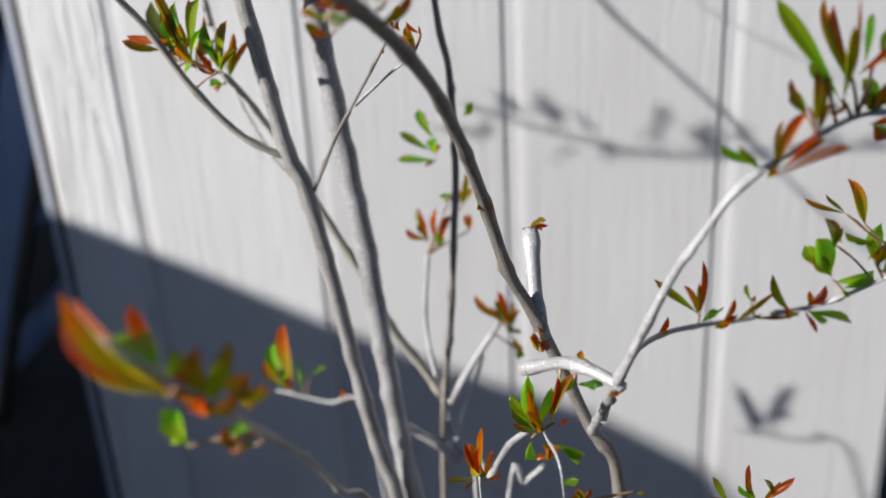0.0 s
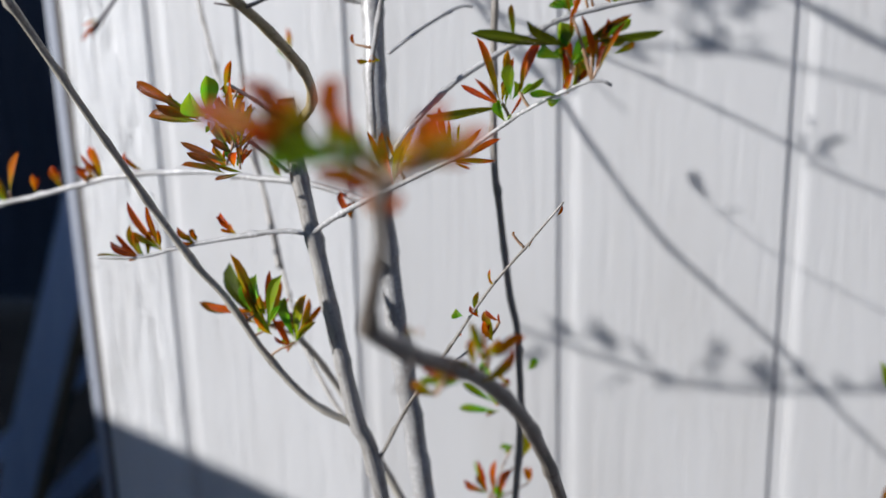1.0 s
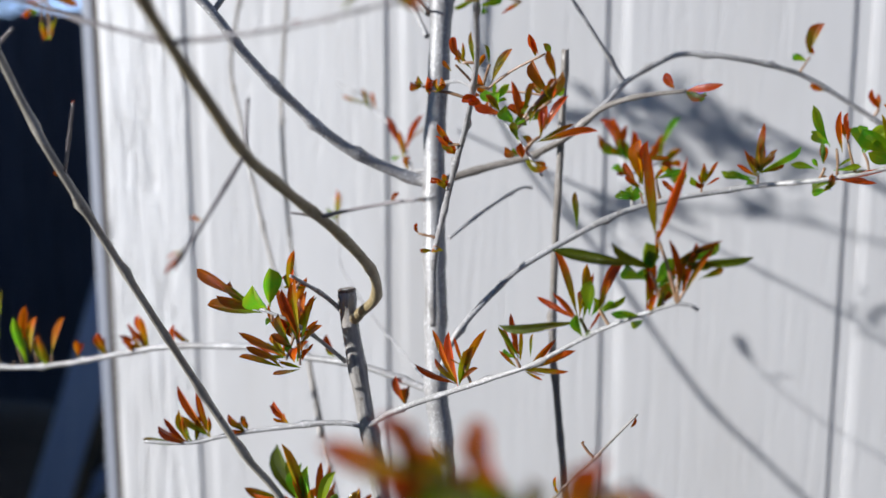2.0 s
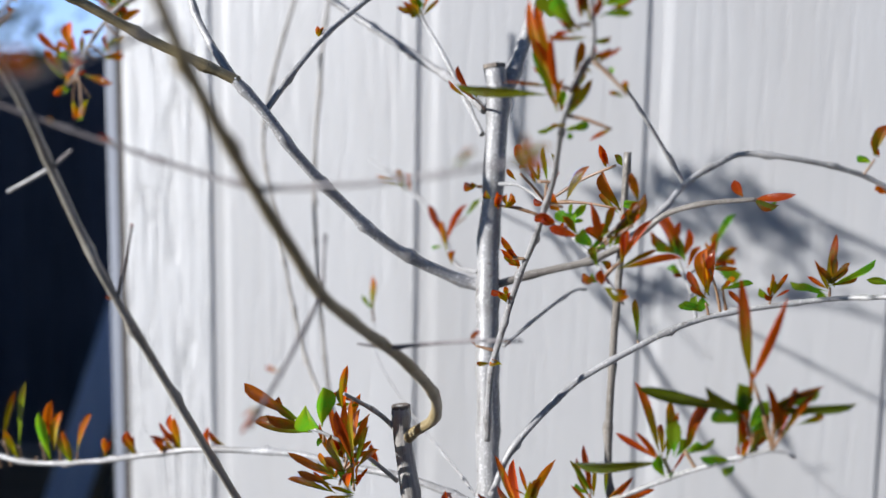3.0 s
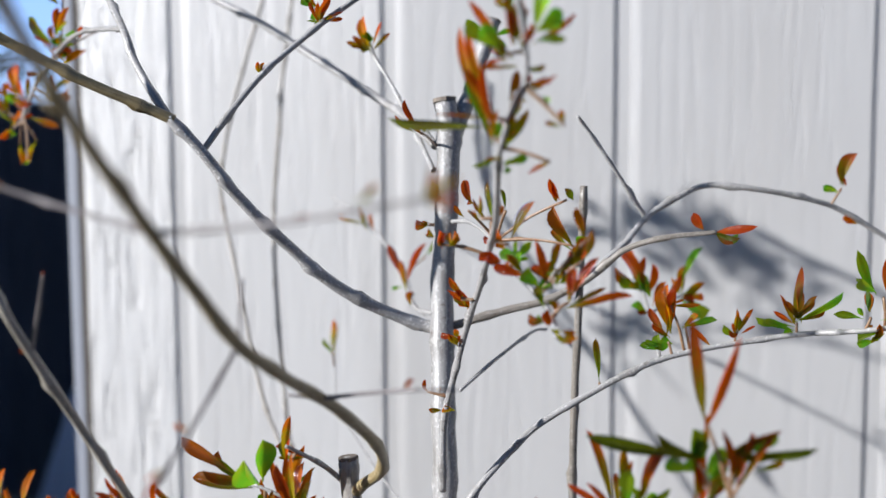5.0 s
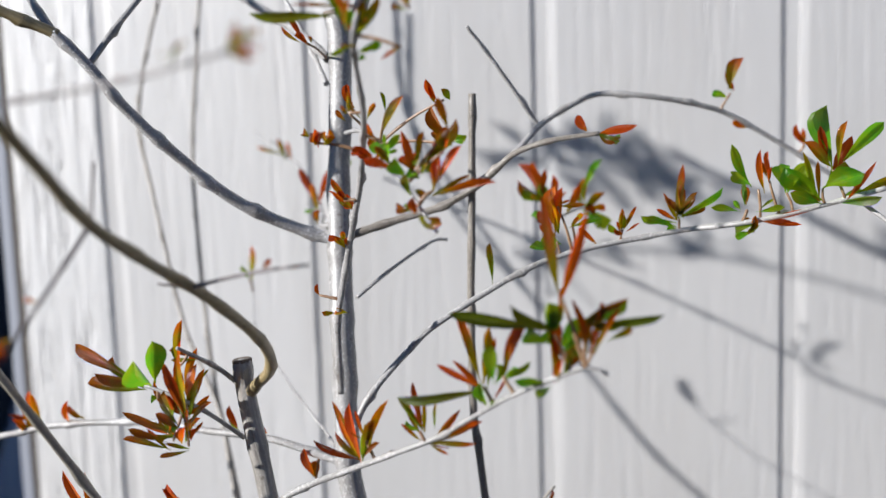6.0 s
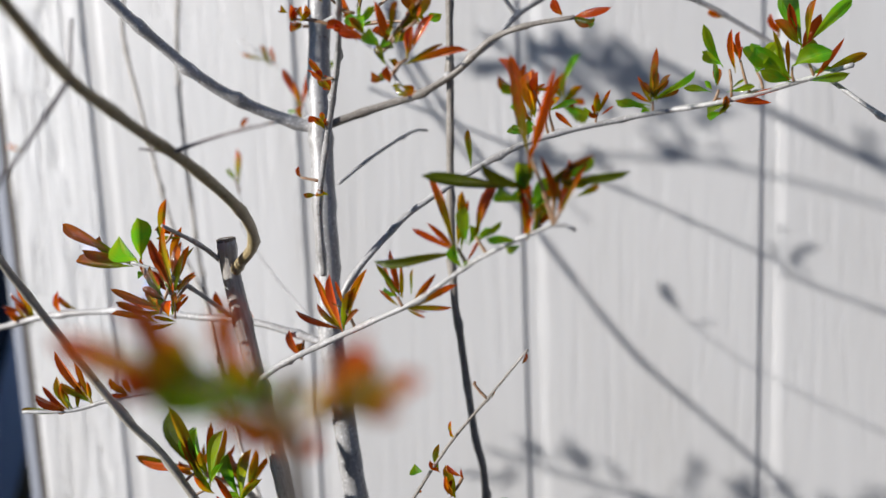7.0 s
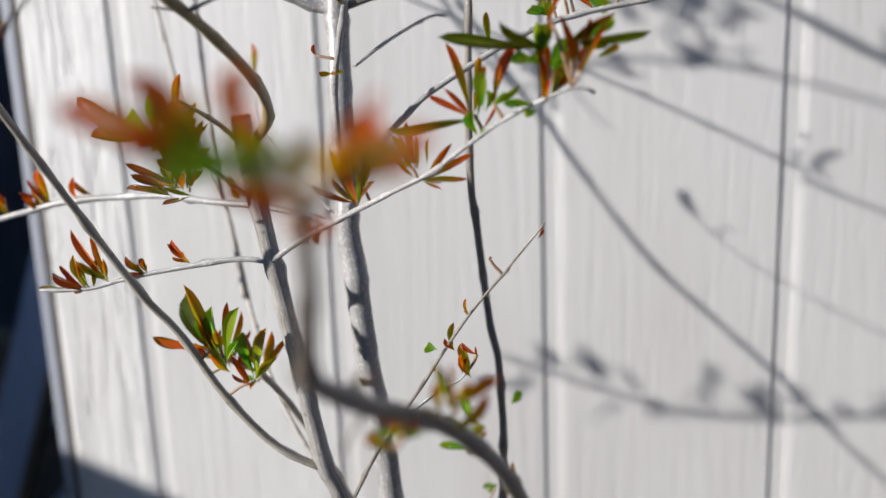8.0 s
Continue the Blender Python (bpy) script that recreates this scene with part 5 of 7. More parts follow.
leaf(Ctw0l, "r", (-0.215, 0.234, 1.545), (-0.222, 0.236, 1.548), 2.4)
leaf(Ctw0l, "r", (-0.212, 0.218, 1.543), (-0.222, 0.222, 1.550), 2.5)
leaf(Ctw2r, "r", (-0.168, 0.412, 1.460), (-0.164, 0.411, 1.463), 1.7)
leaf(Ctw2r, "r", (-0.156, 0.406, 1.462), (-0.152, 0.404, 1.462), 1.3)
leaf(Ctw3d, "a", (-0.215, 0.352, 1.459), (-0.220, 0.353, 1.460), 1.7)
leaf(Ctw3d, "r", (-0.218, 0.342, 1.450), (-0.221, 0.336, 1.444), 1.7)
leaf(Etw1, "r", (-0.305, 0.409, 1.467), (-0.309, 0.408, 1.469), 2.0)
leaf(Etw1, "r", (-0.294, 0.401, 1.495), (-0.293, 0.400, 1.498), 1.5)
leaf(Etw1, "r", (-0.338, 0.400, 1.578), (-0.337, 0.400, 1.580), 1.7)
leaf(Etw1, "r", (-0.340, 0.400, 1.573), (-0.341, 0.399, 1.576), 1.8)
leaf(Nup, "r", (-0.102, 0.212, 1.433), (-0.121, 0.214, 1.439), 8.1)
leaf(Nup, "r", (-0.104, 0.212, 1.432), (-0.112, 0.216, 1.443), 6.9)
leaf(Nup, "r", (-0.097, 0.212, 1.432), (-0.104, 0.210, 1.439), 6.0)
leaf(Nup, "a", (-0.089, 0.212, 1.432), (-0.095, 0.217, 1.443), 6.2)
leaf(Nup, "a", (-0.088, 0.212, 1.431), (-0.090, 0.211, 1.439), 4.6)
leaf(Nup, "g", (-0.089, 0.212, 1.428), (-0.102, 0.208, 1.434), 8.1)
leaf(Nup, "g", (-0.086, 0.215, 1.428), (-0.092, 0.217, 1.434), 6.0)
leaf(Nup, "o", (-0.083, 0.215, 1.426), (-0.084, 0.215, 1.433), 4.6)
leaf(Nup, "r", (-0.075, 0.212, 1.428), (-0.061, 0.211, 1.433), 5.2)
leaf(Nup, "r", (-0.078, 0.215, 1.427), (-0.071, 0.219, 1.434), 4.6)
leaf(Nup, "a", (-0.080, 0.215, 1.426), (-0.074, 0.213, 1.432), 4.1)
leaf(Nup, "o", (-0.083, 0.215, 1.423), (-0.097, 0.217, 1.425), 5.2)
leaf(Nup, "a", (-0.088, 0.227, 1.413), (-0.082, 0.227, 1.417), 3.2)
leaf(Nup, "a", (-0.089, 0.230, 1.411), (-0.091, 0.231, 1.417), 3.0)
leaf(Nup, "o", (-0.085, 0.215, 1.427), (-0.086, 0.215, 1.432), 3.1)
leaf(Nup, "r", (-0.077, 0.215, 1.425), (-0.069, 0.216, 1.438), 5.2)
leaf(Nup, "a", (-0.077, 0.225, 1.424), (-0.067, 0.227, 1.431), 5.5)
leaf(Nup, "g", (-0.095, 0.225, 1.425), (-0.106, 0.226, 1.433), 8.5)
leaf(N, "r", (-0.095, 0.277, 1.367), (-0.095, 0.277, 1.370), 2.1)
leaf(N, "r", (-0.094, 0.282, 1.365), (-0.094, 0.280, 1.369), 1.0)
leaf(N, "o", (-0.085, 0.328, 1.341), (-0.089, 0.327, 1.354), 3.4)
leaf(N, "a", (-0.084, 0.334, 1.340), (-0.073, 0.332, 1.348), 4.9)
leaf(N, "a", (-0.084, 0.328, 1.341), (-0.084, 0.327, 1.354), 2.5)
leaf(N, "r", (-0.083, 0.367, 1.316), (-0.087, 0.369, 1.321), 2.5)
leaf(N, "r", (-0.090, 0.312, 1.341), (-0.101, 0.314, 1.343), 4.0)
leaf(N, "g", (-0.090, 0.317, 1.338), (-0.103, 0.316, 1.338), 2.7)
leaf(N, "r", (-0.091, 0.301, 1.346), (-0.096, 0.303, 1.346), 3.1)
leaf(N, "o", (-0.088, 0.317, 1.343), (-0.090, 0.317, 1.345), 1.9)
leaf(N, "r", (-0.048, 0.459, 1.141), (-0.050, 0.457, 1.157), 5.2)
leaf(N, "r", (-0.047, 0.460, 1.139), (-0.046, 0.458, 1.155), 4.6)
leaf(N, "r", (-0.048, 0.459, 1.142), (-0.052, 0.458, 1.151), 2.9)
leaf(N, "r", (-0.072, 0.429, 1.232), (-0.073, 0.430, 1.229), 2.0)
leaf(N, "r", (-0.066, 0.431, 1.231), (-0.066, 0.431, 1.227), 2.0)
leaf(Nstub, "a", (-0.054, 0.482, 1.199), (-0.047, 0.484, 1.201), 2.9)
leaf(Nstub, "r", (-0.053, 0.482, 1.199), (-0.046, 0.481, 1.200), 2.0)
leaf(P, "g", (0.041, 0.353, 1.277), (0.027, 0.349, 1.286), 4.3)
leaf(P, "r", (0.044, 0.353, 1.274), (0.055, 0.360, 1.293), 4.7)
leaf(P, "o", (0.046, 0.353, 1.274), (0.067, 0.345, 1.286), 3.5)
leaf(P, "a", (0.043, 0.353, 1.273), (0.046, 0.354, 1.276), 3.5)
leaf(P, "r", (0.048, 0.353, 1.276), (0.058, 0.349, 1.290), 2.3)
leaf(P2, "g", (0.070, 0.375, 1.292), (0.046, 0.371, 1.329), 6.4)
leaf(P2, "o", (0.056, 0.364, 1.292), (0.050, 0.362, 1.305), 4.3)
leaf(P2, "o", (0.059, 0.364, 1.287), (0.058, 0.368, 1.306), 4.3)
leaf(P2, "r", (0.060, 0.364, 1.286), (0.062, 0.368, 1.304), 3.9)
leaf(P2, "g", (0.063, 0.370, 1.300), (0.056, 0.369, 1.309), 4.7)
leaf(P2, "o", (0.072, 0.378, 1.298), (0.061, 0.382, 1.327), 5.2)
leaf(P2, "r", (0.073, 0.380, 1.299), (0.066, 0.388, 1.324), 3.6)
leaf(P2, "r", (0.072, 0.375, 1.304), (0.069, 0.368, 1.331), 4.0)
leaf(P2, "g", (0.075, 0.375, 1.306), (0.077, 0.380, 1.323), 3.5)
leaf(P2, "g", (0.084, 0.383, 1.290), (0.077, 0.383, 1.300), 6.1)
leaf(P2, "r", (0.064, 0.370, 1.291), (0.070, 0.369, 1.295), 2.4)
leaf(P2, "g", (0.066, 0.372, 1.295), (0.059, 0.373, 1.303), 4.4)
leaf(P2, "g", (0.081, 0.381, 1.284), (0.093, 0.382, 1.280), 5.3)
leaf(P2, "o", (0.079, 0.380, 1.289), (0.082, 0.378, 1.300), 4.9)
leaf(P2, "g", (0.081, 0.375, 1.308), (0.087, 0.378, 1.318), 4.3)
leaf(Q, "o", (0.035, 0.540, 1.122), (0.011, 0.535, 1.145), 5.8)
leaf(Q, "r", (0.034, 0.540, 1.122), (0.026, 0.534, 1.142), 5.2)
leaf(Q, "r", (0.035, 0.542, 1.122), (0.035, 0.542, 1.153), 4.5)
leaf(Q, "g", (0.037, 0.542, 1.117), (0.046, 0.541, 1.129), 5.8)
leaf(Q, "r", (0.011, 0.502, 1.130), (0.015, 0.501, 1.141), 3.7)
leaf(Q, "r", (0.048, 0.557, 1.108), (0.055, 0.556, 1.124), 5.3)
leaf(Q, "a", (0.044, 0.552, 1.108), (0.053, 0.550, 1.114), 5.3)
leaf(Q, "o", (0.066, 0.572, 1.116), (0.063, 0.568, 1.129), 4.7)
leaf(Q, "r", (0.057, 0.570, 1.103), (0.079, 0.573, 1.124), 5.4)
leaf(Q, "o", (0.090, 0.575, 1.108), (0.076, 0.567, 1.134), 7.1)
leaf(Q, "g", (0.093, 0.574, 1.107), (0.088, 0.573, 1.111), 7.1)
leaf(Q, "o", (0.067, 0.571, 1.106), (0.087, 0.570, 1.109), 3.0)
leaf(Q, "g", (0.096, 0.574, 1.111), (0.123, 0.579, 1.101), 7.7)
leaf(Q, "r", (0.098, 0.573, 1.115), (0.106, 0.569, 1.128), 7.0)
leaf(Q, "g", (0.109, 0.569, 1.136), (0.098, 0.567, 1.161), 15.0)
leaf(Q, "g", (0.111, 0.569, 1.132), (0.129, 0.568, 1.142), 13.4)
leaf(Q, "o", (0.105, 0.550, 1.162), (0.101, 0.553, 1.177), 7.8)
leaf(Q, "r", (0.109, 0.550, 1.165), (0.105, 0.551, 1.176), 5.6)
leaf(Q, "o", (0.110, 0.550, 1.182), (0.088, 0.545, 1.192), 4.3)
leaf(Q, "a", (0.120, 0.550, 1.176), (0.110, 0.553, 1.199), 8.6)
leaf(Q, "g", (0.129, 0.560, 1.161), (0.113, 0.558, 1.167), 5.0)
leaf(Q, "g", (0.127, 0.562, 1.150), (0.130, 0.558, 1.173), 8.9)
leaf(Q, "a", (0.132, 0.561, 1.147), (0.134, 0.559, 1.162), 7.3)
leaf(Q, "g", (0.134, 0.561, 1.144), (0.145, 0.566, 1.156), 10.8)
leaf(Q, "g", (0.115, 0.568, 1.129), (0.129, 0.563, 1.136), 5.2)
leaf(lw1, "r", (-0.146, 0.657, 1.112), (-0.150, 0.651, 1.140), 5.6)
leaf(lw1, "a", (-0.142, 0.657, 1.110), (-0.141, 0.659, 1.135), 6.4)
leaf(lw1, "r", (-0.148, 0.657, 1.114), (-0.161, 0.655, 1.123), 5.6)
leaf(lw1, "g", (-0.140, 0.657, 1.108), (-0.138, 0.657, 1.119), 7.2)
leaf(lw1, "r", (-0.138, 0.657, 1.112), (-0.128, 0.652, 1.134), 5.6)
leaf(lw1, "g", (-0.147, 0.657, 1.107), (-0.154, 0.661, 1.134), 4.0)
leaf(lw1, "g", (-0.141, 0.670, 1.183), (-0.148, 0.663, 1.207), 8.6)
leaf(lw1, "g", (-0.143, 0.670, 1.175), (-0.164, 0.669, 1.188), 6.3)
leaf(lw1, "g", (-0.140, 0.670, 1.169), (-0.167, 0.675, 1.167), 6.3)
leaf(lw1, "g", (-0.141, 0.670, 1.173), (-0.140, 0.667, 1.184), 9.4)
leaf(lw1, "a", (-0.144, 0.670, 1.195), (-0.150, 0.673, 1.202), 4.7)
leaf(lw1, "g", (-0.120, 0.670, 1.201), (-0.114, 0.669, 1.211), 5.4)
leaf(lw1, "a", (-0.123, 0.670, 1.137), (-0.121, 0.677, 1.156), 5.6)
leaf(lw1, "g", (-0.131, 0.670, 1.144), (-0.139, 0.672, 1.141), 4.0)
leaf(lw1, "a", (-0.120, 0.670, 1.116), (-0.117, 0.667, 1.130), 5.6)
leaf(lw3, "o", (-0.092, 0.645, 1.057), (-0.112, 0.647, 1.076), 6.4)
leaf(lw3, "r", (-0.090, 0.645, 1.055), (-0.097, 0.647, 1.079), 7.2)
leaf(lw3, "r", (-0.088, 0.645, 1.053), (-0.082, 0.647, 1.066), 5.6)
leaf(lw3, "g", (-0.082, 0.645, 1.049), (-0.089, 0.642, 1.057), 6.4)
leaf(lw3, "a", (-0.080, 0.642, 1.034), (-0.084, 0.643, 1.045), 6.5)
leaf(lw3, "g", (-0.078, 0.643, 1.032), (-0.084, 0.643, 1.031), 6.5)
leaf(lw3, "r", (-0.092, 0.645, 1.062), (-0.106, 0.646, 1.067), 4.8)
leaf(Pst, "a", (-0.021, 0.379, 1.182), (-0.022, 0.379, 1.187), 2.8)
leaf(Pst, "g", (-0.025, 0.379, 1.170), (-0.014, 0.381, 1.169), 4.3)
leaf(Pst, "r", (-0.011, 0.370, 1.171), (-0.006, 0.368, 1.174), 1.9)
leaf(lo3, "g", (-0.043, 0.380, 1.143), (-0.052, 0.382, 1.161), 5.9)
leaf(lo3, "g", (-0.043, 0.380, 1.146), (-0.046, 0.378, 1.171), 6.4)
leaf(lo3, "a", (-0.039, 0.380, 1.146), (-0.044, 0.377, 1.168), 4.4)
leaf(lo3, "o", (-0.042, 0.380, 1.145), (-0.052, 0.383, 1.155), 4.4)
leaf(lo3, "r", (-0.037, 0.380, 1.152), (-0.033, 0.377, 1.174), 3.9)
leaf(lo3, "a", (-0.037, 0.380, 1.146), (-0.027, 0.376, 1.175), 4.9)
leaf(lo3, "g", (-0.032, 0.380, 1.164), (-0.027, 0.382, 1.171), 3.4)
leaf(lo3, "g", (-0.034, 0.376, 1.142), (-0.024, 0.380, 1.134), 6.4)
leaf(lo3, "a", (-0.039, 0.376, 1.141), (-0.033, 0.379, 1.137), 4.9)
leaf(lo3, "g", (-0.044, 0.378, 1.141), (-0.047, 0.377, 1.133), 6.4)
leaf(lo3, "o", (-0.038, 0.378, 1.145), (-0.043, 0.378, 1.153), 4.4)
leaf(lo3, "r", (-0.032, 0.380, 1.148), (-0.028, 0.379, 1.152), 3.4)
leaf(lo3, "o", (-0.036, 0.371, 1.135), (-0.035, 0.373, 1.143), 4.4)
leaf(lo3, "a", (-0.041, 0.373, 1.135), (-0.039, 0.373, 1.139), 3.9)
leaf(lo4, "r", (-0.073, 0.400, 1.102), (-0.078, 0.403, 1.119), 4.8)
leaf(lo4, "a", (-0.071, 0.400, 1.104), (-0.069, 0.402, 1.129), 5.4)
leaf(lo4, "r", (-0.071, 0.400, 1.102), (-0.071, 0.396, 1.121), 4.8)
leaf(lo4, "o", (-0.074, 0.400, 1.102), (-0.086, 0.403, 1.099), 3.2)
leaf(lo4, "a", (-0.070, 0.400, 1.102), (-0.065, 0.400, 1.119), 3.2)
leaf(lo3, "g", (-0.030, 0.365, 1.129), (-0.023, 0.365, 1.132), 4.3)
leaf(lo3, "a", (-0.021, 0.360, 1.124), (-0.019, 0.362, 1.130), 4.8)
leaf(lo3, "r", (-0.026, 0.362, 1.122), (-0.023, 0.361, 1.129), 3.9)
leaf(lo3, "o", (0.001, 0.370, 1.124), (0.005, 0.369, 1.125), 2.4)
leaf(lo5, "r", (0.058, 0.450, 1.062), (0.057, 0.449, 1.086), 4.0)
leaf(lo5, "o", (0.048, 0.450, 1.061), (0.041, 0.450, 1.077), 4.6)
leaf(lo5, "g", (0.062, 0.450, 1.063), (0.053, 0.449, 1.073), 4.0)
leaf(lo5, "a", (0.065, 0.450, 1.063), (0.079, 0.452, 1.077), 4.6)
leaf(lo5, "o", (0.070, 0.450, 1.067), (0.066, 0.452, 1.075), 3.4)
leaf(S, "r", (-0.125, 0.223, 1.256), (-0.143, 0.211, 1.287), 9.0)
leaf(S, "r", (-0.125, 0.225, 1.255), (-0.155, 0.234, 1.274), 9.3)
leaf(S, "a", (-0.126, 0.225, 1.253), (-0.151, 0.232, 1.268), 7.9)
leaf(S, "a", (-0.124, 0.225, 1.254), (-0.149, 0.232, 1.263), 9.3)
leaf(S, "r", (-0.125, 0.222, 1.259), (-0.150, 0.223, 1.275), 8.2)
leaf(S, "g", (-0.126, 0.222, 1.259), (-0.125, 0.225, 1.273), 10.4)
leaf(S, "o", (-0.122, 0.233, 1.244), (-0.117, 0.229, 1.266), 7.2)
leaf(S, "a", (-0.120, 0.233, 1.244), (-0.122, 0.233, 1.258), 6.3)
leaf(S, "o", (-0.120, 0.233, 1.244), (-0.112, 0.237, 1.264), 7.2)
leaf(S, "a", (-0.112, 0.244, 1.239), (-0.109, 0.244, 1.250), 8.6)
leaf(S, "r", (-0.112, 0.246, 1.236), (-0.113, 0.246, 1.245), 7.1)
leaf(S, "a", (-0.112, 0.244, 1.238), (-0.106, 0.243, 1.249), 6.0)
leaf(S, "g", (-0.114, 0.250, 1.227), (-0.117, 0.250, 1.231), 6.8)
leaf(S, "a", (-0.116, 0.254, 1.218), (-0.124, 0.256, 1.219), 7.9)
leaf(S, "r", (-0.119, 0.248, 1.222), (-0.124, 0.249, 1.226), 5.4)
leaf(S, "g", (-0.137, 0.250, 1.219), (-0.134, 0.247, 1.234), 6.1)
leaf(R2, "r", (-0.277, 0.697, 0.964), (-0.270, 0.682, 1.025), 7.5)
leaf(R2, "g", (-0.283, 0.698, 0.958), (-0.291, 0.707, 0.995), 10.3)
leaf(R2, "r", (-0.280, 0.697, 0.958), (-0.290, 0.697, 0.974), 8.4)
leaf(R2, "g", (-0.269, 0.695, 0.960), (-0.270, 0.691, 0.989), 5.6)
leaf(R2, "g", (-0.263, 0.695, 0.972), (-0.248, 0.697, 0.981), 4.6)
leaf(R2, "r", (-0.233, 0.686, 0.956), (-0.231, 0.689, 0.966), 6.4)
leaf(F, "d", (-0.264, 0.560, 1.266), (-0.280, 0.566, 1.298), 8.6)
leaf(F, "g", (-0.262, 0.550, 1.272), (-0.262, 0.544, 1.296), 9.4)
leaf(F, "a", (-0.272, 0.550, 1.275), (-0.291, 0.543, 1.282), 6.8)
leaf(F, "o", (-0.259, 0.560, 1.263), (-0.250, 0.561, 1.290), 4.3)
leaf(F, "o", (-0.256, 0.560, 1.261), (-0.251, 0.564, 1.278), 4.3)
leaf(F, "o", (-0.241, 0.560, 1.261), (-0.246, 0.560, 1.279), 9.6)
leaf(F, "o", (-0.240, 0.564, 1.255), (-0.230, 0.555, 1.283), 6.0)
leaf(F, "r", (-0.249, 0.560, 1.259), (-0.253, 0.561, 1.266), 6.0)
leaf(F, "g", (-0.261, 0.560, 1.263), (-0.264, 0.559, 1.264), 7.0)
leaf(F, "g", (-0.244, 0.564, 1.251), (-0.252, 0.565, 1.253), 5.3)
leaf(F, "r", (-0.262, 0.550, 1.268), (-0.264, 0.551, 1.284), 5.9)
leaf(L, "o", (-0.208, 0.530, 1.276), (-0.208, 0.533, 1.289), 5.5)
leaf(O, "r", (-0.114, 0.503, 1.312), (-0.115, 0.505, 1.319), 2.5)
leaf(O, "r", (-0.080, 0.491, 1.351), (-0.078, 0.491, 1.356), 1.9)
leaf(O, "r", (-0.094, 0.495, 1.334), (-0.092, 0.496, 1.338), 1.9)
leaf(O, "a", (-0.133, 0.512, 1.281), (-0.132, 0.512, 1.283), 2.3)
leaf(O, "r", (-0.102, 0.495, 1.341), (-0.101, 0.495, 1.342), 1.6)
leaf(O, "a", (-0.115, 0.510, 1.280), (-0.120, 0.515, 1.293), 5.2)
leaf(O, "r", (-0.119, 0.511, 1.281), (-0.120, 0.511, 1.290), 3.5)
leaf(O, "g", (-0.130, 0.509, 1.293), (-0.133, 0.507, 1.298), 4.6)
leaf(O, "o", (-0.122, 0.508, 1.294), (-0.123, 0.511, 1.305), 4.0)
leaf(O, "r", (-0.111, 0.507, 1.292), (-0.117, 0.506, 1.298), 2.3)
leaf(N, "a", (-0.087, 0.323, 1.341), (-0.087, 0.321, 1.351), 4.2)
leaf(N, "r", (-0.087, 0.334, 1.331), (-0.077, 0.338, 1.341), 5.1)
leaf(N, "o", (-0.102, 0.323, 1.330), (-0.107, 0.322, 1.336), 4.9)
leaf(N, "a", (-0.095, 0.301, 1.340), (-0.102, 0.301, 1.342), 3.9)
leaf(Jup, "r", (-0.385, 0.593, 1.634), (-0.398, 0.599, 1.653), 4.9)
leaf(Jup, "a", (-0.389, 0.596, 1.638), (-0.378, 0.591, 1.657), 5.5)
leaf(Jup, "g", (-0.392, 0.600, 1.641), (-0.405, 0.598, 1.656), 8.0)
leaf(Jup, "o", (-0.394, 0.604, 1.645), (-0.396, 0.607, 1.667), 6.2)
leaf(Jup, "r", (-0.394, 0.604, 1.645), (-0.379, 0.607, 1.664), 5.0)
leaf(Jw, "r", (-0.456, 0.670, 1.637), (-0.463, 0.664, 1.653), 6.4, False)
leaf(Jw, "g", (-0.454, 0.670, 1.637), (-0.451, 0.674, 1.658), 9.2, False)
leaf(Jw, "a", (-0.458, 0.670, 1.633), (-0.470, 0.667, 1.644), 6.4, False)

leaf(Il, "o", (-0.585, 0.636, 1.331), (-0.585, 0.632, 1.357), 6.4, False)
leaf(Il, "o", (-0.459, 0.614, 1.329), (-0.445, 0.606, 1.355), 6.9, False)
leaf(Il, "a", (-0.486, 0.619, 1.333), (-0.474, 0.612, 1.361), 7.0, False)
leaf(Il, "r", (-0.477, 0.617, 1.327), (-0.468, 0.614, 1.353), 5.6, False)
leaf(Il, "a", (-0.588, 0.635, 1.349), (-0.591, 0.641, 1.369), 6.3, False)
leaf(Il, "a", (-0.582, 0.636, 1.330), (-0.577, 0.638, 1.356), 6.4, False)
leaf(Il, "r", (-0.519, 0.624, 1.328), (-0.503, 0.617, 1.362), 5.7, False)
leaf(Il, "o", (-0.632, 0.643, 1.335), (-0.623, 0.643, 1.358), 5.8, False)
leaf(Il, "g", (-0.604, 0.640, 1.337), (-0.598, 0.633, 1.370), 5.8, False)
leaf(Il, "o", (-0.462, 0.614, 1.319), (-0.466, 0.615, 1.341), 5.9, False)
leaf(Il, "a", (-0.506, 0.622, 1.316), (-0.511, 0.618, 1.337), 6.4, False)
leaf(Il, "a", (-0.609, 0.639, 1.340), (-0.626, 0.648, 1.361), 6.0, False)
leaf(Il, "o", (-0.555, 0.631, 1.327), (-0.566, 0.628, 1.348), 6.0, False)
leaf(Jw, "r", (-0.455, 0.660, 1.612), (-0.454, 0.663, 1.629), 6.0, False)
leaf(Jw, "a", (-0.450, 0.654, 1.615), (-0.438, 0.649, 1.627), 4.8, False)
leaf(Jw, "g", (-0.463, 0.666, 1.605), (-0.452, 0.663, 1.610), 5.3, False)

leaf(Jw, "r", (-0.463, 0.666, 1.605), (-0.447, 0.664, 1.602), 6.7, False)
leaf(Jw, "g", (-0.467, 0.666, 1.608), (-0.478, 0.671, 1.625), 5.0, False)
leaf(Jw, "g", (-0.446, 0.652, 1.611), (-0.433, 0.649, 1.610), 5.2, False)

leaf(Jw, "o", (-0.455, 0.660, 1.612), (-0.448, 0.663, 1.620), 4.9, False)
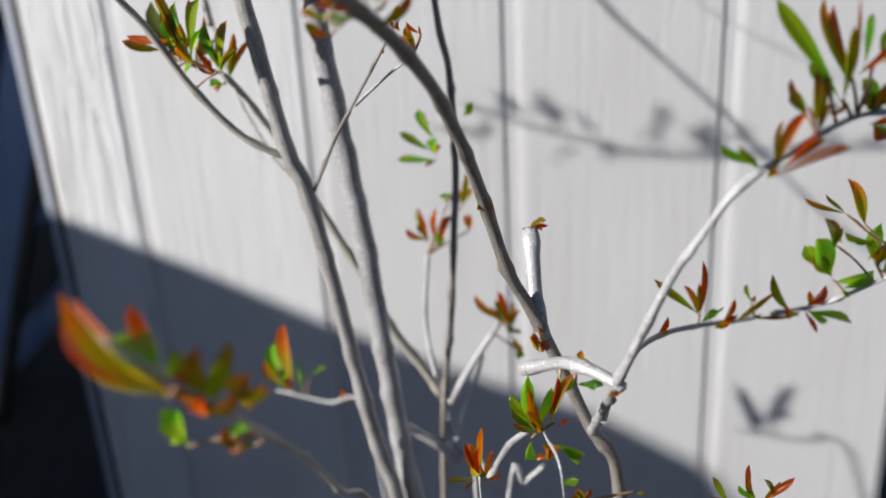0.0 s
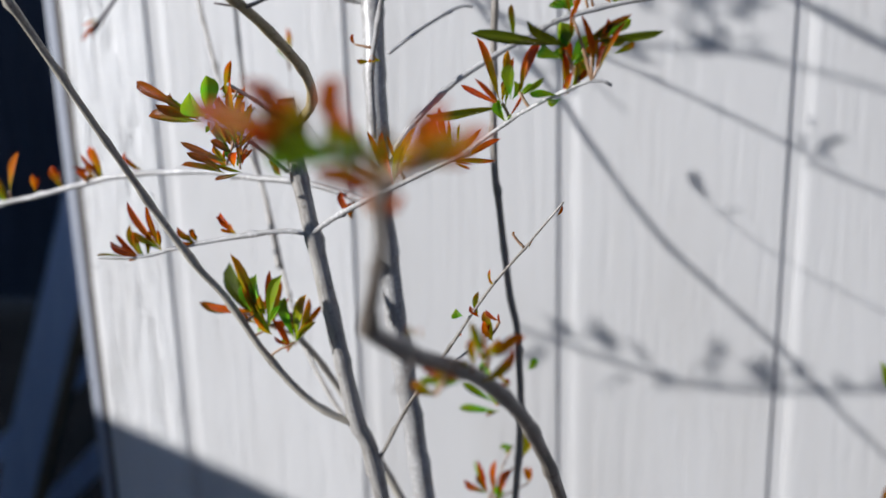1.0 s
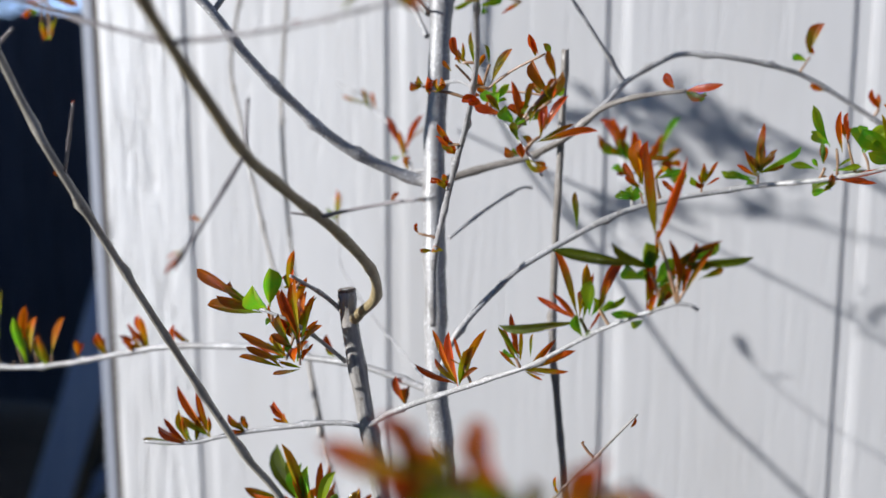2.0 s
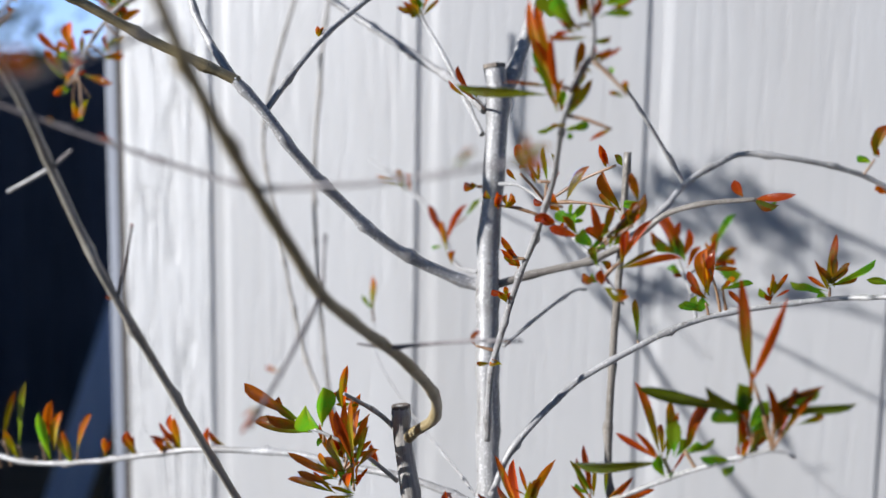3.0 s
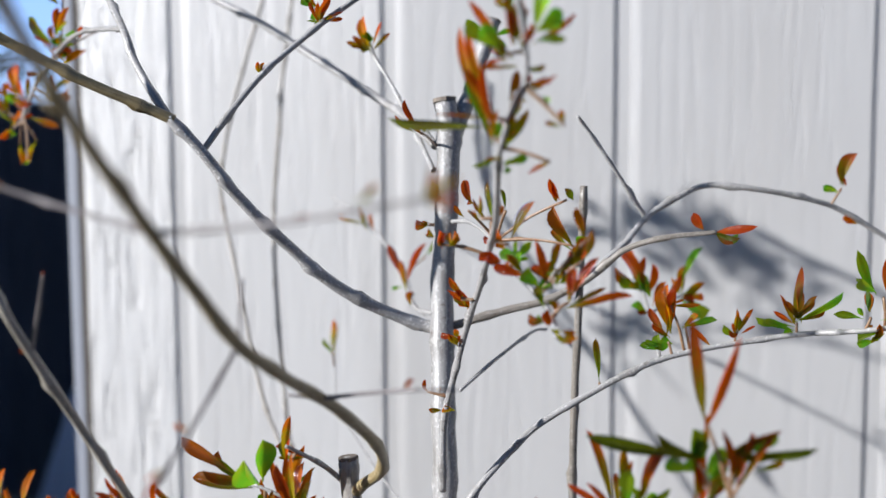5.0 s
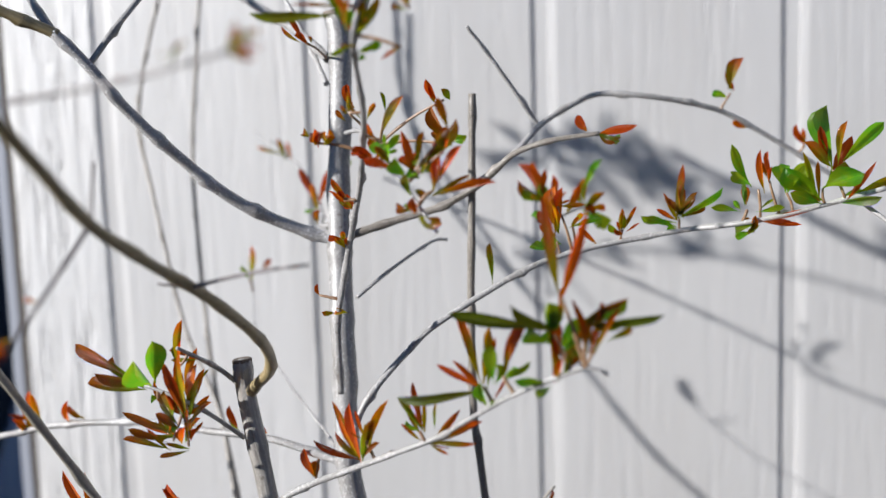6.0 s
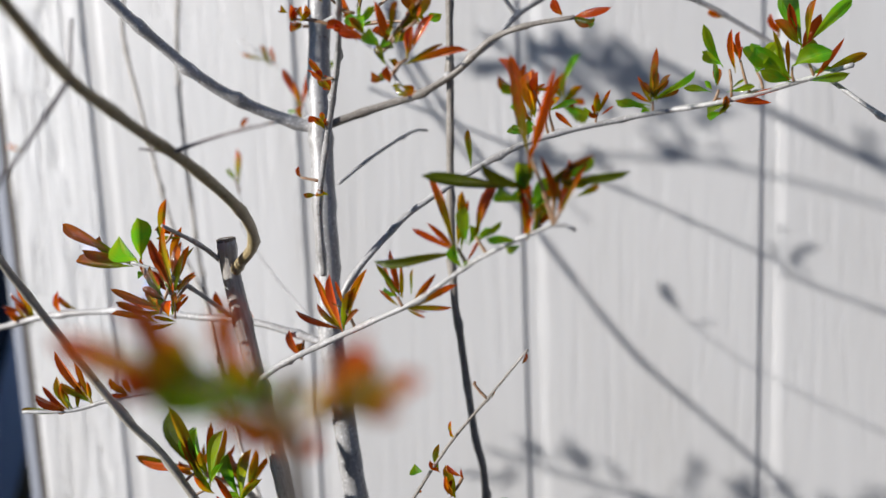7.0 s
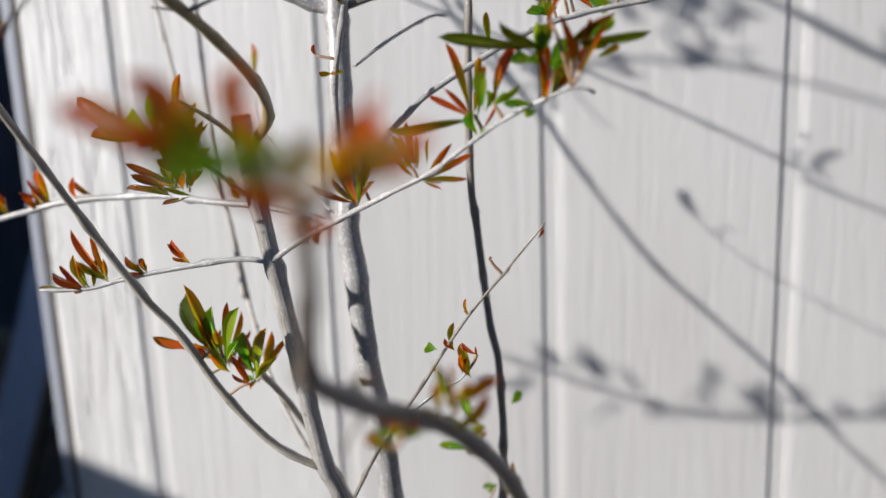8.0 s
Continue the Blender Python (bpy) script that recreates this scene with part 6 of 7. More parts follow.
leaf(Jw, "g", (-0.464, 0.664, 1.609), (-0.445, 0.661, 1.608), 5.7, False)
leaf(Jw, "o", (-0.461, 0.669, 1.599), (-0.451, 0.671, 1.602), 6.8, False)

leaf(Jw, "r", (-0.525, 0.710, 1.567), (-0.528, 0.712, 1.587), 5.0, False)
leaf(Jw, "o", (-0.507, 0.707, 1.565), (-0.489, 0.712, 1.559), 6.5, False)
leaf(Jw, "r", (-0.524, 0.709, 1.570), (-0.535, 0.708, 1.582), 7.0, False)

leaf(Jw, "r", (-0.524, 0.710, 1.558), (-0.511, 0.712, 1.573), 5.8, False)
leaf(Jw, "r", (-0.517, 0.703, 1.578), (-0.502, 0.700, 1.575), 7.3, False)
leaf(Jw, "o", (-0.521, 0.710, 1.560), (-0.536, 0.712, 1.577), 7.0, False)

leaf(Jw, "r", (-0.511, 0.701, 1.579), (-0.514, 0.708, 1.599), 7.2, False)
leaf(Jw, "r", (-0.520, 0.704, 1.578), (-0.538, 0.706, 1.592), 6.5, False)
leaf(Jw, "o", (-0.513, 0.704, 1.574), (-0.514, 0.707, 1.588), 6.5, False)

leaf(Jw, "r", (-0.526, 0.710, 1.564), (-0.509, 0.713, 1.566), 5.8, False)
leaf(Jw, "r", (-0.516, 0.709, 1.566), (-0.505, 0.711, 1.579), 6.6, False)
leaf(Jw, "a", (-0.459, 0.671, 1.594), (-0.443, 0.673, 1.604), 5.7, False)

leaf(Jw, "r", (-0.477, 0.693, 1.579), (-0.481, 0.693, 1.590), 5.6, False)
leaf(Jw, "o", (-0.482, 0.694, 1.577), (-0.465, 0.690, 1.578), 6.7, False)
leaf(Jw, "o", (-0.487, 0.696, 1.579), (-0.470, 0.700, 1.588), 6.8, False)
leaf(Jup, "r", (-0.544, 0.656, 1.664), (-0.525, 0.658, 1.655), 5.9)
leaf(Jup, "o", (-0.542, 0.653, 1.663), (-0.534, 0.652, 1.648), 6.5)
leaf(Jup, "r", (-0.540, 0.662, 1.675), (-0.528, 0.659, 1.658), 6.6)
leaf(Jup, "o", (-0.557, 0.680, 1.690), (-0.557, 0.676, 1.677), 7.5)
leaf(Jup, "g", (-0.561, 0.680, 1.685), (-0.543, 0.681, 1.694), 7.9)
leaf(Jup, "o", (-0.541, 0.660, 1.672), (-0.554, 0.657, 1.659), 7.3)
leaf(Jup, "g", (-0.545, 0.673, 1.684), (-0.529, 0.663, 1.712), 5.6)
leaf(Jup, "g", (-0.547, 0.676, 1.685), (-0.526, 0.684, 1.703), 6.7)
leaf(Jup, "g", (-0.556, 0.680, 1.683), (-0.539, 0.676, 1.702), 5.7)
leaf(Jup, "o", (-0.541, 0.667, 1.680), (-0.556, 0.663, 1.670), 7.0)
leaf(Jup, "r", (-0.535, 0.662, 1.679), (-0.547, 0.660, 1.673), 7.6)
leaf(Jup, "r", (-0.515, 0.640, 1.670), (-0.525, 0.649, 1.697), 5.3)
leaf(Jup, "a", (-0.555, 0.680, 1.686), (-0.535, 0.682, 1.690), 7.9)
leaf(Jup, "r", (-0.528, 0.653, 1.675), (-0.540, 0.657, 1.698), 5.8)
leaf(Jup, "o", (-0.519, 0.651, 1.680), (-0.496, 0.648, 1.670), 6.1)
leaf(Jup, "g", (-0.518, 0.642, 1.670), (-0.499, 0.636, 1.685), 6.3)
leaf(Jup, "r", (-0.552, 0.680, 1.689), (-0.527, 0.683, 1.687), 5.7)
leaf(Jup, "g", (-0.523, 0.642, 1.665), (-0.540, 0.639, 1.676), 6.4)
leaf(Jup, "r", (-0.516, 0.632, 1.659), (-0.501, 0.632, 1.661), 5.9)
leaf(Jup, "a", (-0.544, 0.664, 1.674), (-0.546, 0.667, 1.703), 5.6)
leaf(Jup, "g", (-0.530, 0.653, 1.673), (-0.508, 0.657, 1.673), 5.8)
leaf(Jup, "g", (-0.546, 0.658, 1.664), (-0.567, 0.663, 1.668), 5.9)
leaf(Il, "r", (-0.545, 0.630, 1.301), (-0.533, 0.633, 1.321), 7.4, False)
leaf(Il, "r", (-0.641, 0.645, 1.324), (-0.677, 0.651, 1.322), 6.6, False)
leaf(Il, "a", (-0.649, 0.648, 1.309), (-0.635, 0.643, 1.336), 6.4, False)
leaf(Il, "r", (-0.585, 0.637, 1.298), (-0.577, 0.631, 1.321), 7.6, False)
leaf(Jup, "a", (-0.571, 0.680, 1.682), (-0.598, 0.683, 1.704), 7.2)
leaf(Jup, "o", (-0.499, 0.636, 1.675), (-0.516, 0.636, 1.670), 7.5)
leaf(Jup, "o", (-0.511, 0.670, 1.683), (-0.492, 0.673, 1.692), 6.2)
leaf(Jup, "g", (-0.535, 0.660, 1.677), (-0.532, 0.657, 1.708), 7.9)
leaf(Jup, "a", (-0.525, 0.649, 1.672), (-0.517, 0.650, 1.667), 7.8)
leaf(Jup, "r", (-0.549, 0.671, 1.678), (-0.556, 0.669, 1.672), 7.1)
leaf(Jup, "r", (-0.509, 0.642, 1.677), (-0.526, 0.651, 1.715), 8.0)
leaf(Jup, "a", (-0.516, 0.670, 1.690), (-0.512, 0.661, 1.716), 8.7)
leaf(Jup, "g", (-0.529, 0.651, 1.672), (-0.513, 0.661, 1.693), 6.5)
leaf(Jup, "a", (-0.545, 0.673, 1.684), (-0.544, 0.671, 1.713), 6.4)
leaf(Jup, "o", (-0.497, 0.627, 1.666), (-0.473, 0.620, 1.671), 6.1)
leaf(Jup, "o", (-0.496, 0.627, 1.667), (-0.484, 0.628, 1.663), 5.8)
leaf(Jup, "r", (-0.548, 0.660, 1.665), (-0.575, 0.652, 1.681), 7.3)
leaf(Jup, "o", (-0.500, 0.638, 1.676), (-0.488, 0.642, 1.671), 8.2)
leaf(Jup, "a", (-0.516, 0.636, 1.663), (-0.526, 0.636, 1.652), 6.6)
leaf(Jup, "r", (-0.524, 0.670, 1.694), (-0.532, 0.660, 1.732), 7.7)
leaf(Jup, "a", (-0.520, 0.644, 1.671), (-0.498, 0.633, 1.698), 8.0)
leaf(Jup, "o", (-0.502, 0.627, 1.662), (-0.487, 0.623, 1.659), 6.2)
leaf(Jup, "r", (-0.563, 0.680, 1.679), (-0.558, 0.678, 1.709), 7.9)
leaf(Jup, "r", (-0.567, 0.680, 1.682), (-0.580, 0.680, 1.672), 7.2)
leaf(Jup, "r", (-0.560, 0.673, 1.671), (-0.548, 0.669, 1.655), 9.2)
leaf(Jup, "o", (-0.492, 0.621, 1.662), (-0.493, 0.630, 1.690), 6.1)
leaf(Jup, "g", (-0.544, 0.667, 1.678), (-0.534, 0.675, 1.708), 8.0)
leaf(Jup, "a", (-0.515, 0.651, 1.683), (-0.499, 0.652, 1.672), 8.8)
leaf(Jup, "r", (-0.505, 0.638, 1.673), (-0.534, 0.646, 1.698), 8.6)
leaf(Jup, "g", (-0.530, 0.662, 1.684), (-0.549, 0.655, 1.696), 9.0)
leaf(Jup, "r", (-0.516, 0.653, 1.685), (-0.528, 0.644, 1.709), 7.8)
leaf(Jup, "r", (-0.571, 0.680, 1.679), (-0.608, 0.688, 1.678), 9.0)
leaf(Jup, "o", (-0.520, 0.636, 1.661), (-0.539, 0.646, 1.699), 8.6)
leaf(Jup, "o", (-0.522, 0.640, 1.663), (-0.504, 0.639, 1.667), 6.0)
leaf(Cl2, "a", (-0.244, 0.500, 1.380), (-0.250, 0.498, 1.406), 4.8)
leaf(Cl2, "r", (-0.245, 0.500, 1.381), (-0.243, 0.496, 1.408), 4.3)
leaf(Cl2, "a", (-0.242, 0.502, 1.381), (-0.240, 0.509, 1.401), 4.3)
leaf(Cl2, "o", (-0.244, 0.502, 1.380), (-0.235, 0.504, 1.400), 4.0)
leaf(Cl2, "o", (-0.249, 0.502, 1.372), (-0.269, 0.495, 1.383), 4.6)
leaf(Cl2, "a", (-0.249, 0.505, 1.370), (-0.269, 0.506, 1.375), 4.3)
leaf(Cl2, "o", (-0.250, 0.505, 1.369), (-0.264, 0.500, 1.372), 3.5)
leaf(Cl2, "g", (-0.248, 0.497, 1.380), (-0.247, 0.498, 1.389), 5.1)
leaf(Cl2, "r", (-0.247, 0.507, 1.370), (-0.240, 0.508, 1.377), 4.6)
leaf(Cl2, "a", (-0.249, 0.500, 1.378), (-0.256, 0.499, 1.396), 4.0)
leaf(O, "o", (-0.240, 0.515, 1.276), (-0.258, 0.517, 1.316), 6.8)
leaf(O, "r", (-0.241, 0.515, 1.276), (-0.254, 0.519, 1.303), 5.5)
leaf(O, "g", (-0.241, 0.515, 1.284), (-0.247, 0.518, 1.306), 6.1)
leaf(O, "a", (-0.244, 0.515, 1.287), (-0.273, 0.515, 1.291), 5.5)
leaf(O, "g", (-0.240, 0.515, 1.279), (-0.226, 0.507, 1.310), 4.3)
leaf(O, "o", (-0.224, 0.515, 1.272), (-0.217, 0.518, 1.296), 4.9)
leaf(O, "g", (-0.225, 0.515, 1.273), (-0.226, 0.513, 1.296), 4.9)
leaf(O, "r", (-0.227, 0.515, 1.269), (-0.235, 0.513, 1.284), 4.3)
leaf(O, "o", (-0.238, 0.515, 1.275), (-0.245, 0.514, 1.292), 5.5)
shoot(Cl2, (-0.259, 0.495, 1.396), (-0.263, 0.495, 1.398), (-0.267, 0.495, 1.399))
shoot(Cl2, (-0.253, 0.495, 1.394), (-0.253, 0.495, 1.392), (-0.253, 0.495, 1.390))
shoot(Cl, (-0.242, 0.504, 1.408), (-0.244, 0.504, 1.405), (-0.247, 0.504, 1.402))
shoot(Cl, (-0.239, 0.502, 1.384), (-0.243, 0.507, 1.387), (-0.247, 0.511, 1.389))
shoot(Il, (-0.242, 0.495, 1.390), (-0.239, 0.490, 1.387), (-0.236, 0.485, 1.383))
shoot(Il, (-0.241, 0.497, 1.388), (-0.241, 0.491, 1.382), (-0.242, 0.485, 1.374))
shoot(Il, (-0.241, 0.497, 1.388), (-0.238, 0.491, 1.381), (-0.235, 0.485, 1.372))
shoot(Il, (-0.206, 0.574, 1.340), (-0.207, 0.574, 1.334), (-0.208, 0.573, 1.327))
shoot(Hr, (-0.153, 0.490, 1.367), (-0.155, 0.490, 1.372), (-0.157, 0.490, 1.376))
shoot(Hr, (-0.128, 0.477, 1.380), (-0.129, 0.477, 1.382), (-0.130, 0.477, 1.384))
shoot(Hr, (-0.097, 0.459, 1.401), (-0.098, 0.459, 1.404), (-0.100, 0.458, 1.408))
shoot(Hr, (-0.087, 0.453, 1.406), (-0.090, 0.454, 1.410), (-0.092, 0.455, 1.413))
shoot(Hr, (-0.066, 0.447, 1.417), (-0.069, 0.447, 1.425), (-0.072, 0.447, 1.431))
shoot(Hr, (-0.066, 0.447, 1.417), (-0.068, 0.447, 1.421), (-0.070, 0.447, 1.425))
shoot(Hr, (-0.061, 0.445, 1.419), (-0.065, 0.446, 1.433), (-0.069, 0.447, 1.444))
shoot(Hr, (-0.061, 0.445, 1.419), (-0.059, 0.445, 1.423), (-0.057, 0.445, 1.426))
shoot(Hr, (-0.061, 0.445, 1.419), (-0.061, 0.445, 1.427), (-0.061, 0.445, 1.434))
shoot(K, (-0.166, 0.525, 1.475), (-0.169, 0.525, 1.475), (-0.172, 0.525, 1.475))
shoot(K, (-0.184, 0.551, 1.425), (-0.189, 0.551, 1.426), (-0.194, 0.551, 1.427))
shoot(K, (-0.156, 0.500, 1.497), (-0.166, 0.500, 1.500), (-0.175, 0.500, 1.501))
shoot(K, (-0.149, 0.480, 1.513), (-0.152, 0.480, 1.513), (-0.155, 0.480, 1.513))
shoot(Kb, (-0.153, 0.492, 1.504), (-0.150, 0.492, 1.503), (-0.146, 0.492, 1.502))
shoot(Kb, (-0.144, 0.485, 1.493), (-0.143, 0.485, 1.495), (-0.141, 0.485, 1.496))
shoot(Kb, (-0.132, 0.475, 1.484), (-0.129, 0.475, 1.487), (-0.126, 0.475, 1.490))
shoot(Kb, (-0.126, 0.471, 1.476), (-0.123, 0.471, 1.480), (-0.120, 0.472, 1.482))
shoot(Kb, (-0.154, 0.494, 1.502), (-0.154, 0.497, 1.507), (-0.154, 0.500, 1.511))
shoot(Kb, (-0.132, 0.475, 1.484), (-0.123, 0.475, 1.495), (-0.114, 0.475, 1.505))
shoot(Kb, (-0.132, 0.475, 1.484), (-0.124, 0.475, 1.491), (-0.116, 0.475, 1.497))
shoot(Jr, (-0.116, 0.593, 1.423), (-0.117, 0.599, 1.423), (-0.118, 0.606, 1.423))
shoot(rb, (-0.082, 0.601, 1.438), (-0.083, 0.601, 1.443), (-0.084, 0.601, 1.446))
shoot(rb, (-0.073, 0.603, 1.441), (-0.075, 0.603, 1.449), (-0.076, 0.603, 1.455))
shoot(rb, (-0.023, 0.610, 1.450), (-0.023, 0.610, 1.453), (-0.023, 0.610, 1.456))
shoot(rb, (0.015, 0.599, 1.456), (0.015, 0.599, 1.464), (0.014, 0.599, 1.471))
shoot(rb, (0.006, 0.601, 1.454), (0.008, 0.600, 1.458), (0.009, 0.600, 1.461))
shoot(rb, (0.030, 0.598, 1.460), (0.029, 0.598, 1.465), (0.027, 0.598, 1.469))
shoot(rb, (0.024, 0.598, 1.458), (0.021, 0.598, 1.467), (0.019, 0.598, 1.475))
shoot(rb, (0.012, 0.600, 1.455), (0.012, 0.600, 1.453), (0.012, 0.600, 1.450))
shoot(rb, (0.053, 0.593, 1.466), (0.050, 0.594, 1.474), (0.047, 0.594, 1.481))
shoot(rb, (0.044, 0.595, 1.464), (0.043, 0.595, 1.467), (0.043, 0.595, 1.471))
shoot(Jend, (0.002, 0.694, 1.509), (0.005, 0.695, 1.514), (0.008, 0.695, 1.519))
shoot(Jend, (0.047, 0.711, 1.483), (0.049, 0.711, 1.485), (0.051, 0.711, 1.488))
shoot(K, (-0.137, 0.438, 1.549), (-0.141, 0.438, 1.550), (-0.144, 0.438, 1.551))
shoot(K, (-0.140, 0.440, 1.540), (-0.131, 0.439, 1.538), (-0.123, 0.438, 1.535))
shoot(K, (-0.130, 0.427, 1.571), (-0.133, 0.427, 1.571), (-0.136, 0.427, 1.570))
shoot(K, (-0.131, 0.432, 1.560), (-0.124, 0.430, 1.554), (-0.117, 0.428, 1.547))
shoot(K, (-0.131, 0.432, 1.560), (-0.127, 0.432, 1.557), (-0.123, 0.432, 1.554))
shoot(Kb, (-0.161, 0.550, 1.499), (-0.167, 0.545, 1.507), (-0.172, 0.540, 1.513))
shoot(Kb, (-0.171, 0.535, 1.464), (-0.171, 0.538, 1.467), (-0.172, 0.540, 1.469))
shoot(Kb, (-0.161, 0.550, 1.499), (-0.158, 0.545, 1.507), (-0.155, 0.540, 1.513))
shoot(Kb, (-0.161, 0.550, 1.499), (-0.145, 0.545, 1.510), (-0.128, 0.540, 1.518))
shoot(Kb, (-0.161, 0.550, 1.499), (-0.143, 0.545, 1.500), (-0.125, 0.540, 1.498))
shoot(rb, (-0.076, 0.603, 1.440), (-0.079, 0.601, 1.453), (-0.083, 0.600, 1.464))
shoot(rb, (-0.052, 0.607, 1.445), (-0.052, 0.607, 1.448), (-0.051, 0.607, 1.451))
shoot(Kc, (-0.204, 0.613, 1.543), (-0.204, 0.597, 1.547), (-0.204, 0.580, 1.549))
shoot(Kc, (-0.198, 0.609, 1.502), (-0.202, 0.607, 1.502), (-0.206, 0.606, 1.502))
shoot(Y13, (-0.253, 0.582, 1.605), (-0.256, 0.582, 1.608), (-0.258, 0.582, 1.611))
shoot(Bk, (-0.257, 0.745, 1.460), (-0.250, 0.746, 1.466), (-0.243, 0.748, 1.472))
shoot(Bk, (-0.309, 0.752, 1.395), (-0.308, 0.747, 1.401), (-0.307, 0.742, 1.407))
shoot(Jw, (-0.455, 0.664, 1.603), (-0.457, 0.663, 1.606), (-0.459, 0.662, 1.609))
shoot(Jw, (-0.458, 0.666, 1.602), (-0.456, 0.666, 1.600), (-0.454, 0.666, 1.598))
shoot(Jw, (-0.455, 0.664, 1.603), (-0.448, 0.677, 1.612), (-0.440, 0.690, 1.620))
shoot(Jw, (-0.503, 0.701, 1.574), (-0.506, 0.701, 1.577), (-0.509, 0.700, 1.579))
shoot(Jw, (-0.515, 0.710, 1.564), (-0.520, 0.710, 1.566), (-0.525, 0.710, 1.568))
shoot(Jw, (-0.511, 0.707, 1.567), (-0.514, 0.706, 1.572), (-0.516, 0.704, 1.575))
shoot(Jw, (-0.515, 0.710, 1.564), (-0.518, 0.710, 1.561), (-0.522, 0.710, 1.558))
shoot(Jw, (-0.493, 0.694, 1.584), (-0.487, 0.695, 1.581), (-0.482, 0.695, 1.577))
shoot(Jw, (-0.515, 0.710, 1.564), (-0.509, 0.710, 1.557), (-0.504, 0.710, 1.550))
shoot(Jw, (-0.511, 0.707, 1.567), (-0.504, 0.699, 1.553), (-0.498, 0.690, 1.537))
shoot(Jw, (-0.515, 0.710, 1.564), (-0.516, 0.710, 1.556), (-0.517, 0.710, 1.548))
shoot(Jw, (-0.497, 0.697, 1.580), (-0.494, 0.698, 1.578), (-0.492, 0.699, 1.575))
shoot(Il, (-0.522, 0.625, 1.309), (-0.525, 0.626, 1.315), (-0.528, 0.626, 1.320))
shoot(Il, (-0.505, 0.622, 1.314), (-0.505, 0.622, 1.320), (-0.506, 0.622, 1.326))
shoot(Il, (-0.484, 0.618, 1.318), (-0.486, 0.619, 1.325), (-0.488, 0.619, 1.331))
shoot(Il, (-0.472, 0.616, 1.320), (-0.472, 0.616, 1.325), (-0.473, 0.616, 1.329))
shoot(Il, (-0.514, 0.624, 1.311), (-0.515, 0.624, 1.315), (-0.516, 0.624, 1.318))
shoot(Il, (-0.412, 0.604, 1.334), (-0.413, 0.604, 1.337), (-0.414, 0.604, 1.340))
shoot(Il, (-0.382, 0.598, 1.341), (-0.384, 0.599, 1.344), (-0.386, 0.599, 1.348))
shoot(Etw1, (-0.330, 0.370, 1.561), (-0.334, 0.385, 1.569), (-0.339, 0.400, 1.575))
shoot(Nup, (-0.083, 0.215, 1.424), (-0.092, 0.213, 1.429), (-0.101, 0.212, 1.432))
shoot(Nup, (-0.083, 0.215, 1.424), (-0.086, 0.214, 1.427), (-0.088, 0.213, 1.430))
shoot(Nup, (-0.083, 0.215, 1.424), (-0.080, 0.214, 1.425), (-0.077, 0.214, 1.427))
shoot(Nup, (-0.085, 0.220, 1.420), (-0.081, 0.223, 1.423), (-0.077, 0.225, 1.424))
shoot(Nup, (-0.086, 0.223, 1.418), (-0.091, 0.224, 1.422), (-0.095, 0.225, 1.425))
shoot(N, (-0.086, 0.328, 1.338), (-0.085, 0.330, 1.338), (-0.084, 0.334, 1.340))
shoot(N, (-0.044, 0.459, 1.144), (-0.046, 0.459, 1.142), (-0.048, 0.459, 1.140))
shoot(P2, (0.073, 0.375, 1.288), (0.071, 0.375, 1.292), (0.069, 0.375, 1.295))
shoot(P2, (0.060, 0.364, 1.285), (0.058, 0.364, 1.289), (0.056, 0.364, 1.292))
shoot(P2, (0.067, 0.370, 1.287), (0.065, 0.370, 1.294), (0.063, 0.370, 1.300))
shoot(P2, (0.075, 0.378, 1.288), (0.074, 0.378, 1.295), (0.072, 0.378, 1.302))
shoot(P2, (0.075, 0.378, 1.288), (0.077, 0.376, 1.298), (0.078, 0.375, 1.307))
shoot(Q, (0.034, 0.538, 1.117), (0.034, 0.539, 1.119), (0.035, 0.541, 1.122))
shoot(Q, (0.069, 0.572, 1.106), (0.067, 0.572, 1.112), (0.066, 0.572, 1.116))
shoot(Q, (0.092, 0.574, 1.111), (0.093, 0.574, 1.109), (0.093, 0.574, 1.107))
shoot(Q, (0.118, 0.568, 1.125), (0.114, 0.569, 1.130), (0.110, 0.569, 1.134))
shoot(Q, (0.131, 0.563, 1.136), (0.119, 0.557, 1.151), (0.107, 0.550, 1.163))
shoot(Q, (0.144, 0.558, 1.147), (0.127, 0.554, 1.166), (0.110, 0.550, 1.182))
shoot(Q, (0.146, 0.557, 1.149), (0.133, 0.553, 1.163), (0.120, 0.550, 1.176))
shoot(Q, (0.142, 0.559, 1.145), (0.135, 0.560, 1.154), (0.129, 0.560, 1.161))
shoot(Q, (0.135, 0.561, 1.139), (0.133, 0.562, 1.144), (0.130, 0.562, 1.149))
shoot(Q, (0.138, 0.560, 1.141), (0.136, 0.561, 1.143), (0.134, 0.561, 1.144))
shoot(Q, (0.118, 0.568, 1.125), (0.116, 0.568, 1.127), (0.115, 0.568, 1.129))
shoot(lw1, (-0.148, 0.657, 1.103), (-0.146, 0.657, 1.107), (-0.145, 0.657, 1.110))
shoot(lw1, (-0.148, 0.657, 1.103), (-0.143, 0.657, 1.108), (-0.138, 0.657, 1.112))
shoot(lw1, (-0.148, 0.657, 1.103), (-0.136, 0.663, 1.121), (-0.123, 0.670, 1.137))
shoot(lw1, (-0.148, 0.657, 1.103), (-0.139, 0.663, 1.125), (-0.131, 0.670, 1.144))
shoot(lw1, (-0.148, 0.657, 1.103), (-0.134, 0.663, 1.110), (-0.120, 0.670, 1.116))
shoot(lw3, (-0.096, 0.645, 1.057), (-0.093, 0.645, 1.057), (-0.090, 0.645, 1.057))
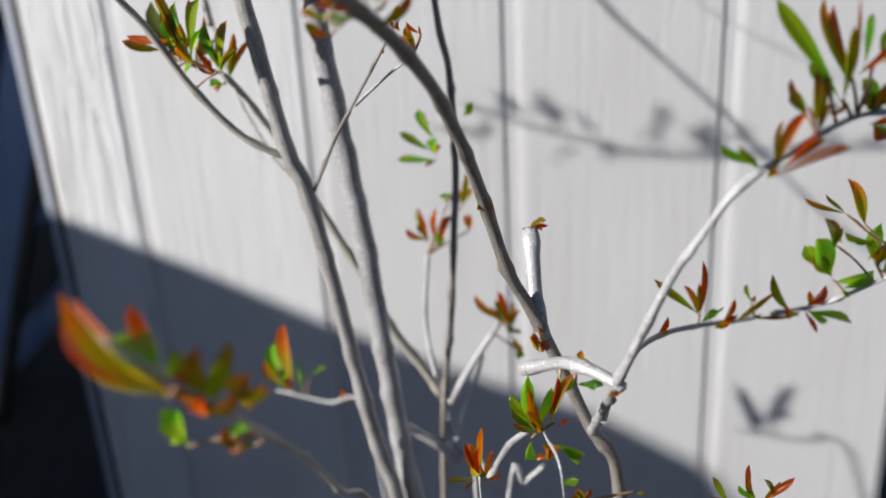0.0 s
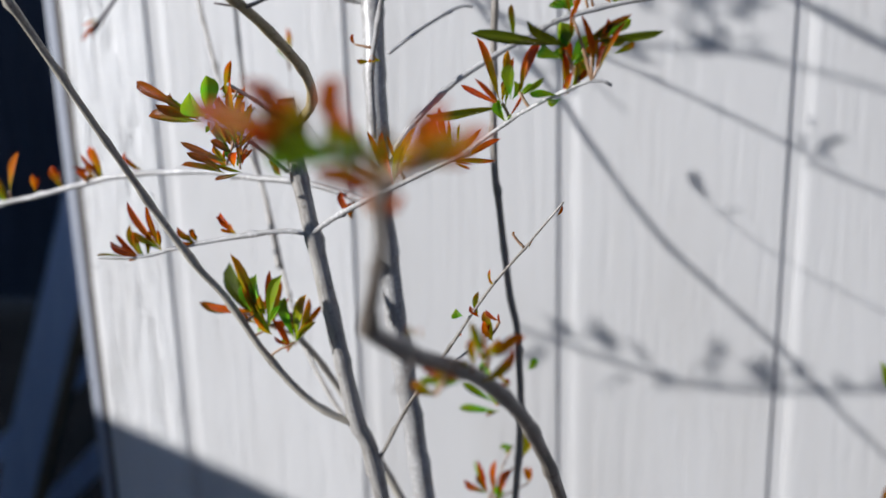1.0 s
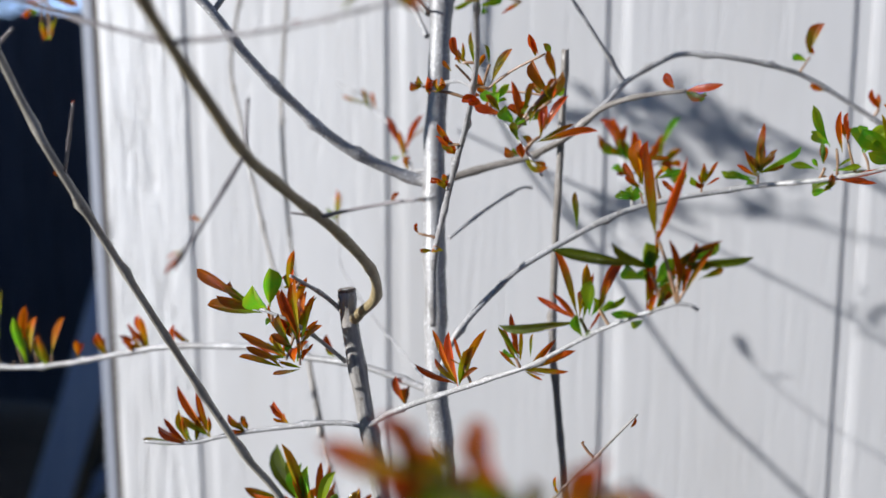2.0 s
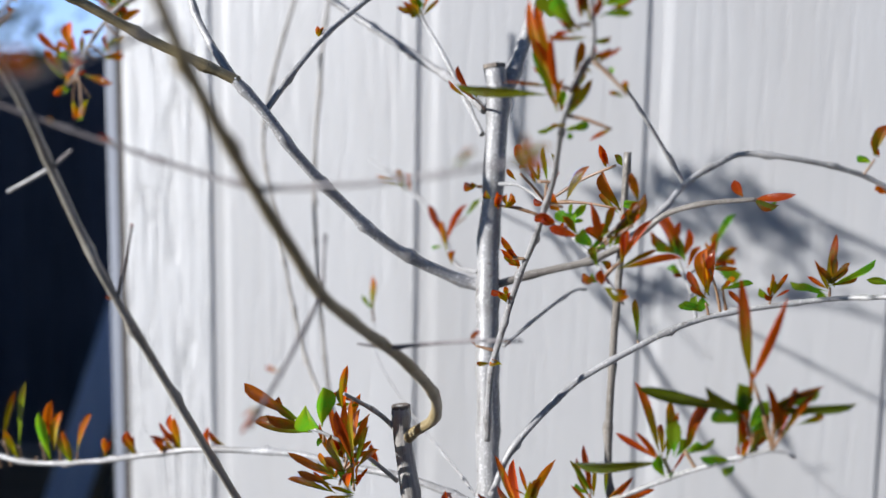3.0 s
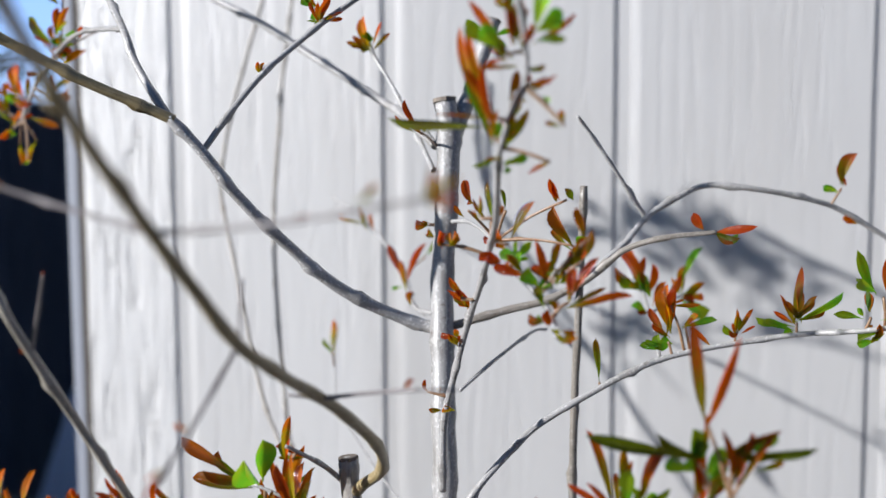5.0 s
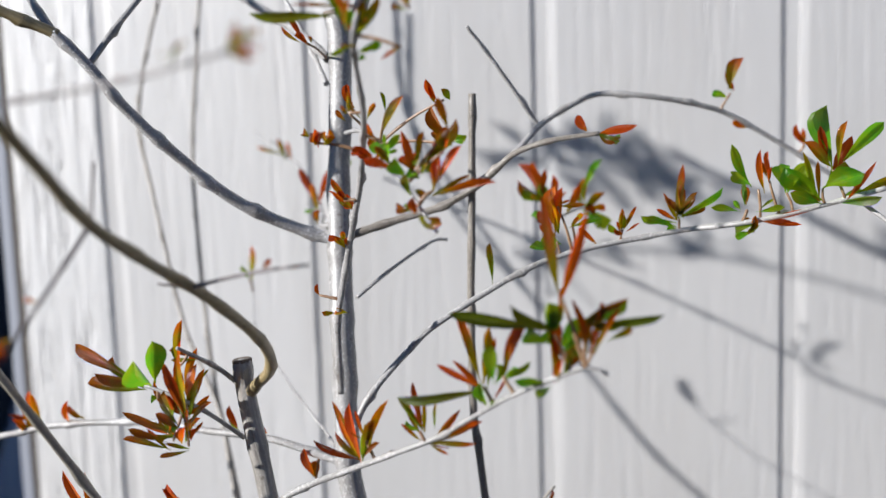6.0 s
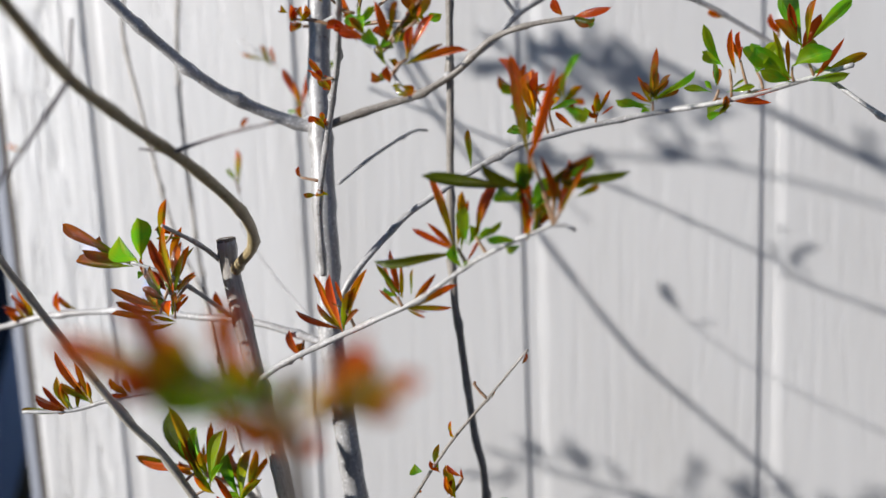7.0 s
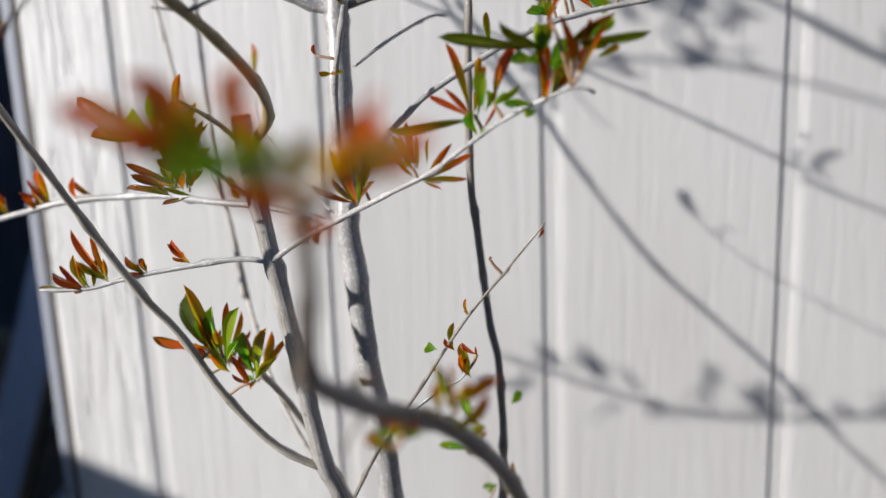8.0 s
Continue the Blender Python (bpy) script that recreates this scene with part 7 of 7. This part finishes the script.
shoot(lw3, (-0.096, 0.645, 1.057), (-0.089, 0.645, 1.053), (-0.082, 0.645, 1.049))
shoot(lw3, (-0.101, 0.642, 1.050), (-0.090, 0.642, 1.042), (-0.079, 0.643, 1.033))
shoot(Pst, (-0.025, 0.381, 1.178), (-0.025, 0.380, 1.174), (-0.025, 0.379, 1.170))
shoot(Pst, (-0.008, 0.373, 1.175), (-0.010, 0.371, 1.173), (-0.011, 0.370, 1.171))
shoot(lo3, (-0.039, 0.380, 1.146), (-0.042, 0.380, 1.144), (-0.044, 0.379, 1.142))
shoot(lo3, (-0.039, 0.380, 1.146), (-0.037, 0.380, 1.148), (-0.034, 0.380, 1.150))
shoot(lo3, (-0.032, 0.387, 1.175), (-0.032, 0.384, 1.170), (-0.032, 0.380, 1.164))
shoot(lo3, (-0.035, 0.373, 1.137), (-0.038, 0.373, 1.136), (-0.041, 0.373, 1.135))
shoot(lo3, (-0.028, 0.360, 1.120), (-0.025, 0.360, 1.122), (-0.021, 0.360, 1.124))
shoot(lo3, (-0.028, 0.360, 1.120), (-0.014, 0.365, 1.123), (0.001, 0.370, 1.124))
shoot(lo5, (0.058, 0.450, 1.062), (0.053, 0.450, 1.062), (0.048, 0.450, 1.061))
shoot(lo5, (0.058, 0.450, 1.062), (0.063, 0.450, 1.064), (0.068, 0.450, 1.065))
shoot(S, (-0.123, 0.225, 1.257), (-0.124, 0.225, 1.255), (-0.126, 0.225, 1.253))
shoot(S, (-0.118, 0.234, 1.246), (-0.120, 0.233, 1.245), (-0.122, 0.233, 1.244))
shoot(S, (-0.112, 0.256, 1.220), (-0.114, 0.255, 1.219), (-0.116, 0.254, 1.218))
shoot(S, (-0.113, 0.252, 1.225), (-0.116, 0.250, 1.223), (-0.119, 0.248, 1.222))
shoot(S, (-0.113, 0.252, 1.225), (-0.125, 0.251, 1.222), (-0.137, 0.250, 1.219))
shoot(R2, (-0.278, 0.697, 0.954), (-0.277, 0.697, 0.959), (-0.277, 0.697, 0.964))
shoot(R2, (-0.269, 0.695, 0.954), (-0.269, 0.695, 0.957), (-0.269, 0.695, 0.960))
shoot(R2, (-0.265, 0.694, 0.954), (-0.264, 0.694, 0.963), (-0.263, 0.695, 0.972))
shoot(F, (-0.243, 0.560, 1.259), (-0.252, 0.560, 1.262), (-0.261, 0.560, 1.264))
shoot(F, (-0.243, 0.560, 1.259), (-0.253, 0.555, 1.265), (-0.262, 0.550, 1.270))
shoot(F, (-0.243, 0.560, 1.259), (-0.258, 0.555, 1.268), (-0.272, 0.550, 1.275))
shoot(F, (-0.243, 0.560, 1.259), (-0.248, 0.560, 1.260), (-0.252, 0.560, 1.260))
shoot(F, (-0.241, 0.564, 1.254), (-0.243, 0.564, 1.253), (-0.244, 0.564, 1.251))
shoot(O, (-0.096, 0.495, 1.334), (-0.099, 0.495, 1.337), (-0.102, 0.495, 1.341))
shoot(O, (-0.116, 0.515, 1.282), (-0.117, 0.513, 1.282), (-0.117, 0.510, 1.281))
shoot(O, (-0.116, 0.515, 1.282), (-0.113, 0.511, 1.287), (-0.111, 0.507, 1.292))
shoot(N, (-0.087, 0.323, 1.340), (-0.095, 0.323, 1.336), (-0.102, 0.323, 1.330))
shoot(N, (-0.089, 0.306, 1.349), (-0.092, 0.304, 1.345), (-0.095, 0.301, 1.340))
shoot(Jw, (-0.451, 0.660, 1.605), (-0.453, 0.665, 1.621), (-0.455, 0.670, 1.636))
shoot(Il, (-0.531, 0.627, 1.307), (-0.535, 0.627, 1.316), (-0.540, 0.628, 1.325))
shoot(Il, (-0.459, 0.614, 1.322), (-0.459, 0.614, 1.326), (-0.459, 0.614, 1.329))
shoot(Il, (-0.528, 0.626, 1.307), (-0.530, 0.627, 1.311), (-0.533, 0.627, 1.313))
shoot(Il, (-0.493, 0.620, 1.316), (-0.492, 0.619, 1.319), (-0.491, 0.619, 1.321))
shoot(Il, (-0.465, 0.615, 1.321), (-0.466, 0.615, 1.323), (-0.467, 0.615, 1.326))
shoot(Il, (-0.514, 0.624, 1.311), (-0.516, 0.624, 1.320), (-0.519, 0.624, 1.328))
shoot(Jw, (-0.447, 0.656, 1.605), (-0.447, 0.654, 1.609), (-0.448, 0.653, 1.613))
shoot(Jw, (-0.460, 0.667, 1.601), (-0.463, 0.667, 1.605), (-0.467, 0.666, 1.608))
shoot(Jw, (-0.462, 0.669, 1.600), (-0.460, 0.670, 1.597), (-0.459, 0.671, 1.594))
shoot(Jw, (-0.469, 0.675, 1.597), (-0.465, 0.677, 1.592), (-0.462, 0.679, 1.587))
shoot(Il, (-0.584, 0.637, 1.293), (-0.584, 0.636, 1.296), (-0.583, 0.636, 1.299))
shoot(Cl2, (-0.239, 0.502, 1.384), (-0.242, 0.501, 1.382), (-0.245, 0.500, 1.380))
shoot(Cl2, (-0.238, 0.505, 1.382), (-0.243, 0.505, 1.377), (-0.249, 0.505, 1.371))
shoot(O, (-0.248, 0.514, 1.274), (-0.244, 0.514, 1.276), (-0.240, 0.515, 1.278))
shoot(O, (-0.251, 0.512, 1.282), (-0.248, 0.513, 1.285), (-0.244, 0.515, 1.287))
shoot(O, (-0.241, 0.518, 1.261), (-0.233, 0.516, 1.267), (-0.225, 0.515, 1.271))
